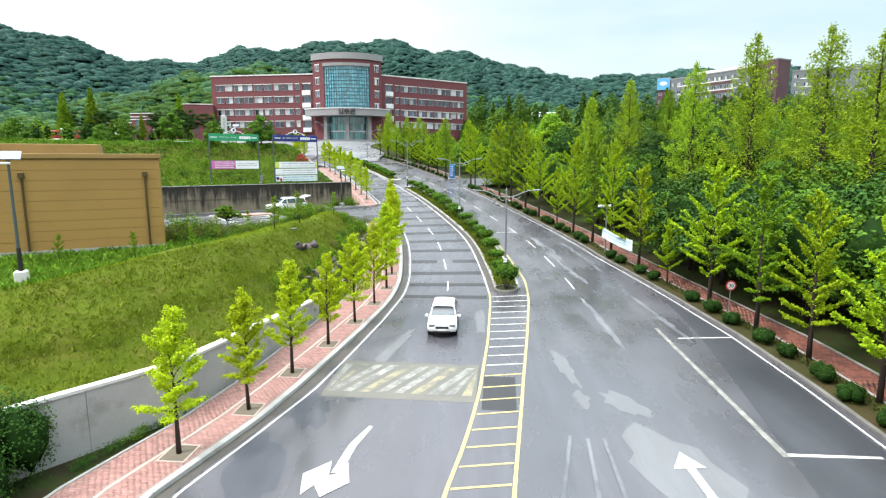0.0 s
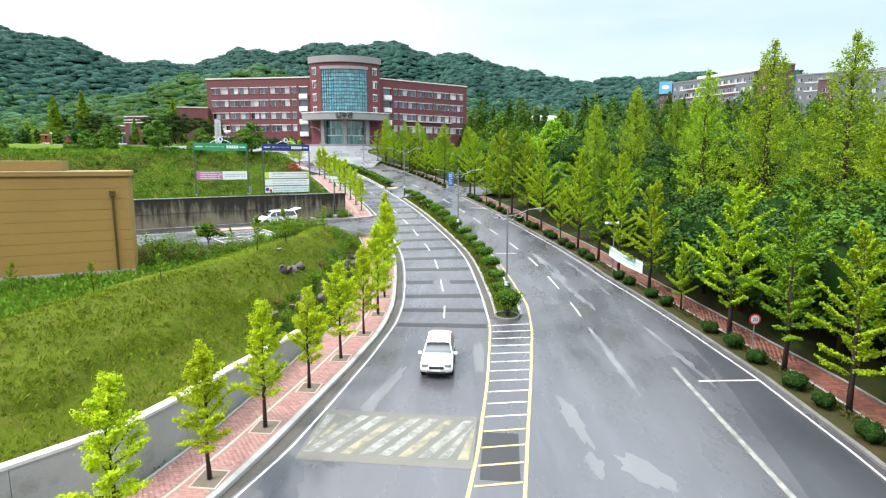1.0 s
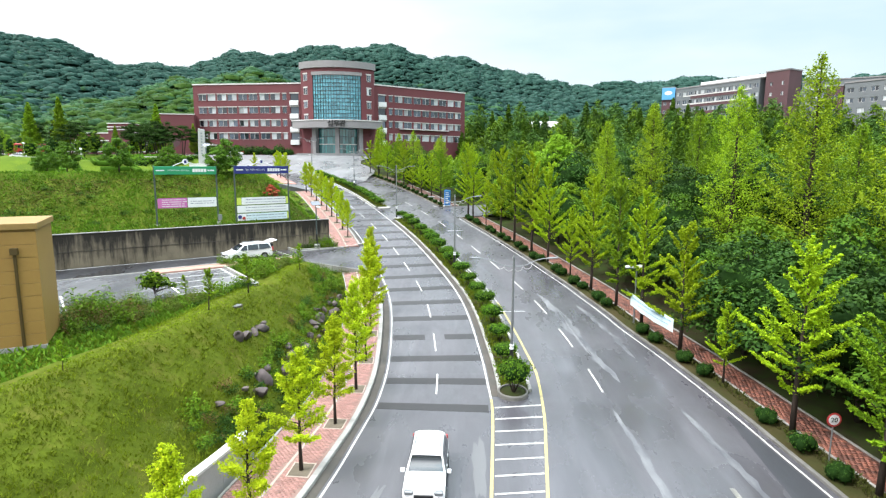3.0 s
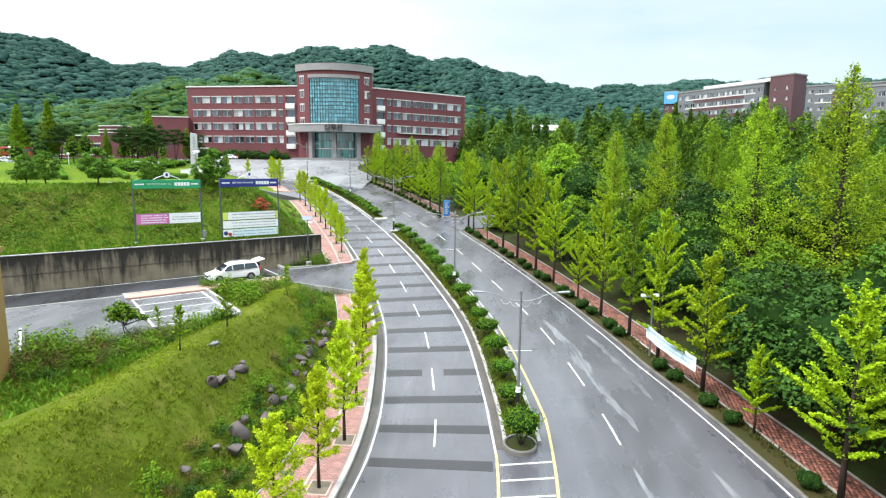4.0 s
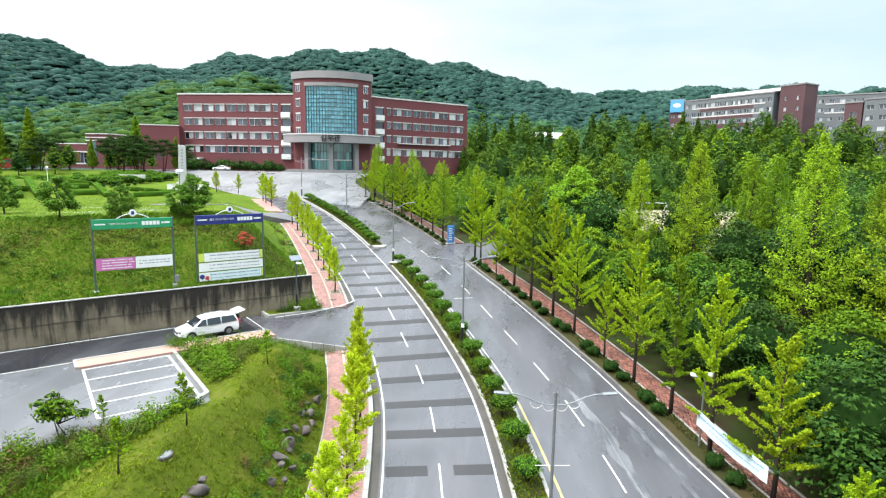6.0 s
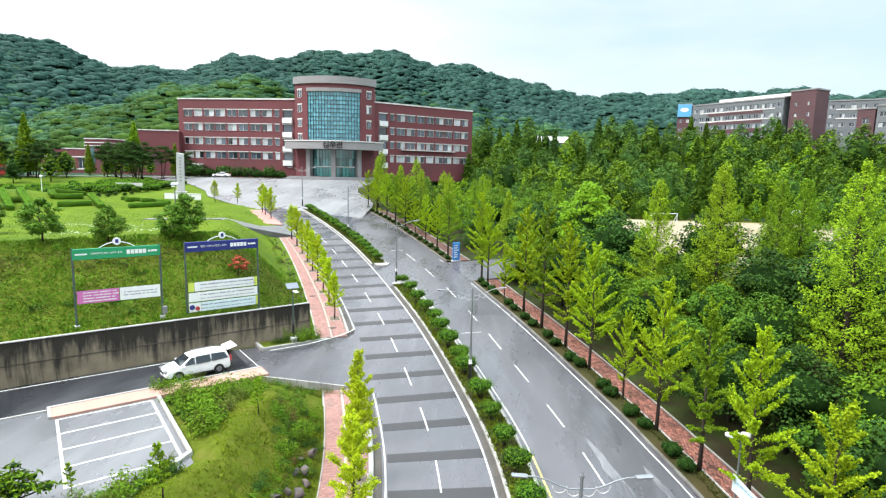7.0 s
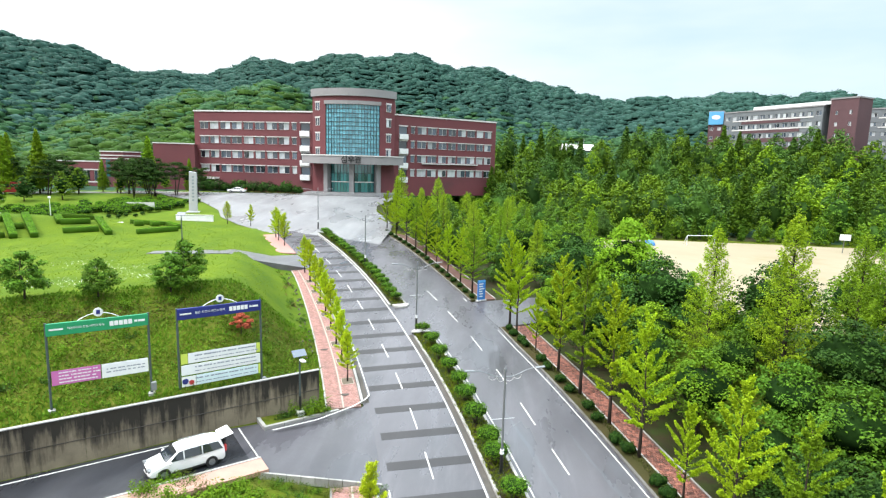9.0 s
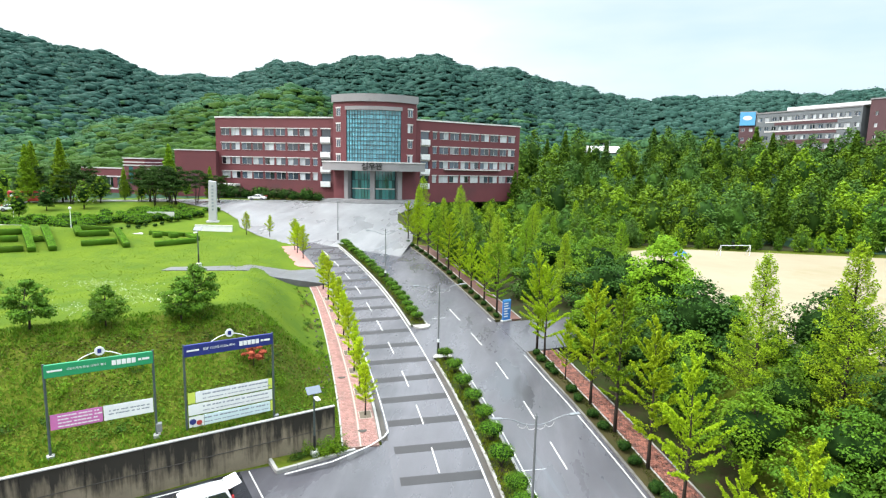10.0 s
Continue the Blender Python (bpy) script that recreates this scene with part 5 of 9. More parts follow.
for a0, a1 in ((-24, -2.5), (2.5, 24)):
    n = 6
    for k in range(n):
        p, q = a0 + (a1 - a0) * k / n, a0 + (a1 - a0) * (k + 1) / n
        for z0, z1 in ((1.05, 3.4), (3.55, 5.5), (5.6, 7.7)):
            tower_part("entrance_pane", arc_slab(TR - 0.9, TR - 0.85, p + 0.2, q - 0.2, z0, z1, 2), ENTRY_GLASS)
        tower_part("mullion", arc_slab(TR - 0.95, TR - 0.78, q - 0.15, q + 0.15, 1.0, 7.74, 1), MULLION)
    tower_part("door_band", arc_slab(TR - 0.95, TR - 0.75, a0, a1, 3.38, 3.6, 6), LINTEL)
tower_part("entrance_wall", arc_slab(TR - 1.9, TR - 1.2, -GA, GA, 0.9, 7.74, 12), TRIM_BLACK)
for k in range(6):
    tower_part("step", arc_slab(9.0, TR + 5.6 - 0.55 * k, -46 + 0.5 * k, 46 - 0.5 * k, 0.0 + 0.165 * k, 0.165 * (k + 1), 24), STEP_STONE, "grey granite entrance step")
sign_curve = bpy.data.curves.new("hall_sign", "FONT")
sign_curve.body, sign_curve.size, sign_curve.extrude, sign_curve.align_x, sign_curve.align_y = "심우관", 1.75, 0.06, "CENTER", "CENTER"
sign_curve.offset = 0.05
sign_curve.materials.append(BLACK_METAL)
sign_ob = new("lettering", sign_curve)
sign_ob.parent = hall
sign_ob["label"] = "dark raised lettering"
sign_ob.matrix_local = TM @ Matrix.Translation(arc_point(TR + 3.45, 0.5, 8.7)) @ pose(0, 0, 0, 90, 0, 0)

# the annex and the low block beside the west wing
annex = thing("annex", Matrix.Identity(4), "windowless dark red brick annex with a round recess", "building")
m, length = facade_frame((-86.2, 163.6), (-76.4, 165.6), 12.0)
part("wall", pierced_box(length, 12, 12.3, []), BRICK, annex).matrix_local = m
part("coping", box(bmesh.new(), -0.1, length + 0.1, -0.12, 0.35, 12.303, 12.55), LINTEL, annex).matrix_local = m
bm = bmesh.new()
cylinder(bm, (length * 0.42, 0.04, 5.0), (length * 0.42, -0.06, 5.0), 1.75, sides=28)
part("round_panel", bm, BRICK_FAR, annex, "round darker brick panel").matrix_local = m

low = thing("low_block", Matrix.Identity(4), "low red brick building with tall dark windows and white bands", "building")
m, length = facade_frame((-117.0, 169.5), (-87.0, 166.8), 12.0)
holes = [(1.2 + 3.3 * k, 3.3 + 3.3 * k, 2.1, 5.0) for k in range(8)]
part("wall", pierced_box(length, 12, 7.2, holes), BRICK, low).matrix_local = m
for x0, x1, z0, z1 in holes:
    window(low, x0, z0, x1 - x0, z1 - z0, 2, m, blind=0.1)
for z in (1.8, 5.05, 7.203):
    part("band", box(bmesh.new(), -0.1, length + 0.1, -0.12, 0.1, z, z + 0.28), LINTEL, low).matrix_local = m
part("stair_head", box(bmesh.new(), 14.0, 20.5, -0.6, 6, 0.1, 9.9), BRICK, low).matrix_local = m
for z in (8.1, 8.9, 9.903):
    part("band", box(bmesh.new(), 13.8, 20.7, -0.8, 6.1, z, z + 0.25), LINTEL, low).matrix_local = m
part("stair_window", box(bmesh.new(), 15.5, 16.7, -0.65, -0.5, 3.5, 7.9), DARK_GLASS, low).matrix_local = m


# ---------------------------------------------------------------- far blocks on the hillside
def far_block(name, label, a, b, depth, z0, z1, rows, cols, wall_mat, step=3.5, first=1.3, win=(1.8, 1.5), bands=(), group=""):
    ob = thing(name, Matrix.Identity(4), label, "building", group)
    m, length = facade_frame(a, b, z0)
    high = z1 - z0
    pitch = length / cols
    holes = [(pitch * (k + 0.5) - win[0] / 2, pitch * (k + 0.5) + win[0] / 2, high - first - win[1] - step * j, high - first - step * j) for j in range(rows) for k in range(cols)]
    part("wall", pierced_box(length, depth, high, holes), wall_mat, ob).matrix_local = m
    for x0, x1, w0, w1 in holes:
        window(ob, x0 + 0.01, w0 + 0.005, x1 - x0 - 0.02, w1 - w0 - 0.01, 2, m, blind=0.35)
    for j in bands:
        part("band", box(bmesh.new(), 0.1 * length, 0.92 * length, -0.15, 0.05, high - first - win[1] - step * j - 0.6, high - first - win[1] - step * j - 0.15), LINTEL, ob).matrix_local = m
    part("parapet", box(bmesh.new(), -0.2, length + 0.2, -0.2, depth + 0.2, high + 0.003, high + 0.5), CAP, ob).matrix_local = m
    return ob, m, length


dorm, m, length = far_block("dormitory", "long grey and plum brick block on the hillside", (97.0, 279.5), (118.0, 245.5), 14, 16, 45.6, 5, 13, GREY_CLAD, 3.7, 1.6, (1.9, 1.6), (0, 1))
for j in range(4):
    z = 29.6 - 1.6 - 1.6 - 3.7 * j
    part("brick_band", box(bmesh.new(), 0.2 * length, 0.8 * length, -0.08, 0.02, z - 1.75, z - 0.12), BRICK_FAR, dorm, "plum brick band").matrix_local = m
part("roof_rail", box(bmesh.new(), 12, length + 4, 1, 5, 30.2, 31.4), WHITE_METAL, dorm, "white rooftop fascia").matrix_local = m
gable, m, length = far_block("dormitory_end", "plum brick end block of the hillside building", (91.6, 282.4), (96.8, 280.0), 14, 16, 46.4, 4, 2, BRICK_FAR, 3.8, 6.3, (1.3, 1.4))
part("sign_board", box(bmesh.new(), 0.0, length, -0.5, -0.2, 25.2, 30.6), SKY_BLUE, gable, "sky blue rooftop sign with a pale shape").matrix_local = m
bm = bmesh.new()
bmesh.ops.create_circle(bm, cap_ends=True, segments=16, radius=1.3, matrix=Matrix.Translation((2.8, -0.53, 28.2)) @ Matrix.Rotation(radians(90), 4, "X") @ Matrix.Diagonal((1.3, 0.7, 1, 1)))
part("sign_mark", bm, BANNER, gable).matrix_local = m
far_block("stair_tower", "tall plum brick stair tower on the hillside", (119.5, 244.0), (124.3, 236.2), 8.5, 12, 47.6, 3, 2, BRICK_FAR, 4.0, 4.0, (1.0, 1.4))
far_block("rear_block", "grey block with white trims behind the stair tower", (144.5, 263.0), (172.0, 246.0), 12, 16, 46.6, 4, 9, GREY_CLAD, 3.6, 1.4, (1.8, 1.5), (0, 1))
far_block("east_block", "plum brick block end with white signs", (132.2, 225.0), (135.5, 221.0), 10, 8, 39.4, 3, 1, BRICK_FAR, 4.4, 3.0, (1.9, 1.9))
far_block("grey_wing", "grey clad wing with paired windows", (135.9, 220.8), (149.0, 203.0), 10, 8, 40.2, 5, 6, GREY_CLAD, 3.6, 1.8, (2.2, 1.6))
shed = thing("white_shed", pose(39.0, 297, 7.2, 0, 0, 8), "white roofed low shed among the trees", "building")
part("wall", box(bmesh.new(), -7, 7, -4, 4, 0, 22.2), CAP, shed)
for k in range(5):
    part("window", box(bmesh.new(), -6.2 + 2.6 * k, -4.4 + 2.6 * k, -4.06, -4.003, 20.0, 21.2), GLASS, shed)
bm = bmesh.new()
for x in (-3.5, 0.5, 3.0):
    cylinder(bm, (x, 1, 24), (x, 1, 26.5 + 0.4 * x), 0.14, sides=8)
part("roof_mast", bm, STEEL, shed)
bm = bmesh.new()
vs = [bm.verts.new(v) for v in ((-7.5, -4.6, 22.203), (7.5, -4.6, 22.203), (7.5, 4.6, 22.203), (-7.5, 4.6, 22.203), (-7.5, 0.6, 25.2), (7.5, 0.6, 25.2))]
for f in ((0, 1, 5, 4), (2, 3, 4, 5), (0, 4, 3), (1, 2, 5), (3, 2, 1, 0)):
    bm.faces.new([vs[i] for i in f])
part("roof", bm, LINTEL, shed)

# ---------------------------------------------------------------- ochre building beside the slope
ochre = thing("ochre_building", Matrix.Identity(4), "flat-roofed ochre building with wide horizontal siding", "building")
corner, back = Vector((-19.1, 32.0)), Vector((-0.88, -0.475))
m, length = facade_frame(tuple(corner + back * 30), tuple(corner), 2.0)
bm = bmesh.new()
box(bm, 0, length, 0.05, 4, 0, 5.7)
part("wall", bm, YELLOW_CLAD, ochre).matrix_local = m
for k in range(9):
    part("siding_board", box(bmesh.new(), 0, length + 0.03, -0.02, 0.2, 0.62 * k + 0.04, 0.62 * k + 0.645, 0.012), YELLOW_CLAD, ochre).matrix_local = m
part("parapet", box(bmesh.new(), -0.1, length + 0.12, -0.12, 4.1, 5.703, 6.0, 0.02), YELLOW_TRIM, ochre).matrix_local = m
part("roof_box", box(bmesh.new(), 0, length - 3.4, 1.2, 3.6, 6.003, 6.6, 0.02), YELLOW_TRIM, ochre).matrix_local = m
part("plinth", box(bmesh.new(), 0, length + 0.04, -0.06, 0.1, -0.2, 0.1), CONCRETE, ochre).matrix_local = m
for x in (length - 0.85, length - 7.4):
    bm = bmesh.new()
    cylinder(bm, (x, -0.14, 0.1), (x, -0.14, 4.6), 0.07)
    box(bm, x - 0.15, x + 0.15, -0.3, -0.02, 4.55, 4.85)
    part("downpipe", bm, BRONZE, ochre, "olive brown downpipe").matrix_local = m

# ---------------------------------------------------------------- plants
rng = np.random.default_rng(7)


def fast_mesh(name, verts, quads, material, tris=None, inner=None, inner_count=None):
    """A mesh from arrays, for foliage."""
    verts = np.asarray(verts, np.float32)
    quads = np.asarray(quads, np.int32).reshape(-1, 4)
    tris = np.zeros((0, 3), np.int32) if tris is None else np.asarray(tris, np.int32).reshape(-1, 3)
    me = bpy.data.meshes.new(name)
    me.vertices.add(len(verts))
    me.vertices.foreach_set("co", verts.ravel())
    loops = np.concatenate([quads.ravel(), tris.ravel()])
    me.loops.add(len(loops))
    me.loops.foreach_set("vertex_index", loops)
    starts = np.concatenate([np.arange(len(quads)) * 4, len(quads) * 4 + np.arange(len(tris)) * 3]).astype(np.int32)
    me.polygons.add(len(starts))
    me.polygons.foreach_set("loop_start", starts)
    me.update(calc_edges=True)
    me.validate()
    me.materials.append(material)
    if inner:
        me.materials.append(inner)
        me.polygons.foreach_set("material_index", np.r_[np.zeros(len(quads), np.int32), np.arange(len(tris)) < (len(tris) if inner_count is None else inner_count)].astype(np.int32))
    return me


def unit(v):
    return v / np.maximum(np.linalg.norm(v, axis=-1, keepdims=True), 1e-6)


def leaf_quads(points, facing, size, spread=1.0, slim=0.6):
    """Folded leaf blades at the points, turned roughly to the facing directions. Four corners each."""
    n = len(points)
    size = np.broadcast_to(size, n) * rng.uniform(0.65, 1.3, n)
    nor = unit(facing + spread * rng.normal(size=(n, 3)))
    t = unit(np.cross(nor, rng.normal(size=(n, 3))))
    b = np.cross(nor, t)
    lon, wid = (size / 2)[:, None], (size * slim / 2)[:, None]
    lift = nor * (size * 0.16)[:, None]
    v = np.stack([points - t * lon, points - b * wid + lift, points + t * lon, points + b * wid + lift], 1)
    return v.reshape(-1, 3)


def fan_leaves(points, facing, size, spread=0.8):
    """Small fan-shaped leaves: a point at the stalk and a broad edge. Three corners each."""
    n = len(points)
    size = size * rng.uniform(0.7, 1.3, n)
    nor = unit(facing + spread * rng.normal(size=(n, 3)))
    t = unit(np.cross(nor, rng.normal(size=(n, 3))))
    b = np.cross(nor, t)
    far, wide = t * size[:, None], b * (size * 0.55)[:, None]
    return np.stack([points - far * 0.5, points + far * 0.5 - wide, points + far * 0.5 + wide], 1).reshape(-1, 3)


ICO = bmesh.new()
bmesh.ops.create_icosphere(ICO, subdivisions=2, radius=1)
ICO_V = np.array([v.co[:] for v in ICO.verts])
ICO_F = np.array([[v.index for v in f.verts] for f in ICO.faces])
ICO.free()
ICO = bmesh.new()
bmesh.ops.create_icosphere(ICO, subdivisions=1, radius=1)
ICO1_V = np.array([v.co[:] for v in ICO.verts])
ICO1_F = np.array([[v.index for v in f.verts] for f in ICO.faces])
ICO.free()


def crown_mesh(name, clumps, per, size, material, core=0.72, spread=0.9, up=0.35, slim=0.6, hearts=(), fan=False, dark=None):
    """A crown of clumps (x, y, z, rx, rz) with many leaves around each, over inner lumps coloured dark for shade."""
    verts, tris, quads, fans, base = [], [], [], [], 0
    # dark cores put the shade between the leaves into colour
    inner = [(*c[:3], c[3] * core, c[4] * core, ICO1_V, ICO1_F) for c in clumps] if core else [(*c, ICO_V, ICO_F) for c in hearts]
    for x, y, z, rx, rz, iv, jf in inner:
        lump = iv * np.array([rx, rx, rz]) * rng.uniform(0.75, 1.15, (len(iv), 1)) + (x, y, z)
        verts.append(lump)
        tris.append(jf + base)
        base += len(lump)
    for x, y, z, rx, rz in clumps:
        n = max(4, int(per * rx * rx * rng.uniform(0.85, 1.15)))
        out = unit(rng.normal(size=(n, 3)) + (0, 0, 0.35))
        p = out * np.array([rx, rx, rz]) * rng.uniform(0.5, 1.15, (n, 1)) + (x, y, z)
        v = fan_leaves(p, out + (0, 0, up), size, spread) if fan else leaf_quads(p, out + (0, 0, up), size, spread, slim)
        verts.append(v)
        (fans if fan else quads).append(np.arange(len(v)).reshape(-1, 3 if fan else 4) + base)
        base += len(v)
    hidden = sum(len(t) for t in tris)
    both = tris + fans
    return fast_mesh(name, np.concatenate(verts), np.concatenate(quads) if quads else np.zeros((0, 4)), material, np.concatenate(both) if both else None, (dark or CROWN_SHADE) if tris else None, hidden)


def limbs_mesh(name, tubes, material):
    verts, faces = [], []
    for points, radii, sides in tubes:
        v, f = tube(points, radii, sides)
        faces += [tuple(i + len(verts) for i in q) for q in f]
        verts += v
    me = bpy.data.meshes.new(name)
    me.from_pydata([tuple(v) for v in verts], [], faces)
    me.polygons.foreach_set("use_smooth", [True] * len(me.polygons))
    me.materials.append(material)
    return me


def tree_thing(name, trunk_mesh, leaf_mesh, label, category="tree", group=""):
    ob = thing(name, pose(0, 0, -300), label, category, group)
    for nm, me in (("trunk", trunk_mesh[0]), ("branching", trunk_mesh[1]), ("crown", leaf_mesh)):
        o = new(nm, me)
        o.parent = ob
        if nm == "branching":
            o["kind"] = "stuff"
    return ob


def ginkgo(h, wide, seed, leaf=0.12, material=None, bole=0.26, dense=1.0, spread=1.0, fat=1.0, thin=1.0):
    """A ginkgo: straight stem and long plumes of limbs, level below and steep towards the top, each clad closely in leaves."""
    r = random.Random(seed)
    sway = [(r.uniform(-0.1, 0.1), r.uniform(-0.1, 0.1)) for _ in range(5)]
    stem = [(sway[k][0] * k / 3, sway[k][1] * k / 3, h * k / 4.15) for k in range(5)]
    tubes = [(stem, [0.016 * h + 0.012, 0.013 * h, 0.009 * h, 0.005 * h, 0.01], 8)]
    pts, face = [], []
    count = int(9 + h * 3.0 * thin)

    def clothe(root, way, length, n, thick, curl):
        for _ in range(n):
            w = 0.08 + 0.96 * r.random() ** 0.85
            p = root + way * (length * w) + Vector((0, 0, curl * length * w * w))
            f = thick * (1.15 - 0.7 * w)
            pts.append((p + Vector((r.gauss(0, f), r.gauss(0, f), r.gauss(0, f * 0.6)))) [:])
            face.append((way.x * 0.2, way.y * 0.2, 0.8))

    for k in range(count):
        t = bole + (0.97 - bole) * (k + r.random() * 0.8) / count
        f = t * 4.15
        i = min(int(f), 3)
        root = Vector(stem[i]).lerp(Vector(stem[i + 1]), min(f - i, 1))
        az = k * 2.4 + r.uniform(-0.5, 0.5)
        q = (t - bole) / (1 - bole)
        length = wide * min(1, 0.6 + 1.8 * q) * (1.03 - q) ** 0.62 * r.choice((0.55, 0.8, 0.95, 1.05, 1.2)) + 0.18
        el = (0.22 + 0.85 * q ** 0.9) * spread + r.uniform(-0.12, 0.16)
        way = Vector((math.cos(az) * math.cos(el), math.sin(az) * math.cos(el), math.sin(el)))
        curl = 0.12 * (1 - q)
        line = [root + way * (length * w) + Vector((0, 0, curl * length * w * w)) for w in (0, 0.35, 0.7, 1.0)]
        tubes.append((line, [0.012 * length + 0.008, 0.009 * length + 0.005, 0.007, 0.003], 4))
        clothe(root, way, length, int(80 * length * dense) + 6, (0.055 + 0.014 * length) * fat, curl)
        for side in (-1, 1, -1, 1):
            if length > 0.6:
                at_ = r.uniform(0.2, 0.75)
                p0 = root + way * (length * at_) + Vector((0, 0, curl * length * at_ * at_))
                w2 = (way + Vector((-way.y, way.x, 0.15)) * side * r.uniform(0.4, 0.8)).normalized()
                l2 = length * r.uniform(0.22, 0.42)
                tubes.append(([p0, p0 + w2 * l2 * 0.5, p0 + w2 * l2], [0.006, 0.005, 0.002], 3))
                clothe(p0, w2, l2, int(80 * l2 * dense) + 4, 0.06 * fat, 0.05)
    top = Vector(stem[4])
    clothe(Vector(stem[3]).lerp(top, 0.5), Vector((0, 0, 1)), h * 0.16, int(60 * dense), 0.07, 0)
    v = fan_leaves(np.array(pts), np.array(face), leaf, 0.75)
    crown = fast_mesh("crown", v, np.zeros((0, 4)), material or GINKGO, np.arange(len(v)).reshape(-1, 3))
    return (limbs_mesh("trunk", tubes[:1], BARK), limbs_mesh("branching", tubes[1:], BARK)), crown


def broad(h, wide, seed, leaf=0.3, material=None, per=46, clumps=46, bole=0.22, flat=0.42, tight=1.0, dark=None):
    """A full broadleaf tree: a short stem, forked limbs, and layered sprays of leaves round a heart coloured dark for
    shade.
    """
    r = random.Random(seed)
    tubes = [([(0, 0, 0), (r.uniform(-.1, .1), r.uniform(-.1, .1), h * 0.25), (r.uniform(-.2, .2), r.uniform(-.2, .2), h * 0.6), (0, 0, h * 0.85)], [0.022 * h, 0.017 * h, 0.011 * h, 0.02], 7)]
    cl = []
    for k in range(clumps):
        z = (k + 0.5) / clumps
        rad = wide * math.sqrt(max(0.04, 1 - (2 * (z ** 0.85) - 0.85) ** 2)) * r.uniform(0.45, 1.02)
        az = k * 2.4 + r.uniform(-.4, .4)
        size = wide * 0.29 * r.uniform(0.65, 1.35) * (1.12 - 0.4 * z) * tight
        c = (rad * math.cos(az), rad * math.sin(az), h * (bole + (0.98 - bole) * z) - size * flat, size, size * flat)
        cl.append(c)
        if k % 4 == 0:
            tubes.append(([(0, 0, h * (0.15 + 0.5 * z)), (c[0] * 0.5, c[1] * 0.5, c[2] * 0.8), c[:3]], [0.008 * h, 0.005 * h, 0.01], 4))
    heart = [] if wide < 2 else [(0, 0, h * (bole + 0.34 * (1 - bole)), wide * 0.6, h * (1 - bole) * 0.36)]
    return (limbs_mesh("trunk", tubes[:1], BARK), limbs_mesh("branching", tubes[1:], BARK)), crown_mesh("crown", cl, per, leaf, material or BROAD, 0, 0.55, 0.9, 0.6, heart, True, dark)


def cone_tree(h, wide, seed, leaf=0.15, material=None, bole=0.1, dense=1.0, full=0.7, tip=0.0):
    """A deciduous conifer: a stem to the tip and many rising limbs, each a flat feather of fine foliage; a thin, see-through leader."""
    r = random.Random(seed)
    tubes = [([(0, 0, 0), (0.05, 0, h * 0.4), (-0.05, 0.05, h * 0.8), (0, 0, h)], [0.016 * h, 0.011 * h, 0.005 * h, 0.01], 7)]
    pts, face = [], []
    count = int(h * 13)
    for k in range(count):
        t = bole + (0.99 - bole) * (k + r.random()) / count
        q = (t - bole) / (1 - bole)
        length = wide * max(0.0, 1.0 - q) ** full * min(1, 0.72 + q * 1.8) * r.uniform(0.7, 1.08) + 0.12
        if q > 1 - tip:
            length *= 0.5
        az = k * 2.4 + r.uniform(-.35, .35)
        el = 0.3 + 0.55 * q + r.uniform(-.14, .14)
        way = Vector((math.cos(az) * math.cos(el), math.sin(az) * math.cos(el), math.sin(el)))
        across = Vector((-math.sin(az), math.cos(az), 0))
        root = Vector((0, 0, t * h))
        tubes.append(([root, root + way * length * 0.5, root + way * length], [0.01 + 0.008 * length, 0.008, 0.003], 4))
        for _ in range(int(30 * dense * (length + 0.2))):
            w = 0.1 + 0.92 * math.sqrt(r.random())
            broad_ = 0.34 * length * (1.1 - w) + 0.06
            p = root + way * (length * w) + across * r.uniform(-broad_, broad_) + Vector((r.gauss(0, 0.05), r.gauss(0, 0.05), r.gauss(-0.1 * length * (1 - w), 0.13)))
            pts.append(p[:])
            face.append((way.x * 0.3, way.y * 0.3, 0.7))
    v = fan_leaves(np.array(pts), np.array(face), leaf, 0.7)
    return (limbs_mesh("trunk", tubes[:1], BARK), limbs_mesh("branching", tubes[1:], BARK)), fast_mesh("crown", v, np.zeros((0, 4)), material or DAWN, np.arange(len(v)).reshape(-1, 3))


def pine(h, wide, seed, material=None):
    """A spreading pine: bare leaning stems and flat plates of needles."""
    r = random.Random(seed)
    lean = r.uniform(-0.6, 0.6)
    tubes, cl = [], []
    for j in range(2):
        a = r.uniform(0, 6.28)
        top = (math.cos(a) * wide * 0.35 + lean, math.sin(a) * wide * 0.35, h * r.uniform(0.82, 0.95))
        tubes.append(([(j * 0.3, 0, 0), (top[0] * 0.4, top[1] * 0.4, h * 0.4), top], [0.018 * h, 0.013 * h, 0.02], 6))
        for k in range(9):
            az, q = k * 2.4 + j, k / 9
            rad = wide * r.uniform(0.35, 0.95) * (1.0 - 0.5 * q)
            z = h * (0.5 + 0.46 * q)
            c = (top[0] * q + rad * math.cos(az), top[1] * q + rad * math.sin(az), z)
            cl.append((*c, wide * r.uniform(0.26, 0.42), wide * 0.13))
            tubes.append(([(top[0] * q * .8, top[1] * q * .8, z - 0.3), c], [0.05, 0.02], 4))
    return (limbs_mesh("trunk", tubes[:1], BARK), limbs_mesh("branching", tubes[1:], BARK)), crown_mesh("crown", cl, 190, 0.26, material or PINE, 0.6, 0.9, 0.5, 0.35)


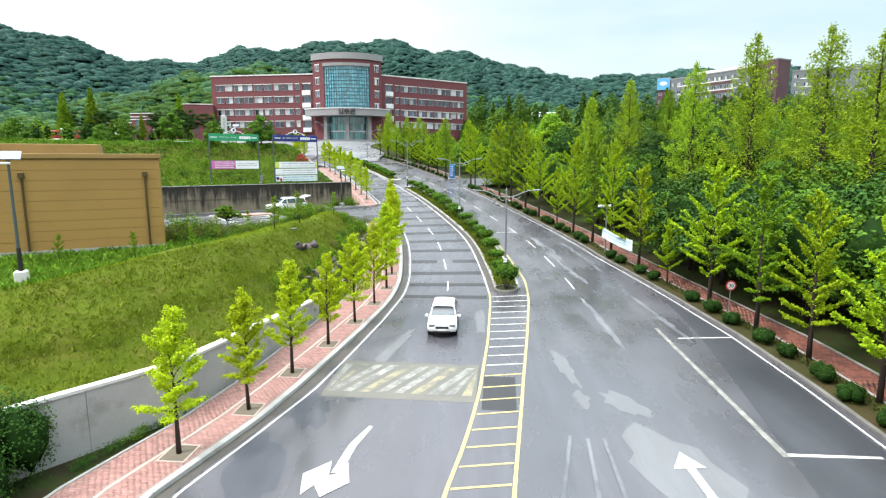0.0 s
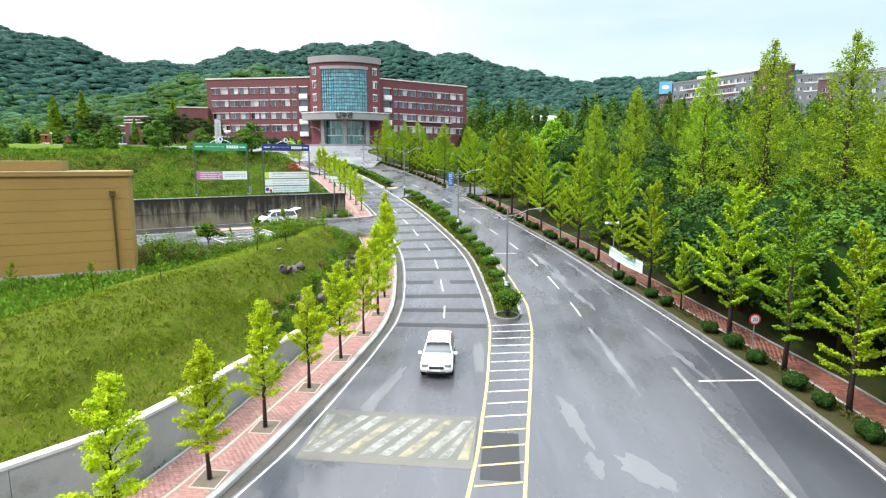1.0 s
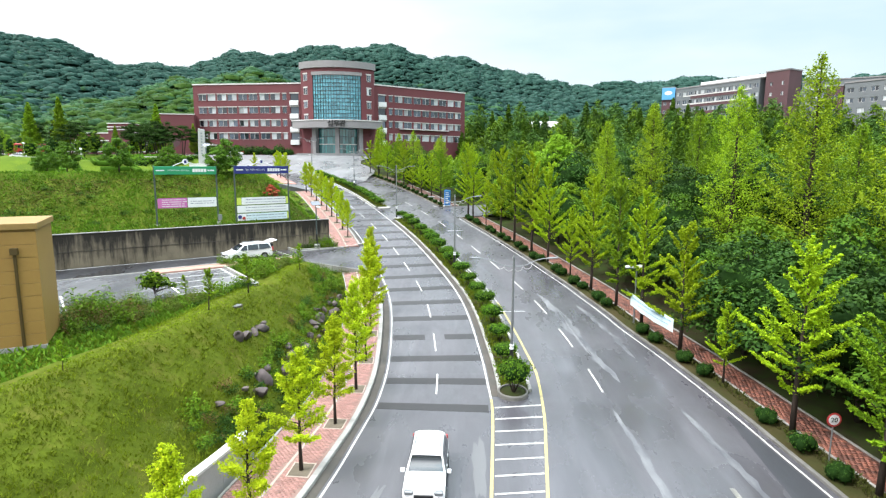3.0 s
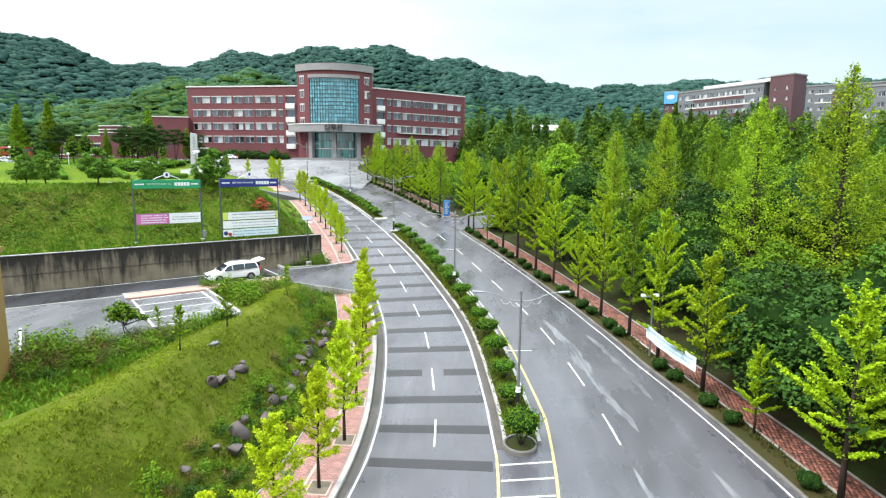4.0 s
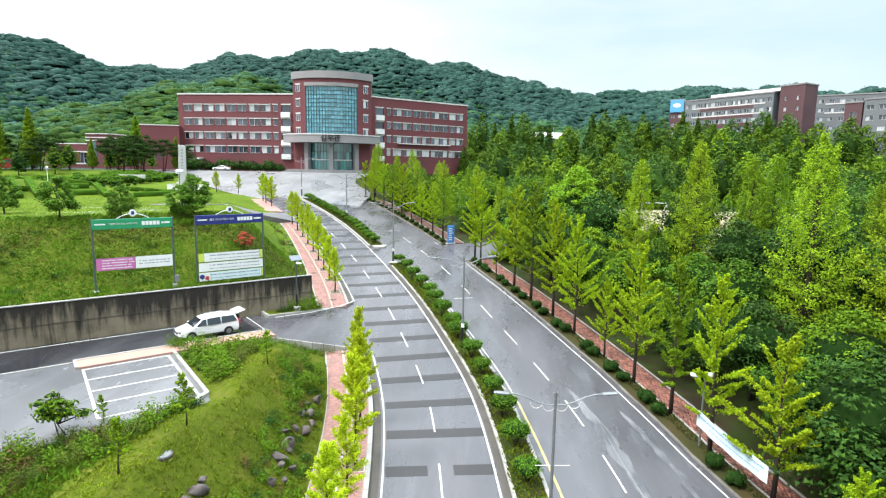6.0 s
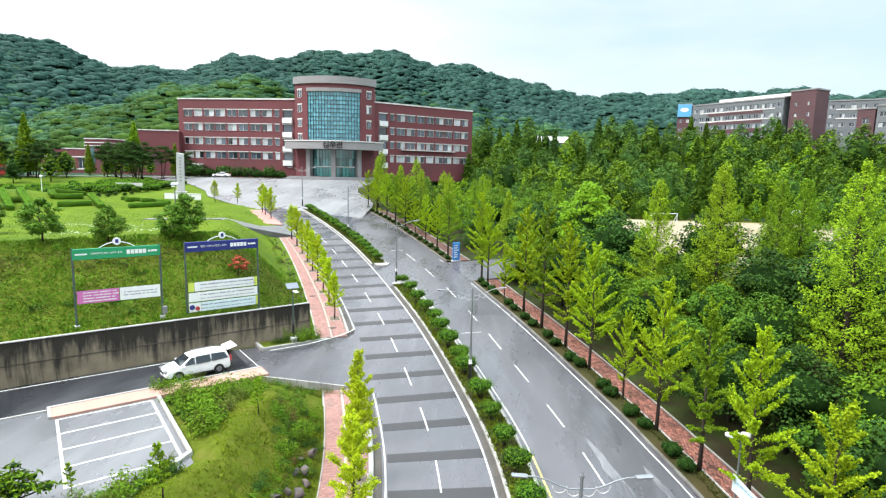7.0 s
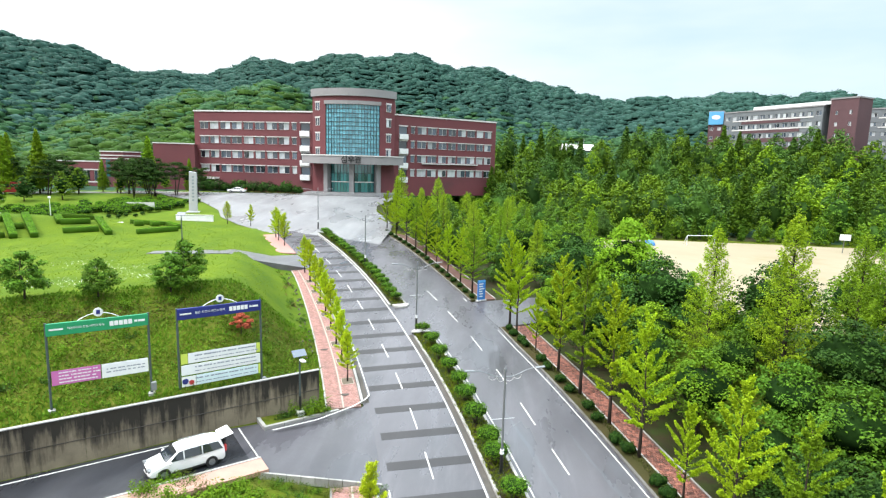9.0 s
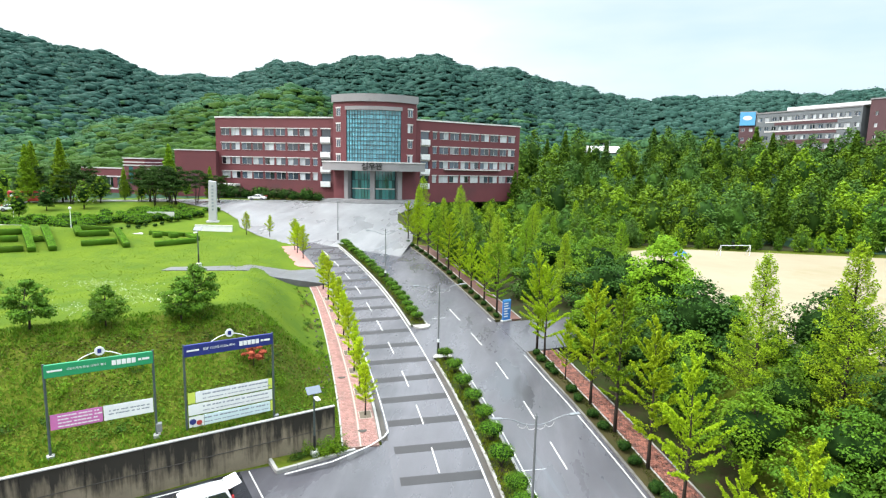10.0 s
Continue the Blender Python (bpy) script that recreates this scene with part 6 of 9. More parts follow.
def shrub_mesh(wide, high, leaf, material, per=210, lumps=5, seed=1, foot=0.0, core=0.74):
    r = random.Random(seed)
    cl = [(0, 0, foot + high * 0.5, wide * 0.42, high * 0.48)]
    for k in range(lumps):
        a = k * 6.283 / lumps + r.uniform(-.3, .3)
        cl.append((math.cos(a) * wide * 0.24, math.sin(a) * wide * 0.24, foot + high * r.uniform(0.4, 0.55), wide * 0.27 * r.uniform(.85, 1.15), high * 0.42))
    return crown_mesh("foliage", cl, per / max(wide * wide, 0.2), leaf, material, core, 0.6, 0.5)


def wild_mesh(wide, high, leaf, material, stems=16, per=13, seed=1, slim=0.5):
    """A rank plant: many leaning stems with leaves all the way up, uneven on top."""
    r = random.Random(seed)
    pts, face = [], []
    for k in range(stems):
        a, lean = r.uniform(0, 6.283), r.uniform(0.05, 0.75)
        base = Vector((math.cos(a), math.sin(a), 0)) * (wide * 0.22 * r.random())
        tip = base + Vector((math.cos(a) * wide * 0.5 * lean, math.sin(a) * wide * 0.5 * lean, high * r.uniform(0.45, 1.05) * (1.1 - 0.5 * lean)))
        for j in range(per):
            w = 0.12 + 0.9 * r.random()
            p = base.lerp(tip, w) + Vector((r.gauss(0, 0.1), r.gauss(0, 0.1), r.gauss(0, 0.05))) * wide * (1.2 - 0.7 * w)
            pts.append((p.x, p.y, max(p.z, 0.03)))
            face.append((p.x * 0.4, p.y * 0.4, 0.8))
    v = leaf_quads(np.array(pts), np.array(face), leaf, 0.6, slim)
    return fast_mesh("foliage", v, np.arange(len(v)).reshape(-1, 4), material)


def on_ground(x, y, turn=0.0, size=1.0, dz=0.0, tall=1.0):
    return Matrix.Translation((x, y, height(x, y) + dz)) @ Matrix.Rotation(turn, 4, "Z") @ Matrix.Diagonal((size, size, size * tall, 1))


def on_road(s, d, dz=0.0, turn=0.0, size=1.0, tall=1.0):
    return Matrix.Translation(at(s, d, dz)) @ Matrix.Rotation(turn, 4, "Z") @ Matrix.Diagonal((size, size, size * tall, 1))


def plant(models, places):
    """Copies of the models at the poses; each model itself takes the first of its places."""
    first = {}
    for i, m in places:
        k = i % len(models)
        if k in first:
            copy_thing(models[k], m)
        else:
            first[k] = m
    for k, m in first.items():
        models[k].matrix_basis = m


R = random.Random(11)
FOOTWAY_TREES = ((5.2, -10.1), (8.6, -9.15), (12.4, -8.75), (16.3, -8.25), (20.3, -7.85), (24.5, -7.6), (29.1, -7.45), (33.6, -7.4), (38.0, -7.35), (42.3, -7.3), (46.5, -7.3))
# street ginkgos: the low row on the pavers, the upper row, and the taller row of the verge
low_models = [tree_thing("ginkgo", *ginkgo(h, w, sd, 0.066, YOUNG_GINKGO, dense=1.9, bole=0.24, spread=1.12, fat=1.7, thin=1.9), "young ginkgo with yellow-green leaves in a paved footway", "tree", "footway ginkgos") for h, w, sd in ((5.2, 1.3, 1), (5.0, 1.15, 2), (5.3, 1.15, 3), (5.0, 1.1, 4))]
places = []
for k, (s, d) in enumerate(FOOTWAY_TREES):
    places.append((k, on_road(s, d, 0.13, R.uniform(0, 6), R.uniform(0.93, 1.05), 1.0 if k < 5 else 1.15)))
for k in range(9):
    places.append((k + 1, on_road(66.5 + 3.75 * k, -7.15, 0.13, R.uniform(0, 6), R.uniform(0.8, 0.95), 1.05)))
for k, (x, y) in enumerate(((-35.3, 113.6), (-34.2, 111.9), (-32.3, 109.3), (-42.6, 120.9), (-47.0, 121.4))):
    places.append((k, on_ground(x, y, R.uniform(0, 6), 0.95 if k < 3 else 0.75, 0.05)))
plant(low_models, places)

tall_models = [tree_thing("ginkgo", *ginkgo(h, w, sd, 0.095, mat, 0.2, 1.3, spread, 1.15, 1.0), "slender ginkgo with feathery yellow-green limbs on the verge", "tree", "verge ginkgos")
               for h, w, sd, mat, spread in ((7.8, 2.5, 11, GINKGO, 0.95), (7.2, 2.4, 12, GINKGO, 1.05), (8.4, 2.3, 13, GINKGO_DEEP, 0.85), (6.8, 2.4, 14, GINKGO, 1.1), (8.0, 2.3, 15, GINKGO, 0.95))]
places = []
spots = [2.5, 7.0, 11.7, 16.4, 21.0, 25.8, 30.4, 34.2, 38.3, 41.7, 45.2, 48.7, 53.0, 57.0, 61.2, 65.0, 69.2, 73.6, 75.2, 85.0, 88.8, 93.0, 97.2, 101.5, 105.8, 110, 114.2, 118.4]
for k, s in enumerate(spots):
    small = s in (30.4, 48.7, 69.2, 97.2)
    places.append((k * 3 % 5, on_road(s, float(right_line(s)) + float(verge_wide(s)) - R.uniform(0.18, 0.32), 0.1, R.uniform(0, 6), R.uniform(0.62, 0.72) if small else R.uniform(0.98, 1.14) * (0.88 if s > 80 else 0.94 if s > 36 else 0.98), 1.28 if 36 < s < 80 else 1.06)))
plant(tall_models, places)

# the woods beyond the brick path
wood_models = [tree_thing("broadleaf_tree", *broad(h, w, sd, lf, mat, per, cl, 0.34), "leafy broadleaf tree in the dense roadside wood", "tree", "roadside wood")
               for h, w, sd, lf, mat, per, cl in ((7.8, 3.5, 21, 0.18, BROAD, 110, 50), (7.4, 3.7, 22, 0.18, BROAD_DARK, 100, 48), (8.4, 3.4, 23, 0.18, BROAD, 110, 50), (6.8, 3.3, 24, 0.17, GINKGO_DEEP, 115, 48), (7.6, 3.5, 25, 0.18, BROAD_MID, 105, 48))]
# BROAD_DARK hearts: a paler painted shade inside the distant crowns
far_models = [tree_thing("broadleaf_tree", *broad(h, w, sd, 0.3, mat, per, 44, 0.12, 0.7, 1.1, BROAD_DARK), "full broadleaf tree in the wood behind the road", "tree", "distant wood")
              for h, w, sd, mat, per in ((8.6, 2.9, 26, FAR_LEAF, 66), (8.0, 2.8, 27, BROAD, 66), (9.6, 2.3, 28, BROAD_MID, 86), (8.2, 2.4, 29, GINKGO_DEEP, 76))]
far_models += [tree_thing("conical_tree", *cone_tree(h, w, sd, 0.3, mat, 0.04, dn, 0.8), "dark conical tree in the wood behind the road", "tree", "distant wood")
               for h, w, sd, mat, dn in ((9.5, 2.2, 34, BROAD_MID, 0.62), (8.5, 2.4, 35, FAR_LEAF, 0.62))]
cone_models = [tree_thing("dawn_redwood", *cone_tree(h, w, sd, 0.095, mat, 0.12, dn, fl, tp), "tall conical tree with soft yellow-green feathery foliage", "tree", "conical trees")
               for h, w, sd, mat, dn, fl, tp in ((12.0, 2.9, 31, DAWN, 1.5, 0.62, 0.1), (11.0, 2.6, 32, DAWN, 1.8, 0.62, 0.0), (11.0, 2.5, 33, GINKGO_DEEP, 1.7, 0.6, 0.0))]
places, cones, away = [], [], []
taken = []


def free(x, y, gap):
    if any((x - a) ** 2 + (y - b) ** 2 < gap * gap for a, b in taken):
        return False
    taken.append((x, y))
    return True


for x, y, top, i in ((28.2, 52.5, 19.4, 0), (31.2, 46.1, 18.7, 0), (24.7, 57.6, 17.7, 0), (17.5, 74.5, 15.8, 1), (21.3, 69.9, 17.4, 1), (26.3, 70.0, 16.2, 2), (28.9, 71.0, 16.3, 2),
                     (32.3, 41.5, 17.2, 0), (35.5, 58.0, 14.4, 2), (38.0, 50.0, 15.0, 2), (36.0, 30.0, 14.5, 2), (33.5, 64.0, 14.0, 2)):
    scale = (top - height(x, y)) / (12.0 if i == 0 else 11.0)
    cones.append((i, on_ground(x, y, R.uniform(0, 6), scale, -0.1)))
    taken.append((x, y))
for _ in range(6000):
    s, d = R.uniform(-6, 74), R.uniform(0, 1)
    d = float(right_line(s)) + (5.9 if s < 36 else 6.6) + 34 * d ** 1.2
    x, y, _z = at(s, d)
    if (y > 76 and x > 17) or y > 84:
        continue
    if free(x, y, 4.0):
        near = d < float(right_line(s)) + 13
        # mostly darker-leaved models below s 52: the wood's shade put into leaf colour
        places.append((R.choice((4, 1, 1)) if s < 36 else R.choice((1, 4, 1, 4, 0)) if s < 52 else R.choice((0, 2, 4, 0, 3, 1)), on_ground(x, y, R.uniform(0, 6), R.uniform(0.85, 1.12) * (0.98 if near and s < 34 else 0.86 if near else 1.08) * (1.18 if s < 34 else 1.05 if s < 48 else 1.0), -0.1)))
for x, y, sc, i in ((8.8, 93.5, 1.1, 1), (10.0, 104.0, 1.0, 2), (6.0, 99.5, 0.8, 3), (12.5, 99.5, 0.9, 1), (4.0, 112.0, 0.95, 0), (8.5, 111.0, 0.9, 4), (18.5, 86.0, 0.55, 4), (13.0, 79.0, 0.75, 3), (20.0, 77.5, 0.6, 4), (21.2, 73.4, 0.7, 0), (18.2, 71.0, 0.75, 4), (23.5, 75.5, 0.6, 2), (24.5, 66.5, 0.75, 4), (16.0, 82.0, 0.6, 1)):
    places.append((i, on_ground(x, y, R.uniform(0, 6), sc, -0.1)))
    taken.append((x, y))
for _ in range(4000):
    x, y = R.uniform(-24, 26), R.uniform(98, 172)
    s, d, _z = station(np.array([x]), np.array([y]))
    if d[0] < 14.5 or (x > 14 and y < 150) or (s[0] > 118 and x < -20 + max(0, y - 140) * 0.9) or (x < 0 and y > 150):
        continue
    if free(x, y, 4.6):
        if R.random() < 0.18:
            cones.append((R.randrange(3), on_ground(x, y, R.uniform(0, 6), R.uniform(0.7, 0.9), -0.1)))
        else:
            away.append((R.choice((0, 1, 2, 2, 3)), on_ground(x, y, R.uniform(0, 6), R.uniform(0.7, 0.95), -0.1)))
for _ in range(900):
    x, y = R.uniform(16, 110), R.uniform(154.5, 157.5)
    if free(x, y, 3.6):
        away.append((R.choice((3, 4, 4, 1)), on_ground(x, y, R.uniform(0, 6), R.uniform(0.5, 0.8), -0.1)))
for _ in range(5000):
    x, y = R.uniform(-20, 112), R.uniform(159, 262)
    if x < 4 + (y - 159) * -0.2 and y < 196:
        continue
    if free(x, y, 5.8 if y < 225 else 7.0) and not any((x - a) ** 2 + (y - b) ** 2 < c * c for a, b, c in ((139, 228, 9), (106, 280, 22), (112, 270, 18), (118, 262, 16), (124, 250, 14))):
        away.append((R.choice((0, 1, 1, 2, 2, 3, 4, 5)), on_ground(x, y, R.uniform(0, 6), R.uniform(1.2, 1.9), -0.1)))
for _ in range(1500):
    x, y = R.uniform(72, 120), R.uniform(75, 156)
    if free(x, y, 7.5):
        away.append((R.choice((0, 1, 2, 3)), on_ground(x, y, R.uniform(0, 6), R.uniform(1.0, 1.3), -0.1)))
for _ in range(700):
    f, back_off = R.random(), R.uniform(14, 75)
    x, y = 88 + 52 * f - back_off * 0.42, 268 - 68 * f - back_off * 0.8
    if free(x, y, 6.5):
        away.append((R.choice((0, 0, 1, 2)), on_ground(x, y, R.uniform(0, 6), R.uniform(1.1, 1.9), -0.1)))
for x, y, sc in ((106, 252, 2.0), (112, 240, 2.3), (117, 232, 2.2), (100, 262, 1.7), (122, 222, 2.0), (126, 214, 1.9), (131, 212, 1.8), (137, 205, 1.9), (113, 224, 1.9)):
    away.append((R.choice((0, 1)), on_ground(x, y, R.uniform(0, 6), sc, -0.1)))
for x, y, sc in ((-12, 170, 1.0), (-7, 173.5, 1.1), (-2, 177.5, 1.05), (3, 181, 1.1), (-16, 165.5, 0.75), (6, 176, 1.1), (-4, 167, 0.95), (-9.5, 166, 0.8), (1, 172, 1.0), (-19, 163.5, 0.5), (9, 182, 1.2)):
    away.append((R.choice((1, 3, 3)), on_ground(x, y, R.uniform(0, 6), sc, -0.1)))
pale = tree_thing("broadleaf_tree", *broad(10.6, 3.7, 36, 0.24, PALE_LEAF, 130, 80, 0.16, 0.5), "round pale yellow-green tree beside the sports field", "tree", "field edge trees")
plant([pale], [(0, on_ground(14.1, 90.0, 0.4, 1.0, -0.1)), (0, on_ground(19.5, 84.5, 2.4, 0.5, -0.1)), (0, on_ground(6.5, 86.5, 1.4, 0.62, -0.1))])
plant(wood_models, places)
def joined_wood(models, spots, label):
    """Far crowns of each model joined into one mesh."""
    for i, ob in enumerate(models):
        me = [c for c in ob.children if c.name.startswith("crown")][0].data
        mine = [m for k, m in spots if k == i]
        if not mine:
            continue
        nv, nl, npol = len(me.vertices), len(me.loops), len(me.polygons)
        co, li, ls, mi = np.empty(nv * 3), np.empty(nl, np.int32), np.empty(npol, np.int32), np.empty(npol, np.int32)
        me.vertices.foreach_get("co", co)
        me.loops.foreach_get("vertex_index", li)
        me.polygons.foreach_get("loop_start", ls)
        me.polygons.foreach_get("material_index", mi)
        co = np.c_[co.reshape(-1, 3), np.ones(nv)]
        big = bpy.data.meshes.new("distant_wood")
        n = len(mine)
        big.vertices.add(nv * n)
        big.vertices.foreach_set("co", np.concatenate([(co @ np.array(m).T)[:, :3] for m in mine]).astype(np.float32).ravel())
        big.loops.add(nl * n)
        big.loops.foreach_set("vertex_index", np.concatenate([li + nv * k for k in range(n)]).astype(np.int32))
        big.polygons.add(npol * n)
        big.polygons.foreach_set("loop_start", np.concatenate([ls + nl * k for k in range(n)]).astype(np.int32))
        big.update(calc_edges=True)
        for mat in me.materials:
            big.materials.append(mat)
        big.polygons.foreach_set("material_index", np.tile(mi, n))
        tagged(new("distant_wood", big), label, "wood", kind="stuff")


close_by = [p for p in away if p[1].translation.y < 162]
for k in range(len(far_models)):
    close_by += [p for p in away if p[0] == k and p not in close_by][:1]
plant(far_models, close_by)
joined_wood(far_models, [p for p in away if p not in close_by], "mixed green wood of round and conical trees beyond the sports field")
plant(cone_models, cones)

# trees of the lawn and round the forecourt
lawn_models = [tree_thing("lawn_tree", *broad(3.9, 1.6, sd, 0.15, BROAD_MID, 640, 34, 0.3, 0.55), "small green spreading tree on the lawn", "tree", "lawn trees") for sd in (41, 42)]
plant(lawn_models, [(k, on_ground(x, y, R.uniform(0, 6), sc, -0.05)) for k, (x, y, sc) in enumerate(((-35.6, 64.8, 0.98), (-31.4, 67.0, 0.85), (-27.2, 69.8, 0.9), (-27.0, 71.8, 1.05), (-45, 70, 1.0), (-52, 76, 1.0), (-60, 70, 1.1)))])
pine_models = [tree_thing("pine", *pine(6.2, 2.5, sd), "dark pine with flat plates of needles near the forecourt", "pine", "forecourt pines") for sd in (51, 52)]
plant(pine_models, [(k, on_ground(x - 3, y + 5, R.uniform(0, 6), sc)) for k, (x, y, sc) in enumerate(((-72, 133, 1.2), (-69, 136, 1.35), (-65.5, 138, 1.2), (-75.5, 136.5, 1.3), (-68, 132.5, 1.1), (-62.5, 141, 1.0), (-88, 130, 1.2), (-93, 134, 1.35), (-90, 136, 1.3), (-79, 138, 1.2), (-73, 139, 1.3), (-97, 131, 1.2)))])
spire = tree_thing("spruce", *cone_tree(13, 2.8, 61, 0.24, GINKGO_DEEP, 0.08, 0.9, 0.8), "dark conical tree behind the pines", "tree", "forecourt conifers")
plant([spire], [(0, on_ground(x, y, R.uniform(0, 6), sc)) for x, y, sc in ((-76.5, 146, 0.95), (-94, 136, 1.0), (-106, 142, 0.95), (-99, 133, 0.9), (-68, 147.5, 0.6), (-86, 144, 0.55))])
more = []
for _ in range(900):
    x, y = R.uniform(-135, -78), R.uniform(118, 162)
    if (-84 < x and y < 140) or not free(x, y, 6.0):
        continue
    more.append((R.choice((0, 1, 2)), on_ground(x, y, R.uniform(0, 6), R.uniform(0.5, 0.75))))
edge_models = [tree_thing("broadleaf_tree", *broad(h, w, sd, 0.32, mat, 80, 40), "round broadleaf tree at the edge of the lawn", "tree", "lawn edge trees") for h, w, sd, mat in ((8.0, 2.6, 71, BROAD), (9.0, 2.3, 72, GINKGO_DEEP), (7.5, 2.6, 73, BROAD_DARK))]
plant(edge_models, more[:42])

# shrubs
box_models = []
for sd in (81, 82, 83):
    ob = thing("azalea", pose(0, 0, -300), "clipped round dark green azalea on the verge", "shrub", "verge azaleas")
    o = new("foliage", shrub_mesh(1.15, 0.76, 0.062, BOX, 1200, 5, sd, 0.0, 0.86))
    o.parent = ob
    box_models.append(ob)
places = []
spots = [7.6, 9.5, 11.8, 13.9, 16.8, 18.8, 21.9, 24.2, 26.5, 31.2, 32.8, 35.6, 37.0, 41.8, 43.1, 45.5, 46.8, 49.2, 50.2, 53.6, 54.8, 57.5, 59.1, 61.7, 63.3, 65.7, 67.1, 70.2, 71.2, 72.8, 74.2]
spots += [83.8 + 1.95 * k for k in range(18)]
for s in spots:
    places.append((len(places), on_road(s, float(right_line(s)) + 1.12 + R.uniform(-0.1, 0.1), 0.06, R.uniform(0, 6), R.uniform(0.95, 1.15) * (1.05 if s < 60 else 0.9 if s < 80 else 0.8), 1.1)))
plant(box_models, places)

yew_models = []
for sd in (84, 85, 86):
    ob = thing("clipped_yew", pose(0, 0, -300), "mushroom-shaped clipped evergreen on bare stems in the median", "shrub", "median evergreens")
    r = random.Random(sd)
    stems = [([(0, 0, 0), (math.cos(a) * 0.12, math.sin(a) * 0.12, 0.25), (math.cos(a) * 0.3, math.sin(a) * 0.3, 0.6)], [0.045, 0.035, 0.02], 5) for a in (0.3, 1.9, 3.4, 4.9)]
    for st in stems:
        o = new("stem", limbs_mesh("stem", [st], BARK))
        o.parent = ob
    o = new("foliage", shrub_mesh(1.75, 0.82, 0.085, YEW, 3000, 6, sd, 0.5, 0.8))
    o.parent = ob
    yew_models.append(ob)
places = []
places.append((0, on_road(29.1, 1.55, 0.02, 1.0, 1.25, 1.25)))
for k, (s, d) in enumerate(((33.1, 1.4), (36.4, 1.55), (39.4, 1.55), (42.2, 1.45), (44.8, 1.4), (47.7, 1.4), (50.4, 1.45), (53.9, 1.4), (55.8, 1.5), (58.7, 1.4), (61.6, 1.5), (64.2, 1.8), (66.6, 1.65), (69.0, 1.45), (72.0, 1.7), (74.6, 1.55))):
    places.append((k, on_road(s, d + 0.1, 0.12, R.uniform(0, 6), R.uniform(0.96, 1.14), R.uniform(0.98, 1.15))))
for k in range(20):
    s = 84.6 + 1.74 * k
    places.append((k + 1, on_road(s, 1.35 + R.uniform(-0.15, 0.15), 0.02, R.uniform(0, 6), R.uniform(0.92, 1.05), 0.9)))
plant(yew_models, places)

def weeds(name, spots, zs, high, leaf, material, label):
    """A close cover of broad-leaved weeds in uneven heaps."""
    x, y = spots[:, 0], spots[:, 1]
    heap = 0.5 + 0.5 * np.sin(x * 2.3 + 1.7 * np.sin(y * 1.9)) * np.sin(y * 2.1 + 1.9 * np.sin(x * 1.3))
    p = np.column_stack([spots, zs + high * rng.random(len(spots)) ** 0.7 * (0.25 + 0.75 * heap)])
    v = leaf_quads(p, np.array([0, 0, 0.9]), leaf, 0.55, 0.65)
    return tagged(new(name, fast_mesh(name, v, np.arange(len(v)).reshape(-1, 4), material)), label, "weeds", kind="stuff")


def wild_model(name, label, mesh):
    ob = thing(name, pose(0, 0, -300), label, "shrub", "wild shrubs")
    new("foliage", mesh).parent = ob
    return ob


weed_models = [wild_model("weed_clump", "rank bright green weeds on the slope", wild_mesh(1.3, 0.95, 0.15, WEED, 16, 12, 91)),
               wild_model("wild_shrub", "wild leafy shrub with uneven branches", wild_mesh(1.7, 1.5, 0.17, BROAD, 20, 14, 92)),
               wild_model("low_shrub", "low spreading dark green shrub", wild_mesh(1.5, 0.7, 0.15, BROAD_DARK, 18, 11, 93)),
               wild_model("russet_weed", "reddish brown withered weeds", wild_mesh(1.1, 0.95, 0.12, RUSSET, 14, 11, 94)),
               wild_model("tall_weed", "tall olive green weeds going to seed", wild_mesh(1.0, 1.25, 0.13, OLIVE, 16, 13, 90, 0.3))]
places = []
for _ in range(150):
    u, n = R.uniform(7.3, 12.6), R.uniform(-14, -7.6)
    if u > 9.5 and n < -9.5 - (12.6 - u) * 0.9:
        continue
    p = by_wall(u, n)
    places.append((R.choice((0, 1, 1, 2, 4, 4)), on_ground(p.x, p.y, R.uniform(0, 6), R.uniform(0.6, 1.2), -0.1)))
for _ in range(190):
    f = R.random()
    u, n = -5.5 + 11.0 * f, -17.0 - R.random() * (5.2 - 4.6 * f)
    p = by_wall(u, n)
    tall = 1.05 if u < -2 and n > -20 else 0.75
    places.append((R.choice((0, 1, 3, 3, 4, 4, 4, 2)), on_ground(p.x, p.y, R.uniform(0, 6), R.uniform(0.7, 1.25) * tall, -0.05)))
for _ in range(210):
    s = R.uniform(18, 49)
    d = float(walk_edge(s)) - R.uniform(0.4, 2.8)
    x, y, _z = at(s, d)
    e = float(walk_edge(s)) - d
    places.append((R.choice((0, 0, 2, 2, 2, 1, 3, 4)), Matrix.Translation((x, y, float(slope_z(s, e)) - 0.05)) @ Matrix.Rotation(R.uniform(0, 6), 4, "Z") @ Matrix.Scale(R.uniform(0.35, 0.8), 4)))
for _ in range(150):
    u, n = R.uniform(-30, 18), 2.0 + 9.4 * R.random() ** 1.2
    p = by_wall(u, n)
    places.append((R.choice((0, 2, 2, 4, 1)), on_ground(p.x, p.y, R.uniform(0, 6), R.uniform(0.4, 0.9), -0.05)))
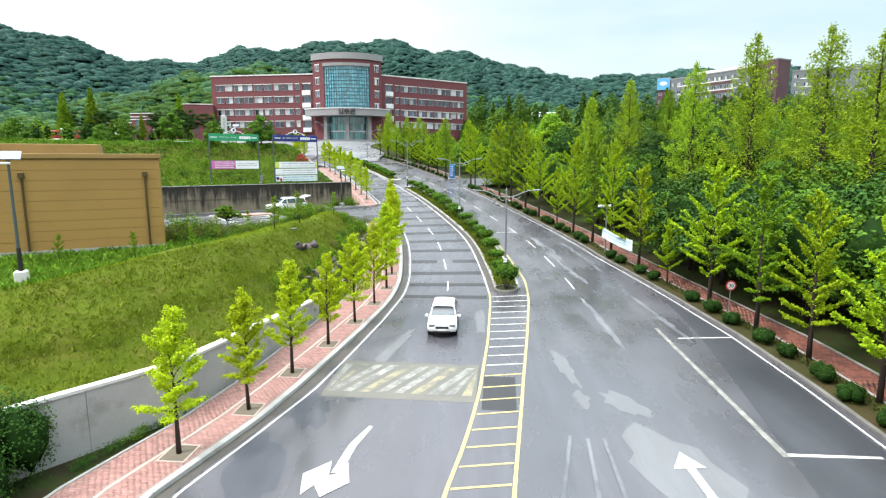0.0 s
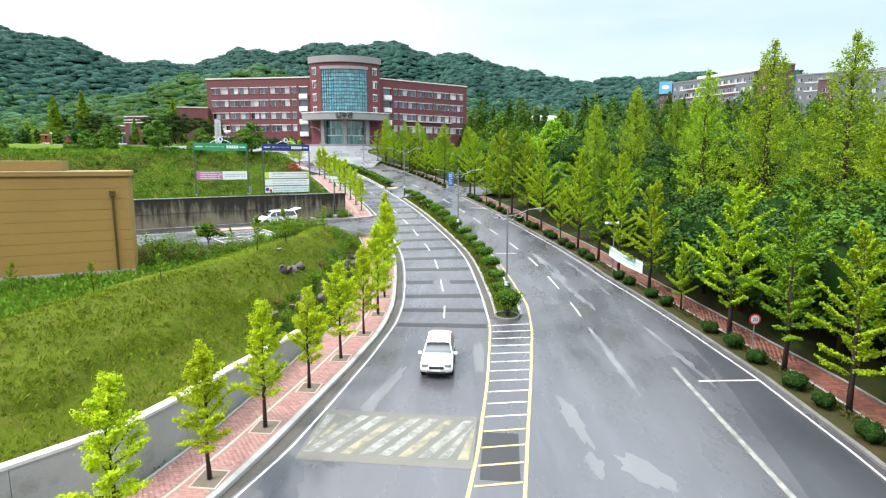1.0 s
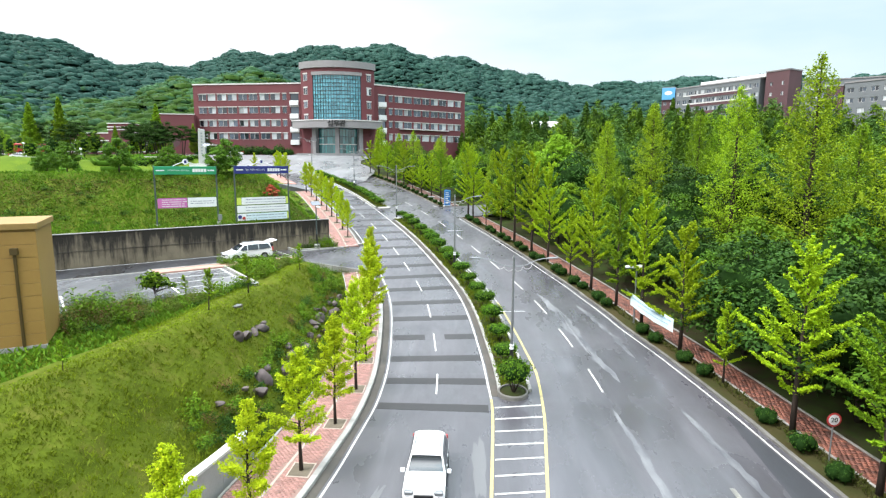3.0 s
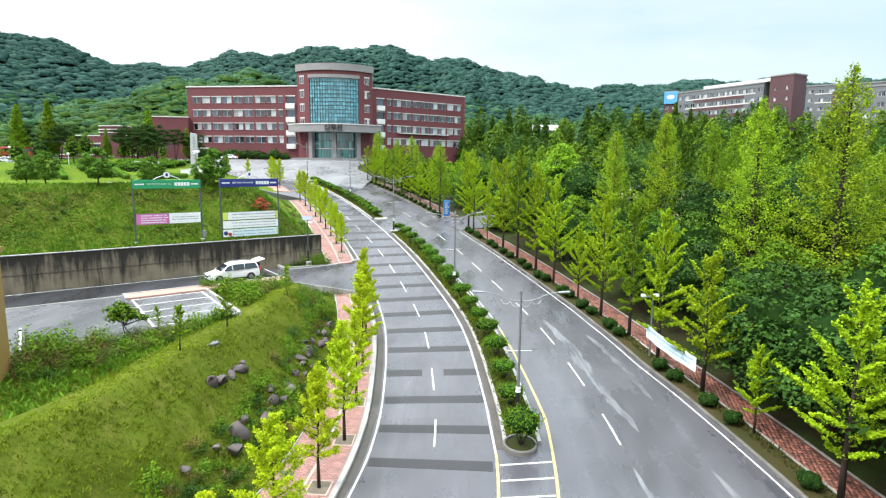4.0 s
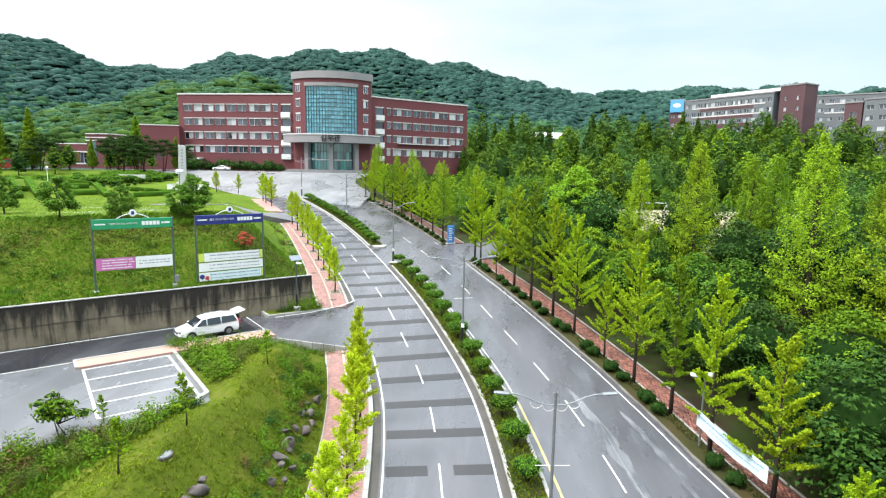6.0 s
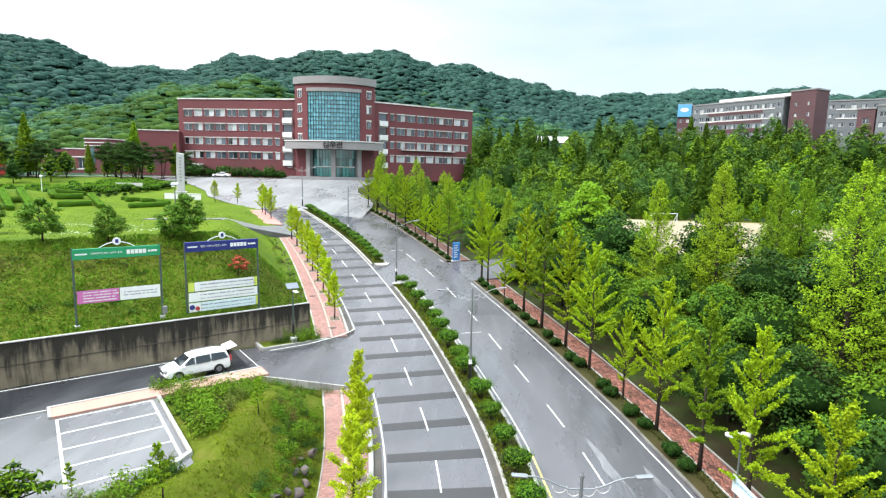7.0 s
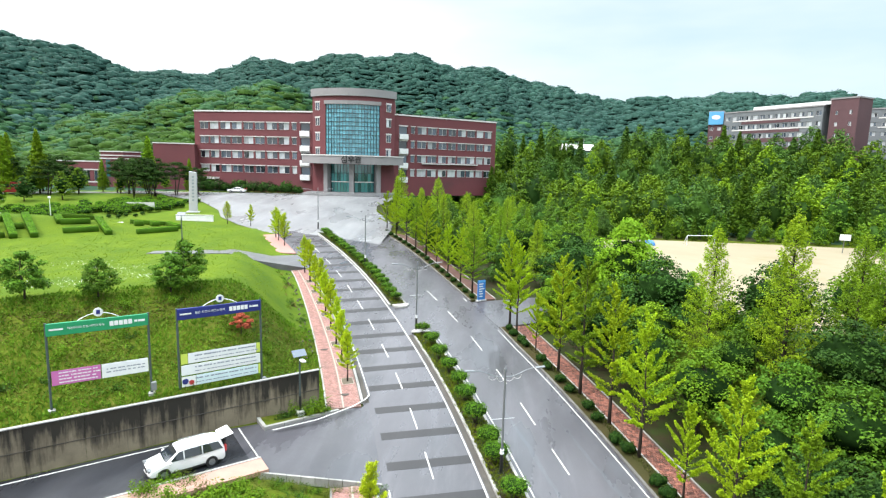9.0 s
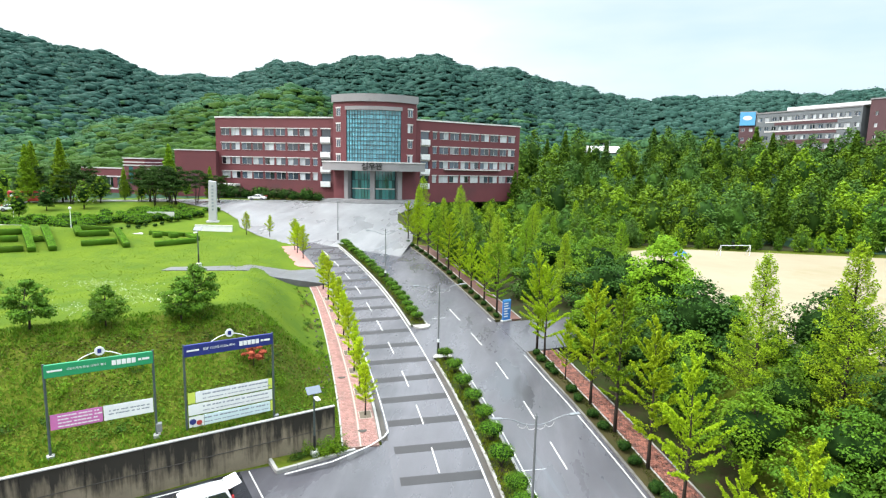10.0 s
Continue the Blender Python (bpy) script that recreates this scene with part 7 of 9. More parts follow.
for corners, count, kinds, lo_, hi_ in ((((-20.0, 53.2), (-20.2, 55.8), (-14.6, 56.6), (-13.7, 47.2)), 120, (1, 4, 4, 0, 3, 2, 4), 0.4, 0.85), (((-13.6, 56.6), (-11.9, 58.0), (-9.6, 50.2), (-10.8, 49.2)), 80, (0, 2, 2, 0, 4), 0.35, 0.75)):
    p0, p1, p2, p3 = (Vector(c) for c in corners)
    for _ in range(count):
        f, g = R.random(), R.random()
        p = p0.lerp(p1, g).lerp(p3.lerp(p2, g), f)
        places.append((R.choice(kinds), on_ground(p.x, p.y, R.uniform(0, 6), R.uniform(lo_, hi_), -0.08)))
for k in range(30):
    p = mouth_a.lerp(mouth_b, (k + R.random()) / 30)
    side = (mouth_b - mouth_a).cross(Vector((0, 0, 1))).normalized()
    p = p - side * R.uniform(0.45, 1.0)
    places.append((R.choice((0, 4, 2, 4)), on_ground(p.x, p.y, R.uniform(0, 6), R.uniform(0.4, 0.7), -0.02)))
for s, back_off, sc in [(4.2 + 0.34 * k, 0.45 + 0.05 * (k % 3) + 0.025 * max(0, 14 - k), (0.42, 0.5, 0.36)[k % 3]) for k in range(22)]:
    x, y, z = at(s, float(walk_edge(s)) - back_off - 0.15)
    places.append(((2, 2, 0)[int(s * 10) % 3], Matrix.Translation((x, y, z - 0.02)) @ Matrix.Rotation(R.uniform(0, 6), 4, "Z") @ Matrix.Scale(sc, 4)))
for k in range(10):
    u = 16.4 + 0.38 * k
    p = by_wall(u, -0.75 + R.uniform(-.35, .35))
    places.append((R.choice((2, 1)), Matrix.Translation((p.x, p.y, 2.0)) @ Matrix.Rotation(R.uniform(0, 6), 4, "Z") @ Matrix.Scale(R.uniform(0.6, 0.95), 4)))
for _ in range(46):
    s = R.uniform(68, 97)
    x, y, z = at(s, float(walk_edge(s)) - R.uniform(0.6, 2.2))
    places.append((R.choice((2, 2, 0, 3)), on_ground(x, y, R.uniform(0, 6), R.uniform(0.35, 0.7), -0.05)))
plant(weed_models, places)

# the tall dark bushes at the near end of the lower wall
bush_models = []
for sd in (87, 88):
    ob = thing("tall_bush", pose(0, 0, -300), "tall dense dark green bush before the lower wall", "bush", "lower bushes")
    new("foliage", shrub_mesh(2.0, 2.5, 0.085, BROAD_DARK, 3600, 9, sd, 0.0, 0.7)).parent = ob
    bush_models.append(ob)
plant(bush_models, [(k, on_road(s, d, 0.0, 1.3 * k, sc)) for k, (s, d, sc) in enumerate(((3.4, -14.5, 1.25), (2.2, -15.2, 1.5), (4.0, -15.3, 1.1), (1.4, -14.1, 1.2)))])

# saplings and the small red maple
sapling = tree_thing("sapling", *ginkgo(2.6, 0.5, 95, 0.1, GINKGO_DEEP, 0.3, 1.2), "thin young tree on the slope crest", "tree", "saplings")
plant([sapling], [(0, on_ground(x, y, R.uniform(0, 6), sc)) for x, y, sc in ((-12.9, 41.6, 0.95), (-13.5, 37.3, 0.9), (-16.6, 24.6, 0.55), (-15.0, 27.6, 0.5), (-12.2, 50.5, 0.8), (-17.6, 42.6, 0.55), (-22.3, 26.5, 0.6))])
maple = tree_thing("maple", *broad(2.4, 0.95, 96, 0.14, MAPLE, 1600, 18, 0.4), "small bright red maple behind the blue board", "tree")
plant([maple], [(0, on_ground(-20.7, 68.5, 0, 0.8))])
bonsai = tree_thing("pine", *pine(2.0, 1.2, 97, BROAD), "small clipped pine beside the car park", "pine")
plant([bonsai], [(0, on_ground(-18.7, 41.0, 0.5, 1.0))])

# hedges of the lawn: clipped bars that form large letters, and low rows behind them
hedge_mesh = {}


def hedge(x, y, length, turn, wide=0.95, high=0.8):
    """A clipped hedge bar that follows the fall of the ground."""
    key = round(length, 1)
    if key not in hedge_mesh:
        n = int(length * 90)
        bm = bmesh.new()
        box(bm, -length / 2, length / 2, -wide / 2, wide / 2, 0, high, 0.08)
        core_v = np.array([v.co[:] for v in bm.verts])
        bm.verts.index_update()
        core_q = [[v.index for v in f.verts] for f in bm.faces]
        bm.free()
        p = np.stack([rng.uniform(-length / 2, length / 2, n), rng.uniform(-wide / 2, wide / 2, n), np.full(n, high + 0.02)], 1)
        v = leaf_quads(p, np.array([0, 0, 1.5]), 0.15, 0.5)
        tris = [(f[0], f[i], f[i + 1]) for f in core_q for i in range(1, len(f) - 1)]
        # bright leaves on top, darker core sides: light from above put into colour
        hedge_mesh[key] = fast_mesh("hedge", np.concatenate([core_v, v]), np.arange(len(v)).reshape(-1, 4) + len(core_v), HEDGE, tris, HEDGE_SHADE)
    ob = new("hedge", hedge_mesh[key])
    dx, dy = math.cos(turn) * length / 2, math.sin(turn) * length / 2
    fall = math.atan2(height(x + dx, y + dy) - height(x - dx, y - dy), length)
    mid = (height(x + dx, y + dy) + height(x - dx, y - dy)) / 2
    ob.matrix_basis = Matrix.Translation((x, y, mid - 0.1)) @ Matrix.Rotation(turn, 4, "Z") @ Matrix.Rotation(-fall, 4, "Y")
    return tagged(ob, "clipped green hedge bar on the lawn", "hedge", "lawn hedges")


HU = Vector((0.72, 0.69))
for x, y, length, turn in ((-72.7, 101.5, 2.6, 0.72), (-68.7, 97.4, 2.6, 0.72), (-71.3, 99.8, 2.0, 0.72), (-69.4, 100.9, 8.6, -0.74), (-67.6, 102.4, 8.6, -0.74), (-68.6, 101.7, 1.2, 0.72),
                           (-65.4, 108.9, 4.5, 0.72), (-64.1, 107.0, 3.9, 0.72), (-61.6, 104.8, 4.5, 0.76), (-66.3, 106.4, 2.3, -0.72), (-60.3, 107.8, 8.6, -0.78),
                           (-57.8, 115.2, 5.2, 0.75), (-57.1, 111.7, 1.3, 0.83), (-55.4, 113.3, 1.3, 0.83), (-52.4, 109.2, 5.9, 0.83), (-53.3, 115.1, 6.1, -0.8)):
    hedge(x, y, length, turn)
balls = []
for k in range(20):
    p = Vector((-82, 105.5)) + HU * (1.35 * k) + Vector((-0.69, 0.72)) * (0.9 if k % 2 else 0)
    balls.append((k % 2, on_ground(p.x, p.y, 0, R.uniform(0.75, 0.95))))
for k in range(34):
    p = Vector((-74.5, 162.8)) + Vector((0.82 * k, -0.07 * k))
    balls.append(((1, 1, 0, 3)[k % 4], on_ground(p.x + R.uniform(-.5, .5), p.y + R.uniform(-1.2, 0.8), 0, R.uniform(2.6, 4.6) * (0.7 if k % 3 == 0 else 1.0))))
for k in range(130):
    f = R.random()
    x, y = -75 + 12 * f + R.uniform(-5.5, 3.0), 120.5 + 11 * f + R.uniform(-3.5, 6.5)
    balls.append((2, on_ground(x, y, R.uniform(0, 6), R.uniform(1.3, 2.1))))
for k in range(115):
    f = R.random()
    x, y = -92 + 18 * f + R.uniform(-2.5, 1.5), 112 + 9 * f + R.uniform(-3.2, 6.2)
    balls.append((2, on_ground(x, y, R.uniform(0, 6), R.uniform(1.2, 1.9))))
ball_models = []
for sd, mat in ((98, BOX), (99, BROAD_DARK), (100, HEDGE), (101, PLUM_LEAF)):
    ob = thing("round_shrub", pose(0, 0, -300), "round green shrub near the forecourt" if mat is HEDGE else "dark reddish shrub at the foot of the hall" if mat is PLUM_LEAF else "round dark green shrub near the forecourt", "shrub", "forecourt shrubs")
    o = new("foliage", shrub_mesh(1.1, 0.8, 0.13, mat, 320, 5, sd))
    o.parent = ob
    ball_models.append(ob)
plant(ball_models, balls)

# rocks set into the slope
def rock_mesh(seed):
    r = np.random.default_rng(seed)
    v = ICO_V * r.uniform(0.8, 1.1, (len(ICO_V), 1))
    for _ in range(16):
        n = unit(r.normal(size=3))
        h = v @ n
        v = v - np.outer(np.clip(h - r.uniform(0.32, 0.5), 0, 1), n)
    return fast_mesh("rock", v * (1.0, 0.8, 0.75), np.zeros((0, 4)), ROCK, ICO_F)


rocks = [rock_mesh(k) for k in range(5)]
for k in range(34):
    s = 70 + 0.78 * k + R.uniform(-0.2, 0.2)
    x, y, z = at(s, float(walk_edge(s)) - R.uniform(0.45, 1.3))
    sc = R.uniform(0.16, 0.34)
    ob = new("rock", rocks[k % 5])
    ob.matrix_basis = Matrix.Translation((x, y, height(x, y) + 0.05)) @ Euler((k * 0.5, k * 0.3, k * 1.7)).to_matrix().to_4x4() @ Matrix.Diagonal((sc * 1.2, sc, sc * 0.9, 1))
    tagged(ob, "small grey stone edging the upper footway", "rock", "footway edging stones")
for k, (x, y, sc) in enumerate(((-11.4, 36.2, 0.6), (-11.2, 36.9, 0.72), (-11.1, 37.8, 0.55), (-11.0, 38.6, 0.62), (-11.1, 39.3, 0.35), (-9.5, 34.6, 0.95), (-9.2, 33.6, 0.8), (-10.2, 31.0, 0.4), (-9.2, 46.4, 0.5), (-9.0, 43.3, 0.45), (-9.0, 41.8, 0.4), (-8.8, 38.9, 0.5),
                                (-9.1, 44.6, 0.4), (-9.3, 48.0, 0.42), (-9.6, 35.6, 0.5), (-8.9, 40.3, 0.4), (-9.8, 33.0, 0.42), (-9.4, 49.2, 0.35), (-9.0, 37.4, 0.36), (-8.6, 42.5, 0.3), (-9.13, 44.9, 0.8), (-8.8, 46.8, 0.7), (-9.2, 43.6, 0.6), (-9.5, 39.0, 0.55), (-8.8, 40.2, 0.65), (-9.1, 38.2, 0.6), (-8.9, 36.5, 0.7),
                                (-8.2, 36.3, 0.5), (-8.5, 43.5, 0.55), (-9.0, 48.6, 0.6), (-9.0, 50.2, 0.55), (-8.7, 47.8, 0.45), (-9.6, 45.6, 0.5))):
    ob = new("rock", rocks[k % 5])
    s, d, _ = station(np.array([x]), np.array([y]))
    ob.matrix_basis = Matrix.Translation((x, y, float(slope_z(s, walk_edge(s) - d)[0]) + 0.12)) @ Euler((0.5 * math.sin(k * 2.4), 0.5 * math.cos(k * 1.9), k * 1.3)).to_matrix().to_4x4() @ Matrix.Diagonal((sc * (1.2 + 0.2 * math.sin(k * 2.1)), sc * 1.1, sc * (1.2 + 0.2 * math.cos(k * 1.7)), 1))
    tagged(ob, "brown-grey boulder set into the grass slope", "rock", "slope boulders")

# ---------------------------------------------------------------- forest on the hills, grass on the slopes
def forest(name, spots, sizes, material, label, leaves=8, leaf=0.5):
    """A closed canopy of low domed crowns that run into one another, with leaf sprays laid over them."""
    x, y = np.array(spots).T
    r, n = np.array(sizes), len(sizes)
    dome = rng.uniform(0.26, 0.52, (n, 1, 1)) * np.array([0.0, 0.0, 1.0]) + np.array([1.0, 1.0, 0.0])
    mid = np.stack([x, y, hill_or_ground(spots) + r * rng.uniform(0.1, 0.4, n)], 1)[:, None, :]
    lump = ICO1_V[None] * r[:, None, None] * rng.uniform(0.8, 1.06, (n, len(ICO1_V), 1)) * dome + mid
    tris = (ICO1_F[None] + (np.arange(n) * len(ICO1_V))[:, None, None])
    tris = tris[:, (ICO1_V[ICO1_F][:, :, 2].mean(1) > -0.3)].reshape(-1, 3)
    out = unit(rng.normal(size=(n, leaves, 3)) + (0, -0.3, 0.8))
    out[..., 2] = np.abs(out[..., 2])
    p = out * r[:, None, None] * rng.uniform(0.88, 1.04, (n, leaves, 1)) * dome + mid
    v = leaf_quads(p.reshape(-1, 3), (out + (0, 0, 0.6)).reshape(-1, 3), np.repeat(r * leaf, leaves), 0.25, 0.85)
    me = fast_mesh(name, np.concatenate([lump.reshape(-1, 3), v]), np.arange(len(v)).reshape(-1, 4) + n * len(ICO1_V), material, tris)
    me.polygons.foreach_set("use_smooth", np.ones(len(me.polygons), bool))
    return tagged(new(name, me), label, "forest", kind="stuff")


def hill_or_ground(spots):
    return ground_z(np.array(spots)[:, 0], np.array(spots)[:, 1])


belts = {"near": ([], []), "mid": ([], []), "far": ([], [])}
BLOCKS = ((-40, 182, 46), (-100, 176, 24), (106, 280, 13), (112, 270, 12), (118, 262, 11), (124, 254, 10), (131, 246, 9), (156, 262, 18), (139, 228, 9), (148, 216, 12), (39, 297, 10), (37.5, 284, 9), (36, 272, 8))
reach_ = np.arange(150, 560, 8.0)
AZ = np.radians(np.arange(-60, 61, 1.0))
rise_ = np.array([(hill_z(-2 + reach_ * math.sin(a), 30 + reach_ * math.cos(a)) - 22) / reach_ for a in AZ])
CREST = reach_[np.argmax(rise_, 1)]
rad = 150.0
while rad < 540:
    gap = 2.5 + (rad - 150) * 0.0042
    steps = int(radians(112) * rad / gap)
    for k in range(steps):
        az = radians(-58) + radians(112) * (k + R.random()) / steps
        rr = rad + R.uniform(-gap, gap) * 0.5
        x, y = -2 + rr * math.sin(az), 30 + rr * math.cos(az)
        if rr > np.interp(az, AZ, CREST) + 10 or any((x - a) ** 2 + (y - b) ** 2 < c * c for a, b, c in BLOCKS) or (y < 190 and -118 < x < 124) or (-22 < x < 100 and y < 252):
            continue
        size = gap * R.choice((0.8, 1.0, 1.15, 1.45)) * R.uniform(0.9, 1.1)
        # belts by distance; the mid and far leaf colours hold the haze
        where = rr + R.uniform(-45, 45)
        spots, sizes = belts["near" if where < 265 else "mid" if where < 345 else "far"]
        spots.append((x, y))
        sizes.append(size)
    rad += gap * 0.9
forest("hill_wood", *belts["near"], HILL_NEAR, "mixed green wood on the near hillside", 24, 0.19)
forest("middle_wood", *belts["mid"], HAZY_HILL_MID, "deep green wood between the near hillside and the ridge", 12, 0.22)
forest("ridge_forest", *belts["far"], HAZY_HILL, "dense dark green forest on the ridge", 5, 0.28)


def grass(name, spots, zs, blade, material, label, slim=0.14):
    n = len(spots)
    p = np.column_stack([spots, zs])
    tuft = np.sin(p[:, 0] * 7.1 + 1.7 * np.sin(p[:, 1] * 5.3)) * np.sin(p[:, 1] * 6.3 + 1.9 * np.sin(p[:, 0] * 4.7))
    hgt = blade * rng.uniform(0.5, 1.4, n) * (1 + 0.6 * tuft)
    lean = rng.normal(size=(n, 2)) * 0.55 * hgt[:, None]
    a = rng.uniform(0, 6.28, n)
    side = np.column_stack([np.cos(a), np.sin(a), np.zeros(n)]) * (hgt * slim)[:, None]
    tip = p + np.column_stack([lean, hgt])
    mid = p * 0.45 + tip * 0.55 + (0, 0, 0.015)
    v = np.stack([p, mid + side, tip, mid - side], 1).reshape(-1, 3)
    me = fast_mesh(name, v, np.arange(n * 4).reshape(-1, 4), material)
    return tagged(new(name, me), label, "grass", kind="stuff")


# the mown slope, right up to its crest
n = 190000
gs, ge = rng.uniform(-14, 50, n), 0.15 + 11.5 * rng.random(n)
gp = at(gs, walk_edge(gs) - ge - bend(gs) - np.where(gs < 20, 0.66, 0.66 * np.clip((24 - gs) / 4, 0, 1)))
w_ = gp[:, :2] - WALL_A
reach = np.interp(gs, [-10, 9, 20, 33, 42, 52], [9.5, 7.5, 6.2, 5.8, 4.4, 3.2])
keep = (lot_mask(w_ @ WALL_U, w_ @ WALL_N) < 0.1) & (gs > -10) & (rng.random(n) < np.where(gs < 26, 0.72, 0.55))
edge_ = ge - reach + rng.normal(size=n) * 0.2
crest = (edge_ > -0.2) & (edge_ < 1.2)
grass("slope_grass", gp[keep & ~crest][:, :2], ground_z(gp[keep & ~crest][:, 0], gp[keep & ~crest][:, 1], False) - 0.02, 0.11, GRASS, "short rough grass of the slope", 0.2)
grass("crest_grass", gp[keep & crest][:, :2], ground_z(gp[keep & crest][:, 0], gp[keep & crest][:, 1], False) - 0.01, 0.07, CREST_BLADE, "short bright grass along the slope crest", 0.3)
n = 100000
gu, gn = rng.uniform(-34, 30, n), 0.4 + 13 * rng.random(n) ** 1.1
gp = WALL_A + gu[:, None] * WALL_U + gn[:, None] * WALL_N
ok = (walk_edge(station(gp[:, 0], gp[:, 1])[0]) - station(gp[:, 0], gp[:, 1])[1]) > 0.2
gp = gp[ok]
heap = np.sin(gp[:, 0] * 0.6 + 2 * np.sin(gp[:, 1] * 0.33)) * np.sin(gp[:, 1] * 0.5) + rng.normal(size=len(gp)) * 0.35
rank = (heap > -0.25) & (((gp - WALL_A) @ WALL_N) > 1.6) & (((gp - WALL_A) @ WALL_N) < 10.4)
up_ = ((gp - WALL_A) @ WALL_N) + 1.5 * np.sin(gp[:, 0] * 0.8) + rng.normal(size=len(gp)) * 1.1
dry_ = rank & (up_ > 6.2) & (rng.random(len(gp)) < 0.5)
for nm, ok, mat, lb in (("bank_weeds", rank & ~dry_ & (heap < 0.5), WEED, "broad-leaved green weeds on the bank"), ("bank_brush", rank & ~dry_ & (heap >= 0.5), BROAD_MID, "darker low brush on the bank"), ("withered_weeds", dry_, DRY_WEED, "brownish withered weeds near the top of the bank")):
    weeds(nm, gp[ok], ground_z(gp[ok][:, 0], gp[ok][:, 1], False) - 0.02, 0.36, 0.15, mat, lb)
grass("bank_grass", gp[~rank], ground_z(gp[~rank][:, 0], gp[~rank][:, 1], False) - 0.03, 0.2, WEED, "rough grass of the bank", 0.16)
n = 46000
gp = np.column_stack([rng.uniform(-27, -13.5, n), rng.uniform(16, 45, n)])
s_, d_, _ = station(gp[:, 0], gp[:, 1])
gp = gp[(walk_edge(s_) - d_ > 8.0 + bend(s_)) & ((gp - WALL_A) @ WALL_N < -17.0)]
grass("terrace_weeds", gp, ground_z(gp[:, 0], gp[:, 1], False) - 0.03, 0.2, WEED, "bright weeds of the terrace", 0.16)
n = 36000
gp = np.column_stack([rng.uniform(-74, -10, n), rng.uniform(62, 120, n)])
w_ = (gp - WALL_A) @ WALL_N
s_, d_, _ = station(gp[:, 0], gp[:, 1])
gp = gp[(w_ > 10) & (walk_edge(s_) - d_ > 1.0)]
grass("lawn_grass", gp, ground_z(gp[:, 0], gp[:, 1], False) - 0.03, 0.07, LAWN_GRASS, "uneven bright grass of the upper lawn", 0.6)
n = 700
gp = np.array([(-43.0, 81.0), (-33.1, 75.2), (-37.6, 70.5), (-38.0, 78.5)])[rng.integers(0, 4, n)] + rng.normal(size=(n, 2)) * (2.0, 1.3)
v = leaf_quads(np.column_stack([gp, ground_z(gp[:, 0], gp[:, 1], False) + 0.12]), np.array([0, 0, 2.0]), 0.075, 0.4, 0.9)
tagged(new("lawn_flowers", fast_mesh("lawn_flowers", v, np.arange(len(v)).reshape(-1, 4), BANNER)), "patches of tiny white flowers in the lawn", "flowers", kind="stuff")
n = 9000
gs = rng.uniform(-5, 74, n)
gp = at(gs, right_line(gs) + rng.uniform(0.65, 1.0, n) * (verge_wide(gs) - 0.1), 0.1)
grass("verge_grass", gp[:, :2], gp[:, 2], 0.13, DRY_GRASS, "dry thin grass of the verge", 0.2)
n = 9000
gs = np.concatenate([rng.uniform(29.9, 75, n), rng.uniform(83.5, 118, n // 2)])
gp = at(gs, rng.uniform(0.75, 2.4, len(gs)), 0.12)
grass("median_grass", gp[:, :2], gp[:, 2], 0.16, GRASS, "thin grass of the median bed", 0.2)

# ---------------------------------------------------------------- lamps, signs, boards
def street_lamp():
    ob = thing("street_lamp", pose(0, 0, -300), "slim grey twin-arm street lamp with a black foot", "street lamp", "median street lamps")
    bm = bmesh.new()
    cylinder(bm, (0, 0, 0), (0, 0, 1.35), 0.125, 0.11, 14)
    cylinder(bm, (0, 0, 0), (0, 0, 0.05), 0.2, 0.2, 14)
    part("foot", bm, BLACK_METAL, ob, "black lower shaft")
    bm = bmesh.new()
    for z, r in ((1.36, 0.15), (1.5, 0.12), (1.58, 0.14)):
        cylinder(bm, (0, 0, z), (0, 0, z + 0.075), r, r * 0.9, 14)
    part("collar", bm, WHITE_METAL, ob, "pale ringed collar")
    bm = bmesh.new()
    cylinder(bm, (0, 0, 1.66), (0, 0, 7.0), 0.085, 0.06, 12)
    part("pole", bm, STEEL, ob)
    bm = bmesh.new()
    cylinder(bm, (0, 0, 7.0), (0, 0, 7.12), 0.09, 0.09, 10)
    cylinder(bm, (0, 0, 7.12), (0, 0, 7.32), 0.06, 0.0, 10)
    part("finial", bm, STEEL, ob)
    for side in (-1, 1):
        bm = bmesh.new()
        pts = [(side * x, 0, z) for x, z in ((0.05, 6.55), (0.45, 6.56), (0.85, 6.68), (1.3, 6.9), (1.7, 7.02), (2.1, 7.06))]
        pipe(bm, pts, 0.028, 8)
        part("arm", bm, STEEL, ob)
        bm = bmesh.new()
        for cx, cz, rr in ((0.28, 6.52, 0.26), (0.82, 6.66, 0.27)):
            pipe(bm, [(side * (cx - rr * math.cos(w)), 0, cz - rr * math.sin(w)) for w in np.linspace(0, math.pi, 9)], 0.014, 5)
        part("scroll", bm, LINTEL, ob, "curled white ornament")
        bm = bmesh.new()
        box(bm, -0.32, 0.32, -0.11, 0.11, -0.05, 0.05, 0.03)
        o = part("lamp_head", bm, STEEL, ob)
        o.matrix_local = pose(side * 2.35, 0, 7.07, 0, -4 * side, 0)
    bm = bmesh.new()
    cylinder(bm, (-0.75, 0, 3.75), (0.75, 0, 3.75), 0.016, sides=6)
    part("banner_bar", bm, WHITE_METAL, ob)
    return ob


lamp = street_lamp()
spots = [(32.2, 1.75), (53.0, 1.6), (76.0, 1.35), (97.6, 1.3), (121.2, 1.3)]
for k, (s, d) in enumerate(spots):
    m = on_road(s, d, 0.1 if k != 2 else 0.0, heading(s) - math.pi / 2)
    if k:
        copy_thing(lamp, m)
    else:
        lamp.matrix_basis = m


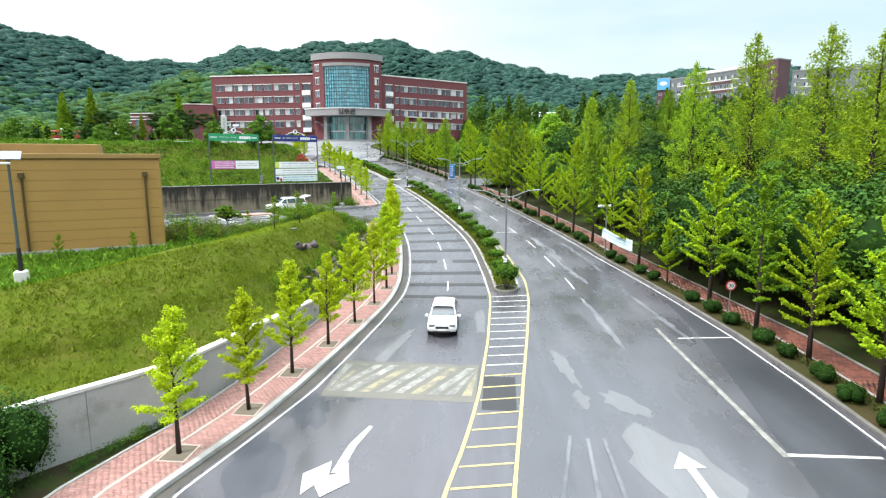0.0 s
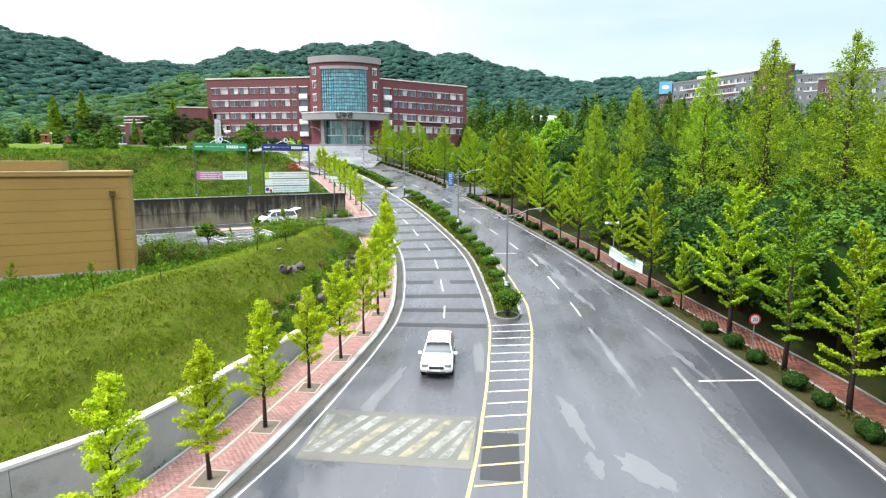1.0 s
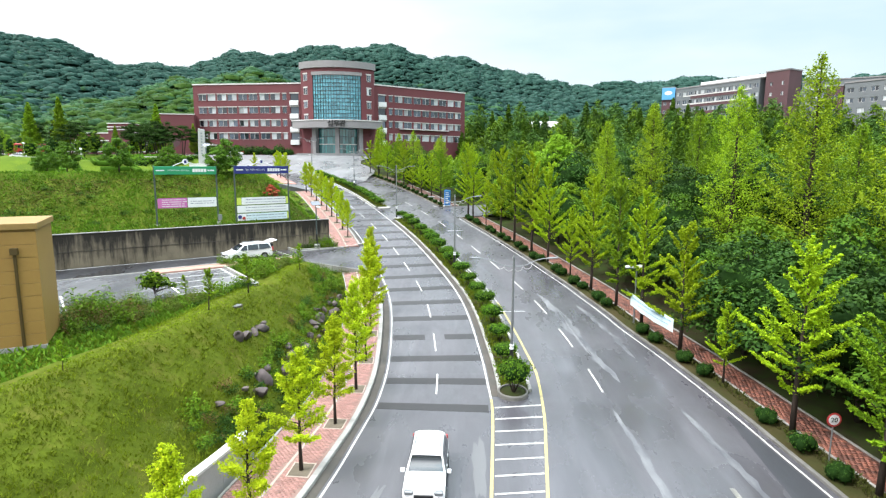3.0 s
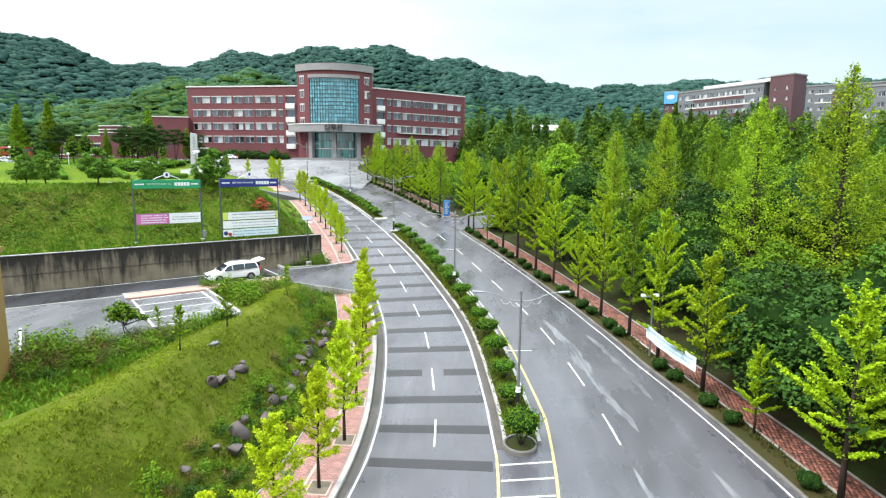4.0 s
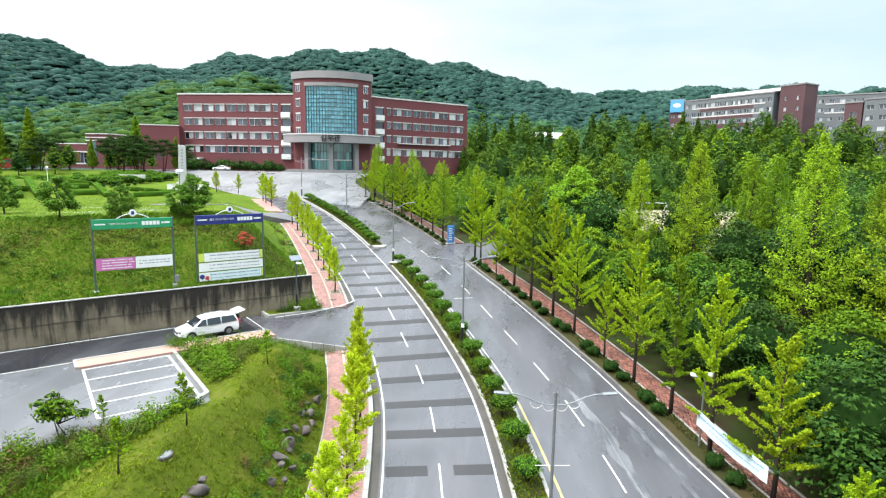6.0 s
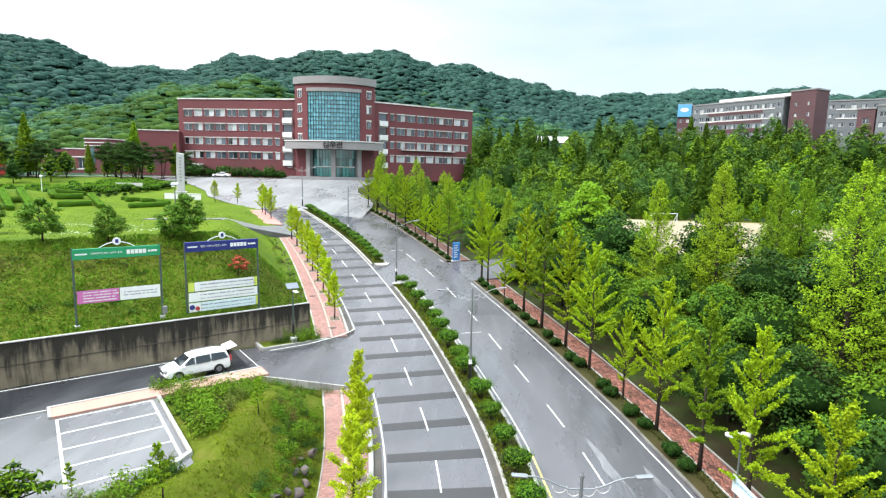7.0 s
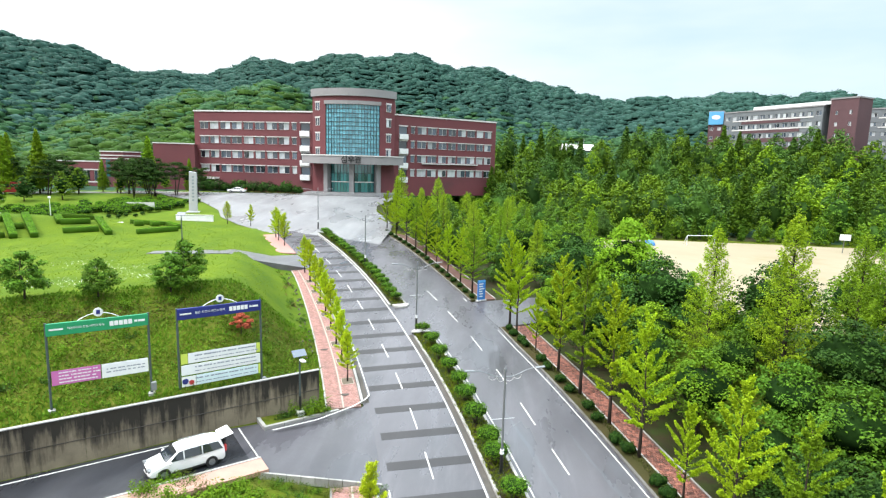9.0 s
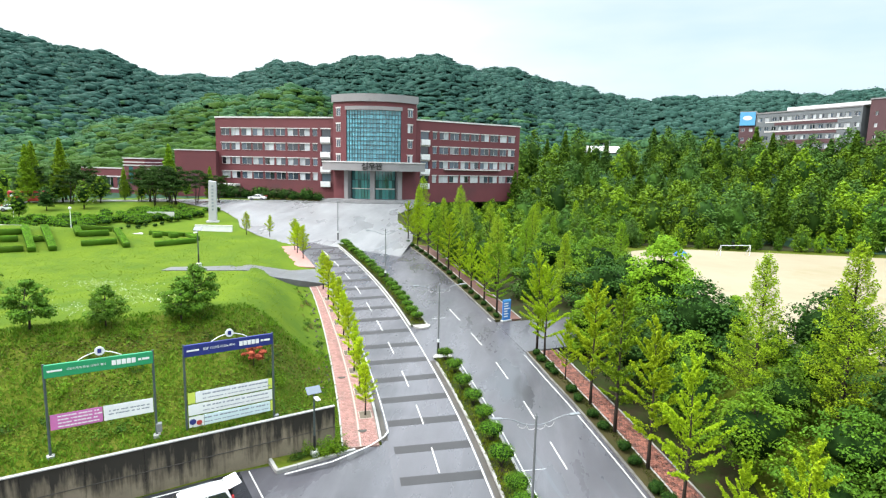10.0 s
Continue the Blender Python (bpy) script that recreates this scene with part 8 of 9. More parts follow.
def panel_lamp(x, y, z, high, turn, label):
    ob = thing("panel_lamp", pose(x, y, z, 0, 0, turn), label, "street lamp", "panel lamps")
    part("plinth", box(bmesh.new(), -0.26, 0.26, -0.26, 0.26, -0.8, 0.42, 0.03), COPING, ob, "white concrete plinth")
    bm = bmesh.new()
    cylinder(bm, (0, 0, 0.42), (0, 0, 1.5), 0.1, 0.09)
    part("foot", bm, BLACK_METAL, ob)
    bm = bmesh.new()
    cylinder(bm, (0, 0, 1.5), (0, 0, high), 0.075, 0.055)
    part("pole", bm, POST_GREEN, ob)
    part("panel", box(bmesh.new(), -0.5, 0.5, -0.3, 0.3, -0.02, 0.02), PANEL, ob, "tilted blue-grey solar panel").matrix_local = pose(0, 0.1, high + 0.1, 38, 0, 0)
    part("lamp_head", box(bmesh.new(), -0.15, 0.15, -0.9, -0.3, -0.06, 0.05, 0.03), WHITE_METAL, ob).matrix_local = pose(0, 0, high - 0.25)
    return ob


panel_lamp(-19.5, 20.4, 2.1, 5.6, 30, "solar street lamp on a white plinth beside the slope")
p = by_wall(17.9, -0.75)
panel_lamp(p.x, p.y, 2.0, 4.6, 40, "solar street lamp before the end of the wall")
panel_lamp(-39.6, 93.6, height(-39.6, 93.6), 4.5, 10, "solar street lamp on the upper lawn")
for x, y in ((-75.5, 116), (-92, 122)):
    ob = thing("garden_lamp", pose(x, y, height(x, y)), "white garden lamp with a round head", "lamp", "garden lamps")
    bm = bmesh.new()
    cylinder(bm, (0, 0, 0), (0, 0, 3.6), 0.07, 0.05)
    part("pole", bm, WHITE_METAL, ob)
    bm = bmesh.new()
    bmesh.ops.create_uvsphere(bm, u_segments=12, v_segments=8, radius=0.24, matrix=Matrix.Translation((0, 0, 3.8)))
    part("globe", bm, BANNER, ob, "white globe", soft=True)

# speed sign
s = 23.3
ob = thing("speed_sign", on_road(s, float(right_line(s)) + 1.7, 0.1, heading(s) - math.pi / 2 + 0.1), "round red-rimmed speed limit sign on a thin post", "road sign")
bm = bmesh.new()
cylinder(bm, (0, 0.03, 0), (0, 0.03, 2.2), 0.03, sides=8)
part("post", bm, STEEL, ob)
for nm, r, y0, mat in (("rim", 0.32, 0.0, RED_PAINT), ("face", 0.235, -0.012, WHITE_METAL)):
    bm = bmesh.new()
    cylinder(bm, (0, y0, 2.0), (0, y0 - 0.012, 2.0), r, sides=28)
    part(nm, bm, mat, ob)


def words(text, size, m, material, parent, depth=0.004):
    c = bpy.data.curves.new("lettering", "FONT")
    c.body, c.size, c.extrude, c.align_x, c.align_y = text, size, depth, "CENTER", "CENTER"
    c.offset = 0.008 * size
    c.materials.append(material)
    o = new("lettering", c)
    o.parent = parent
    o.matrix_local = m
    return o


words("20", 0.3, pose(0, -0.03, 1.99, 90, 0, 0), INK, ob)

# the camera pole on the verge and the cloth banner
s = 38.7
ob = thing("camera_pole", on_road(s, float(right_line(s)) + 1.45, 0.1, heading(s) - math.pi / 2), "grey pole with three white cameras on the verge", "camera pole")
bm = bmesh.new()
cylinder(bm, (0, 0, 0), (0, 0, 4.3), 0.06, 0.05, 10)
part("pole", bm, STEEL, ob)
bm = bmesh.new()
cylinder(bm, (-0.75, 0, 4.2), (0.25, 0, 4.2), 0.03, sides=8)
part("arm", bm, STEEL, ob)
for x, t in ((-0.65, 20), (-0.25, -15), (0.22, 30)):
    part("camera_box", box(bmesh.new(), -0.11, 0.11, -0.24, 0.24, -0.1, 0.1, 0.03), WHITE_METAL, ob, "white camera housing").matrix_local = pose(x, -0.05, 4.36, -12, 0, t)
a, b = Vector(at(38.3, 11.75, 0.55)), Vector(at(33.6, 12.55, 0.55))
ob = thing("cloth_banner", Matrix.Identity(4), "pale blue-white cloth banner strung between verge trees", "banner")
verts, n = [], 14
for k in range(n + 1):
    p = a.lerp(b, k / n)
    sag = -0.12 * math.sin(math.pi * k / n)
    for z in (1.15, 2.05):
        verts.append((p.x + 0.03 * math.sin(k * 1.3), p.y + 0.03 * math.cos(k * 1.1), p.z + z + sag))
faces = [(2 * k, 2 * k + 2, 2 * k + 3, 2 * k + 1) for k in range(n)]
cloth = mesh_object("cloth", verts, faces, PALE_BANNER, ob)
md = cloth.modifiers.new("thickness", "SOLIDIFY")
md.thickness = 0.006
way = (b - a).normalized()
nor = Vector((way.y, -way.x, 0)).normalized()
if nor.x > 0:
    nor = -nor
rows_of_bars = ((1.78, 0.1, 0.06, 0.94), (1.5, 0.06, 0.2, 0.9))
for z, hh, f0, f1 in rows_of_bars:
    k = f0
    while k < f1:
        w = R.uniform(0.03, 0.07)
        p, q = a.lerp(b, k), a.lerp(b, k + w * 0.8)
        sg = -0.12 * math.sin(math.pi * k)
        bar = [(v.x + nor.x * 0.05, v.y + nor.y * 0.05, v.z + zz + sg) for v, zz in ((p, z), (q, z), (q, z + hh), (p, z + hh))]
        mesh_object("print_bar", bar, [(0, 1, 2, 3)], surface("faded_blue_print", (0.25, 0.42, 0.55)) if k == f0 and z > 1.7 else bpy.data.materials["faded_blue_print"], ob)
        k += w
for end in (a, b):
    bm = bmesh.new()
    cylinder(bm, end + Vector((0, 0, 2.04)), end + Vector((0, 0, 2.04)) + (end - (a + b) / 2).normalized() * 0.8 + Vector((0, 0, 0.1)), 0.012, sides=5)
    part("cord", bm, INK, ob)

# the blue sign at the corner of the side road
s = 82.6
ob = thing("direction_sign", on_road(s, 11.6, 0.1, heading(s) - math.pi / 2 + 0.25), "tall sky-blue direction sign with white lines of writing", "sign")
part("base", box(bmesh.new(), -0.7, 0.7, -0.2, 0.2, 0, 0.18, 0.02), STONE, ob)
part("board", box(bmesh.new(), -0.55, 0.55, -0.09, 0.09, 0.18, 2.55, 0.02), BLUE_PAINT, ob)
for k in range(6):
    part("print_bar", box(bmesh.new(), -0.42, R.uniform(0.0, 0.4), -0.105, -0.092, 0.55 + 0.3 * k, 0.68 + 0.3 * k), BANNER, ob)
part("header", box(bmesh.new(), -0.5, 0.5, -0.105, -0.092, 2.32, 2.5), SKY_BLUE, ob)


# the two boards on the bank
def board(u0, n0, u1, n1, top, label, head, banners, slogan, letter):
    p, q = by_wall(u0, n0), by_wall(u1, n1)
    width = (q - p).length
    z0 = min(height(p.x, p.y), height(q.x, q.y))
    m, _ = facade_frame((p.x, p.y), (q.x, q.y), z0)
    ob = thing("notice_board", m, label, "notice board", "bank boards")
    high = top - z0
    for x in (0, width):
        bm = bmesh.new()
        cylinder(bm, (x, 0, -0.4), (x, 0, high + 0.05), 0.07, sides=10)
        part("post", bm, POST_GREEN, ob)
        part("footing", box(bmesh.new(), x - 0.2, x + 0.2, -0.2, 0.2, -0.5, 0.16, 0.03), CONCRETE, ob, "white concrete footing")
    part("head_panel", box(bmesh.new(), 0.0, width, -0.1, 0.06, high - 0.75, high, 0.015), head, ob)
    words = bpy.data.curves.new("slogan", "FONT")
    words.body, words.size, words.extrude, words.align_y = slogan, letter, 0.004, "CENTER"
    words.materials.append(BANNER)
    o = new("slogan", words)
    o.parent = ob
    o.matrix_local = pose(width * 0.2, -0.112, high - 0.37, 90, 0, 0)
    for f0, f1, hh in ((0.03, 0.16, 0.1),) + tuple((0.605 + 0.047 * k, 0.644 + 0.047 * k, 0.3) for k in range(5)) + ((0.855, 0.885, 0.13), (0.893, 0.965, 0.13)):
        part("print_bar", box(bmesh.new(), width * f0, width * f1, -0.115, -0.102, high - 0.37 - hh / 2, high - 0.37 + hh / 2), BANNER, ob)
    bm = bmesh.new()
    pipe(bm, [(width * (0.5 + 0.2 * t), 0, high + 0.36 * (1 - t * t) + 0.02) for t in np.linspace(-1, 1, 13)], 0.03, 6)
    part("crest_arch", bm, WHITE_METAL, ob, "white arched crest")
    bm = bmesh.new()
    cylinder(bm, (width / 2, 0.03, high + 0.42), (width / 2, -0.05, high + 0.42), 0.26, sides=24)
    part("crest_disc", bm, WHITE_METAL, ob, "white disc with a dark blue mark")
    bm = bmesh.new()
    box(bm, width / 2 - 0.1, width / 2 + 0.1, -0.07, -0.052, high + 0.3, high + 0.56)
    part("crest_mark", bm, NAVY, ob)
    for z0b, z1b, pieces in banners:
        for f0, f1, mat in pieces:
            part("banner", box(bmesh.new(), 0.12 + (width - 0.24) * f0, 0.12 + (width - 0.24) * f1, -0.09, -0.07, z0b, z1b), mat, ob)
        rows = 4 if pieces[0][2] is MAGENTA else 2
        for r in range(rows):
            zc = z0b + (z1b - z0b) * (r + 0.75) / (rows + 0.5)
            f = 0.16 if rows == 2 else 0.07
            while f < 0.9:
                w = R.uniform(0.015, 0.05)
                if rows == 2 or f + w < 0.47 or (r in (1, 2) and f > 0.52):
                    hb = (0.045 if r else 0.028) if rows == 2 else 0.035
                    ink = BANNER if rows == 4 and f < 0.47 else bpy.data.materials["faded_grey_print"]
                    part("print_bar", box(bmesh.new(), 0.1 + width * f, 0.1 + width * (f + w), -0.1, -0.092, zc - hb, zc + hb), ink, ob)
                f += w + R.choice((0.006, 0.006, 0.02))
    if len(banners) > 2:
        for f, z, r, mat in ((0.045, 1.62, 0.2, NAVY), (0.115, 1.5, 0.17, RED_PAINT)):
            bm = bmesh.new()
            cylinder(bm, (width * f + 0.1, -0.088, z), (width * f + 0.1, -0.1, z), r, sides=18)
            part("printed_ball", bm, mat, ob, "round printed picture on the banner")
    part("meter_box", box(bmesh.new(), width - 0.02, width + 0.3, -0.18, 0.12, 0.3, 0.85, 0.02), STEEL, ob, "grey meter box")
    return ob


surface("faded_grey_print", (0.174, 0.197, 0.232), (0.232, 0.255, 0.29), 3, 20, 0.7, bump=0)
board(3.1, 1.1, 8.5, 1.0, 10.5, "green-headed notice board with a magenta and white banner", GREEN_SIGN, ((1.65, 2.55, ((0, 0.49, MAGENTA), (0.5, 1.0, BANNER))),), "대한민국의 중심, 대학의 중심", 0.158)
board(10.2, 1.0, 15.7, 1.1, 10.55, "navy-headed notice board with three white banners", NAVY,
      ((2.85, 3.55, ((0, 0.08, LIME), (0.085, 0.95, BANNER), (0.955, 1.0, LIME))), (2.05, 2.75, ((0, 1.0, BANNER),)), (1.25, 1.95, ((0, 0.17, BANNER), (0.175, 0.97, PALE_BANNER), (0.975, 1.0, LIME)))), "젊은 지성의 테크노피아", 0.2)

# ---------------------------------------------------------------- cars
def car(name, m, label, length, wide, high, profile, glass, wheel_x, radius, hatch_open=False, front=1):
    """A car from a side profile (x, z): a lofted body with rounded shoulders, glass, lamps and wheels. It faces +x."""
    ob = thing(name, m @ Matrix.Scale(0.89, 4), label, "car")
    half = wide / 2
    belt = glass["belt"]
    n = len(profile)
    # the side profile with rounded corners
    line = []
    for i in range(n):
        a, b, c = (Vector(profile[(i + k) % n]) for k in (-1, 0, 1))
        cut = min(0.16, 0.35 * min((a - b).length, (c - b).length))
        p, q = b + (a - b).normalized() * cut, b + (c - b).normalized() * cut
        line += [p, p * 0.25 + b * 0.5 + q * 0.25, q]

    def shell(f, x, z):
        """The body's surface at the share f of its half width: pulled in towards the corners, the roof and the sill."""
        tuck = 0.22 * max(0, z - belt) / (high - belt) + 0.07 * max(0, 0.55 - z) / 0.3
        bow = 0.055 * f ** 4
        return (x * (1 - bow), f * (half - tuck), z - (0.07 * f ** 6 if z > 0.5 else 0))

    bm = bmesh.new()
    rings = [[bm.verts.new(shell(f, x, z)) for x, z in line] for f in (-1, -0.96, -0.86, -0.65, -0.3, 0, 0.3, 0.65, 0.86, 0.96, 1)]
    for p, q in zip(rings[:-1], rings[1:]):
        for i in range(len(line)):
            k = (i + 1) % len(line)
            bm.faces.new((p[i], p[k], q[k], q[i]))
    bm.faces.new(rings[0][::-1])
    bm.faces.new(rings[-1])
    bmesh.ops.recalc_face_normals(bm, faces=bm.faces)
    body = part("body", bm, CAR_WHITE, ob, soft=True)
    bv = body.modifiers.new("soft_edges", "BEVEL")
    bv.width, bv.segments, bv.limit_method, bv.angle_limit = 0.035, 2, "ANGLE", radians(50)
    for side in (-1, 1):
        for k, quad in enumerate(glass["side"]):
            verts = []
            for x, z in quad:
                t = 0.22 * (z - belt) / (high - belt) if z > belt else 0
                verts.append((x, side * (half - t + 0.006), z))
            verts += [(x, y - side * 0.02, z) for x, y, z in verts]
            nq = len(quad)
            fs = [tuple(range(nq)), tuple(range(2 * nq - 1, nq - 1, -1))] + [(i, (i + 1) % nq, nq + (i + 1) % nq, nq + i) for i in range(nq)]
            mesh_object("side_window", verts, fs, CAR_GLASS, ob)
    for nm, ((x0, z0), (x1, z1)) in (("windscreen", glass["front"]), ("rear_window", glass["back"])):
        d = 0.02 if nm == "windscreen" else -0.02
        verts = []
        for lift in (0.02, -0.02):
            for f in np.linspace(-0.9, 0.9, 9):
                for x, z in ((x0, z0), (x1, z1)):
                    px, py, pz = shell(float(f), x, z)
                    verts.append((px + d * (1 if lift > 0 else -1), py, pz + lift))
        fs = [(18 * s + 2 * k, 18 * s + 2 * k + 1, 18 * s + 2 * k + 3, 18 * s + 2 * k + 2)[::1 if s else -1] for s in (0, 1) for k in range(8)]
        fs += [(2 * k, 2 * k + 2, 20 + 2 * k, 18 + 2 * k) for k in range(8)] + [(2 * k + 3, 2 * k + 1, 19 + 2 * k, 21 + 2 * k) for k in range(8)]
        mesh_object(nm, verts, fs, CAR_GLASS, ob, flat=False)
    fx = max(x for x, z in profile)
    bx = min(x for x, z in profile)
    for side in (-1, 1):
        part("headlight", box(bmesh.new(), fx - 0.28, fx - 0.02, side * (half - 0.28) - 0.2, side * (half - 0.28) + 0.2, 0.68, 0.86, 0.04), STEEL, ob)
        part("tail_light", box(bmesh.new(), bx - 0.01, bx + 0.12, side * (half - 0.14) - 0.1, side * (half - 0.14) + 0.1, 0.8, 1.25, 0.03), RED_PAINT, ob)
        part("door_mirror", box(bmesh.new(), glass["mirror"] - 0.1, glass["mirror"] + 0.08, side * (half + 0.13) - 0.1, side * (half + 0.13) + 0.1, belt - 0.02, belt + 0.14, 0.03), CAR_WHITE, ob)
        part("sill", box(bmesh.new(), -wheel_x[1] + radius + 0.1, wheel_x[0] - radius - 0.1, side * half - 0.04, side * half + 0.012, 0.24, 0.36), TRIM_BLACK, ob)
        for z in (belt - 0.18,):
            for x in glass["handles"]:
                part("door_handle", box(bmesh.new(), x - 0.1, x + 0.1, side * half - 0.02, side * half + 0.02, z, z + 0.035), CAR_WHITE, ob)
        for x in (wheel_x[0], -wheel_x[1]):
            bm = bmesh.new()
            cylinder(bm, (x, side * (half - 0.2), radius), (x, side * (half + 0.012), radius), radius + 0.055, sides=24)
            part("wheel_arch", bm, TRIM_BLACK, ob)
            bm = bmesh.new()
            cylinder(bm, (x, side * (half - 0.2), radius), (x, side * (half + 0.03), radius), radius, sides=24)
            wheel = part("wheel", bm, TYRE, ob)
            bm = bmesh.new()
            cylinder(bm, (x, side * (half + 0.02), radius), (x, side * (half + 0.04), radius), radius * 0.64, sides=20)
            for k in range(5):
                w = 2 * math.pi * k / 5
                box(bm, -0.02, 0.02, -0.02, 0.02, 0.04, radius * 0.6, m=Matrix.Translation((x, side * (half + 0.045), radius)) @ Matrix.Rotation(w, 4, "Y"))
            part("rim", bm, STEEL, wheel)
    part("grille", box(bmesh.new(), fx - 0.06, fx + 0.012, -0.42, 0.42, 0.56, 0.72, 0.02), TRIM_BLACK, ob)
    part("air_intake", box(bmesh.new(), fx - 0.06, fx + 0.016, -0.55, 0.55, 0.3, 0.42, 0.02), TRIM_BLACK, ob)
    part("number_plate", box(bmesh.new(), fx, fx + 0.025, -0.26, 0.26, 0.44, 0.55), BANNER, ob)
    for side in (-1, 1):
        bm = bmesh.new()
        cylinder(bm, (-length * 0.3, side * (half - 0.33), high + 0.02), (length * 0.06, side * (half - 0.33), high + 0.03), 0.02, sides=6)
        part("roof_rail", bm, STEEL, ob)
    if hatch_open:
        x, z = glass["back"][1]
        bm = bmesh.new()
        box(bm, -0.85, 0.0, -half + 0.22, half - 0.22, -0.04, 0.04, 0.03)
        hatch = part("tailgate", bm, CAR_WHITE, ob, "white tailgate raised wide open")
        hatch.matrix_local = pose(x + 0.05, 0, z + 0.05, 0, 14, 0)
        part("gate_glass", box(bmesh.new(), -0.65, -0.15, -half + 0.36, half - 0.36, -0.055, -0.041), CAR_GLASS, hatch)
        # black sheet over the closed rear stands in for the unlit boot
        part("boot_opening", box(bmesh.new(), bx - 0.012, bx + 0.1, -half + 0.18, half - 0.18, 0.75, high - 0.22), TRIM_BLACK, ob, "black sheet standing for the unlit open boot")
    return ob


VAN = [(2.42, 0.3), (2.46, 0.55), (2.38, 0.82), (1.45, 1.06), (0.62, 1.62), (0.1, 1.72), (-1.5, 1.74), (-2.2, 1.66), (-2.44, 1.05), (-2.46, 0.5), (-2.4, 0.3)]
VAN_GLASS = dict(belt=1.0, side=[[(1.15, 1.06), (0.55, 1.56), (0.3, 1.56), (0.3, 1.06)], [(0.22, 1.06), (0.22, 1.58), (-0.85, 1.6), (-0.85, 1.06)], [(-0.93, 1.06), (-0.93, 1.6), (-1.95, 1.58), (-2.2, 1.1)]],
                 front=((1.4, 1.1), (0.66, 1.6)), back=((-2.42, 1.1), (-2.22, 1.62)), mirror=1.15, handles=(0.1, -0.95))
heading_van = math.atan2(-WALL_U[1], -WALL_U[0])
p = by_wall(9.55, -4.05)
car("van", Matrix.Translation((p.x, p.y, 2.05)) @ Matrix.Rotation(heading_van + 0.06, 4, "Z"), "white people carrier with its tailgate open", 4.9, 1.9, 1.74, VAN, VAN_GLASS, (1.5, 1.45), 0.34, True)
SUV = [(2.24, 0.32), (2.3, 0.6), (2.22, 0.86), (1.1, 1.06), (0.45, 1.6), (-0.1, 1.7), (-1.4, 1.7), (-2.0, 1.6), (-2.26, 1.05), (-2.28, 0.55), (-2.22, 0.34)]
SUV_GLASS = dict(belt=1.0, side=[[(0.85, 1.06), (0.38, 1.54), (0.02, 1.56), (0.02, 1.06)], [(-0.06, 1.06), (-0.06, 1.57), (-0.95, 1.58), (-0.95, 1.06)], [(-1.03, 1.06), (-1.03, 1.58), (-1.65, 1.54), (-1.9, 1.1)]],
                 front=((1.04, 1.1), (0.49, 1.58)), back=((-2.24, 1.1), (-2.03, 1.56)), mirror=0.9, handles=(0.0, -0.95))
car("suv", Matrix.Translation(at(20.3, -2.4, 0.01)) @ Matrix.Rotation(heading(20.3) + math.pi + 0.06, 4, "Z"), "white sport utility car driving down the road", 4.6, 1.86, 1.7, SUV, SUV_GLASS, (1.4, 1.35), 0.36)
SEDAN = [(2.3, 0.3), (2.36, 0.5), (2.26, 0.72), (1.1, 0.9), (0.4, 1.38), (-0.2, 1.44), (-0.9, 1.4), (-1.6, 1.0), (-2.3, 0.92), (-2.38, 0.5), (-2.3, 0.3)]
SEDAN_GLASS = dict(belt=0.88, side=[[(0.9, 0.92), (0.35, 1.32), (-0.2, 1.36), (-0.2, 0.92)], [(-0.28, 0.92), (-0.28, 1.36), (-0.85, 1.33), (-1.35, 0.95)]], front=((1.02, 0.95), (0.46, 1.34)), back=((-1.52, 1.04), (-0.98, 1.36)), mirror=0.95, handles=(-0.1, -1.0))
for x, y, turn in ((-61.4, 156.6, 185), (-96, 126, 20)):
    car("sedan", pose(x, y, float(plaza_z(x, y)) + 0.05 if x > -80 else height(x, y) + 0.03, 0, 0, turn), "white saloon parked near the forecourt", 4.7, 1.78, 1.44, SEDAN, SEDAN_GLASS, (1.4, 1.4), 0.31)
bus = thing("bus", pose(-99, 133.5, height(-99, 133.5), 0, 0, 30), "red minibus parked behind the lawn hedges", "bus")
part("body", box(bmesh.new(), -3.6, 3.6, -1.05, 1.05, 0.4, 2.5, 0.15), RED_PAINT, bus)
for k in range(5):
    part("side_window", box(bmesh.new(), -3.2 + 1.3 * k, -2.05 + 1.3 * k, -1.065, -1.05, 1.45, 2.15), CAR_GLASS, bus)
for x in (-2.3, 2.4):
    for y in (-1, 1):
        bm = bmesh.new()
        cylinder(bm, (x, y * 0.85, 0.42), (x, y * 1.07, 0.42), 0.42, sides=18)
        part("wheel", bm, TYRE, bus)

# ---------------------------------------------------------------- stele, low white wall, sports field
sx, sy = -57.2, 128.8
ob = thing("stone_pillar", pose(sx, sy, height(sx, sy), 0, 1.2, 18), "tall pale granite pillar with a column of carved writing", "monument")
bm = bmesh.new()
box(bm, -0.72, 0.72, -0.42, 0.42, 0.2, 7.5, 0.08)
for v in bm.verts:
    if v.co.z > 6:
        v.co.z += 0.18 * (v.co.x < 0)
        v.co.x *= 0.88
part("shaft", bm, STONE, ob)
part("plinth", box(bmesh.new(), -1.1, 1.1, -0.8, 0.8, -0.3, 0.2, 0.05), STONE, ob)
for k in range(8):
    part("print_bar", box(bmesh.new(), -0.12, 0.22, -0.44, -0.422, 6.5 - 0.62 * k, 6.83 - 0.62 * k), bpy.data.materials["faded_grey_print"], ob)
m, length = facade_frame((-56.7, 121.9), (-50.2, 122.6), height(-53.5, 122.2))
ob = thing("low_wall", m, "low white wall on the lawn before the pillar", "wall")
part("wall_panel", box(bmesh.new(), 0, length, -0.15, 0.15, -0.4, 1.0, 0.03), WHITE_METAL, ob)
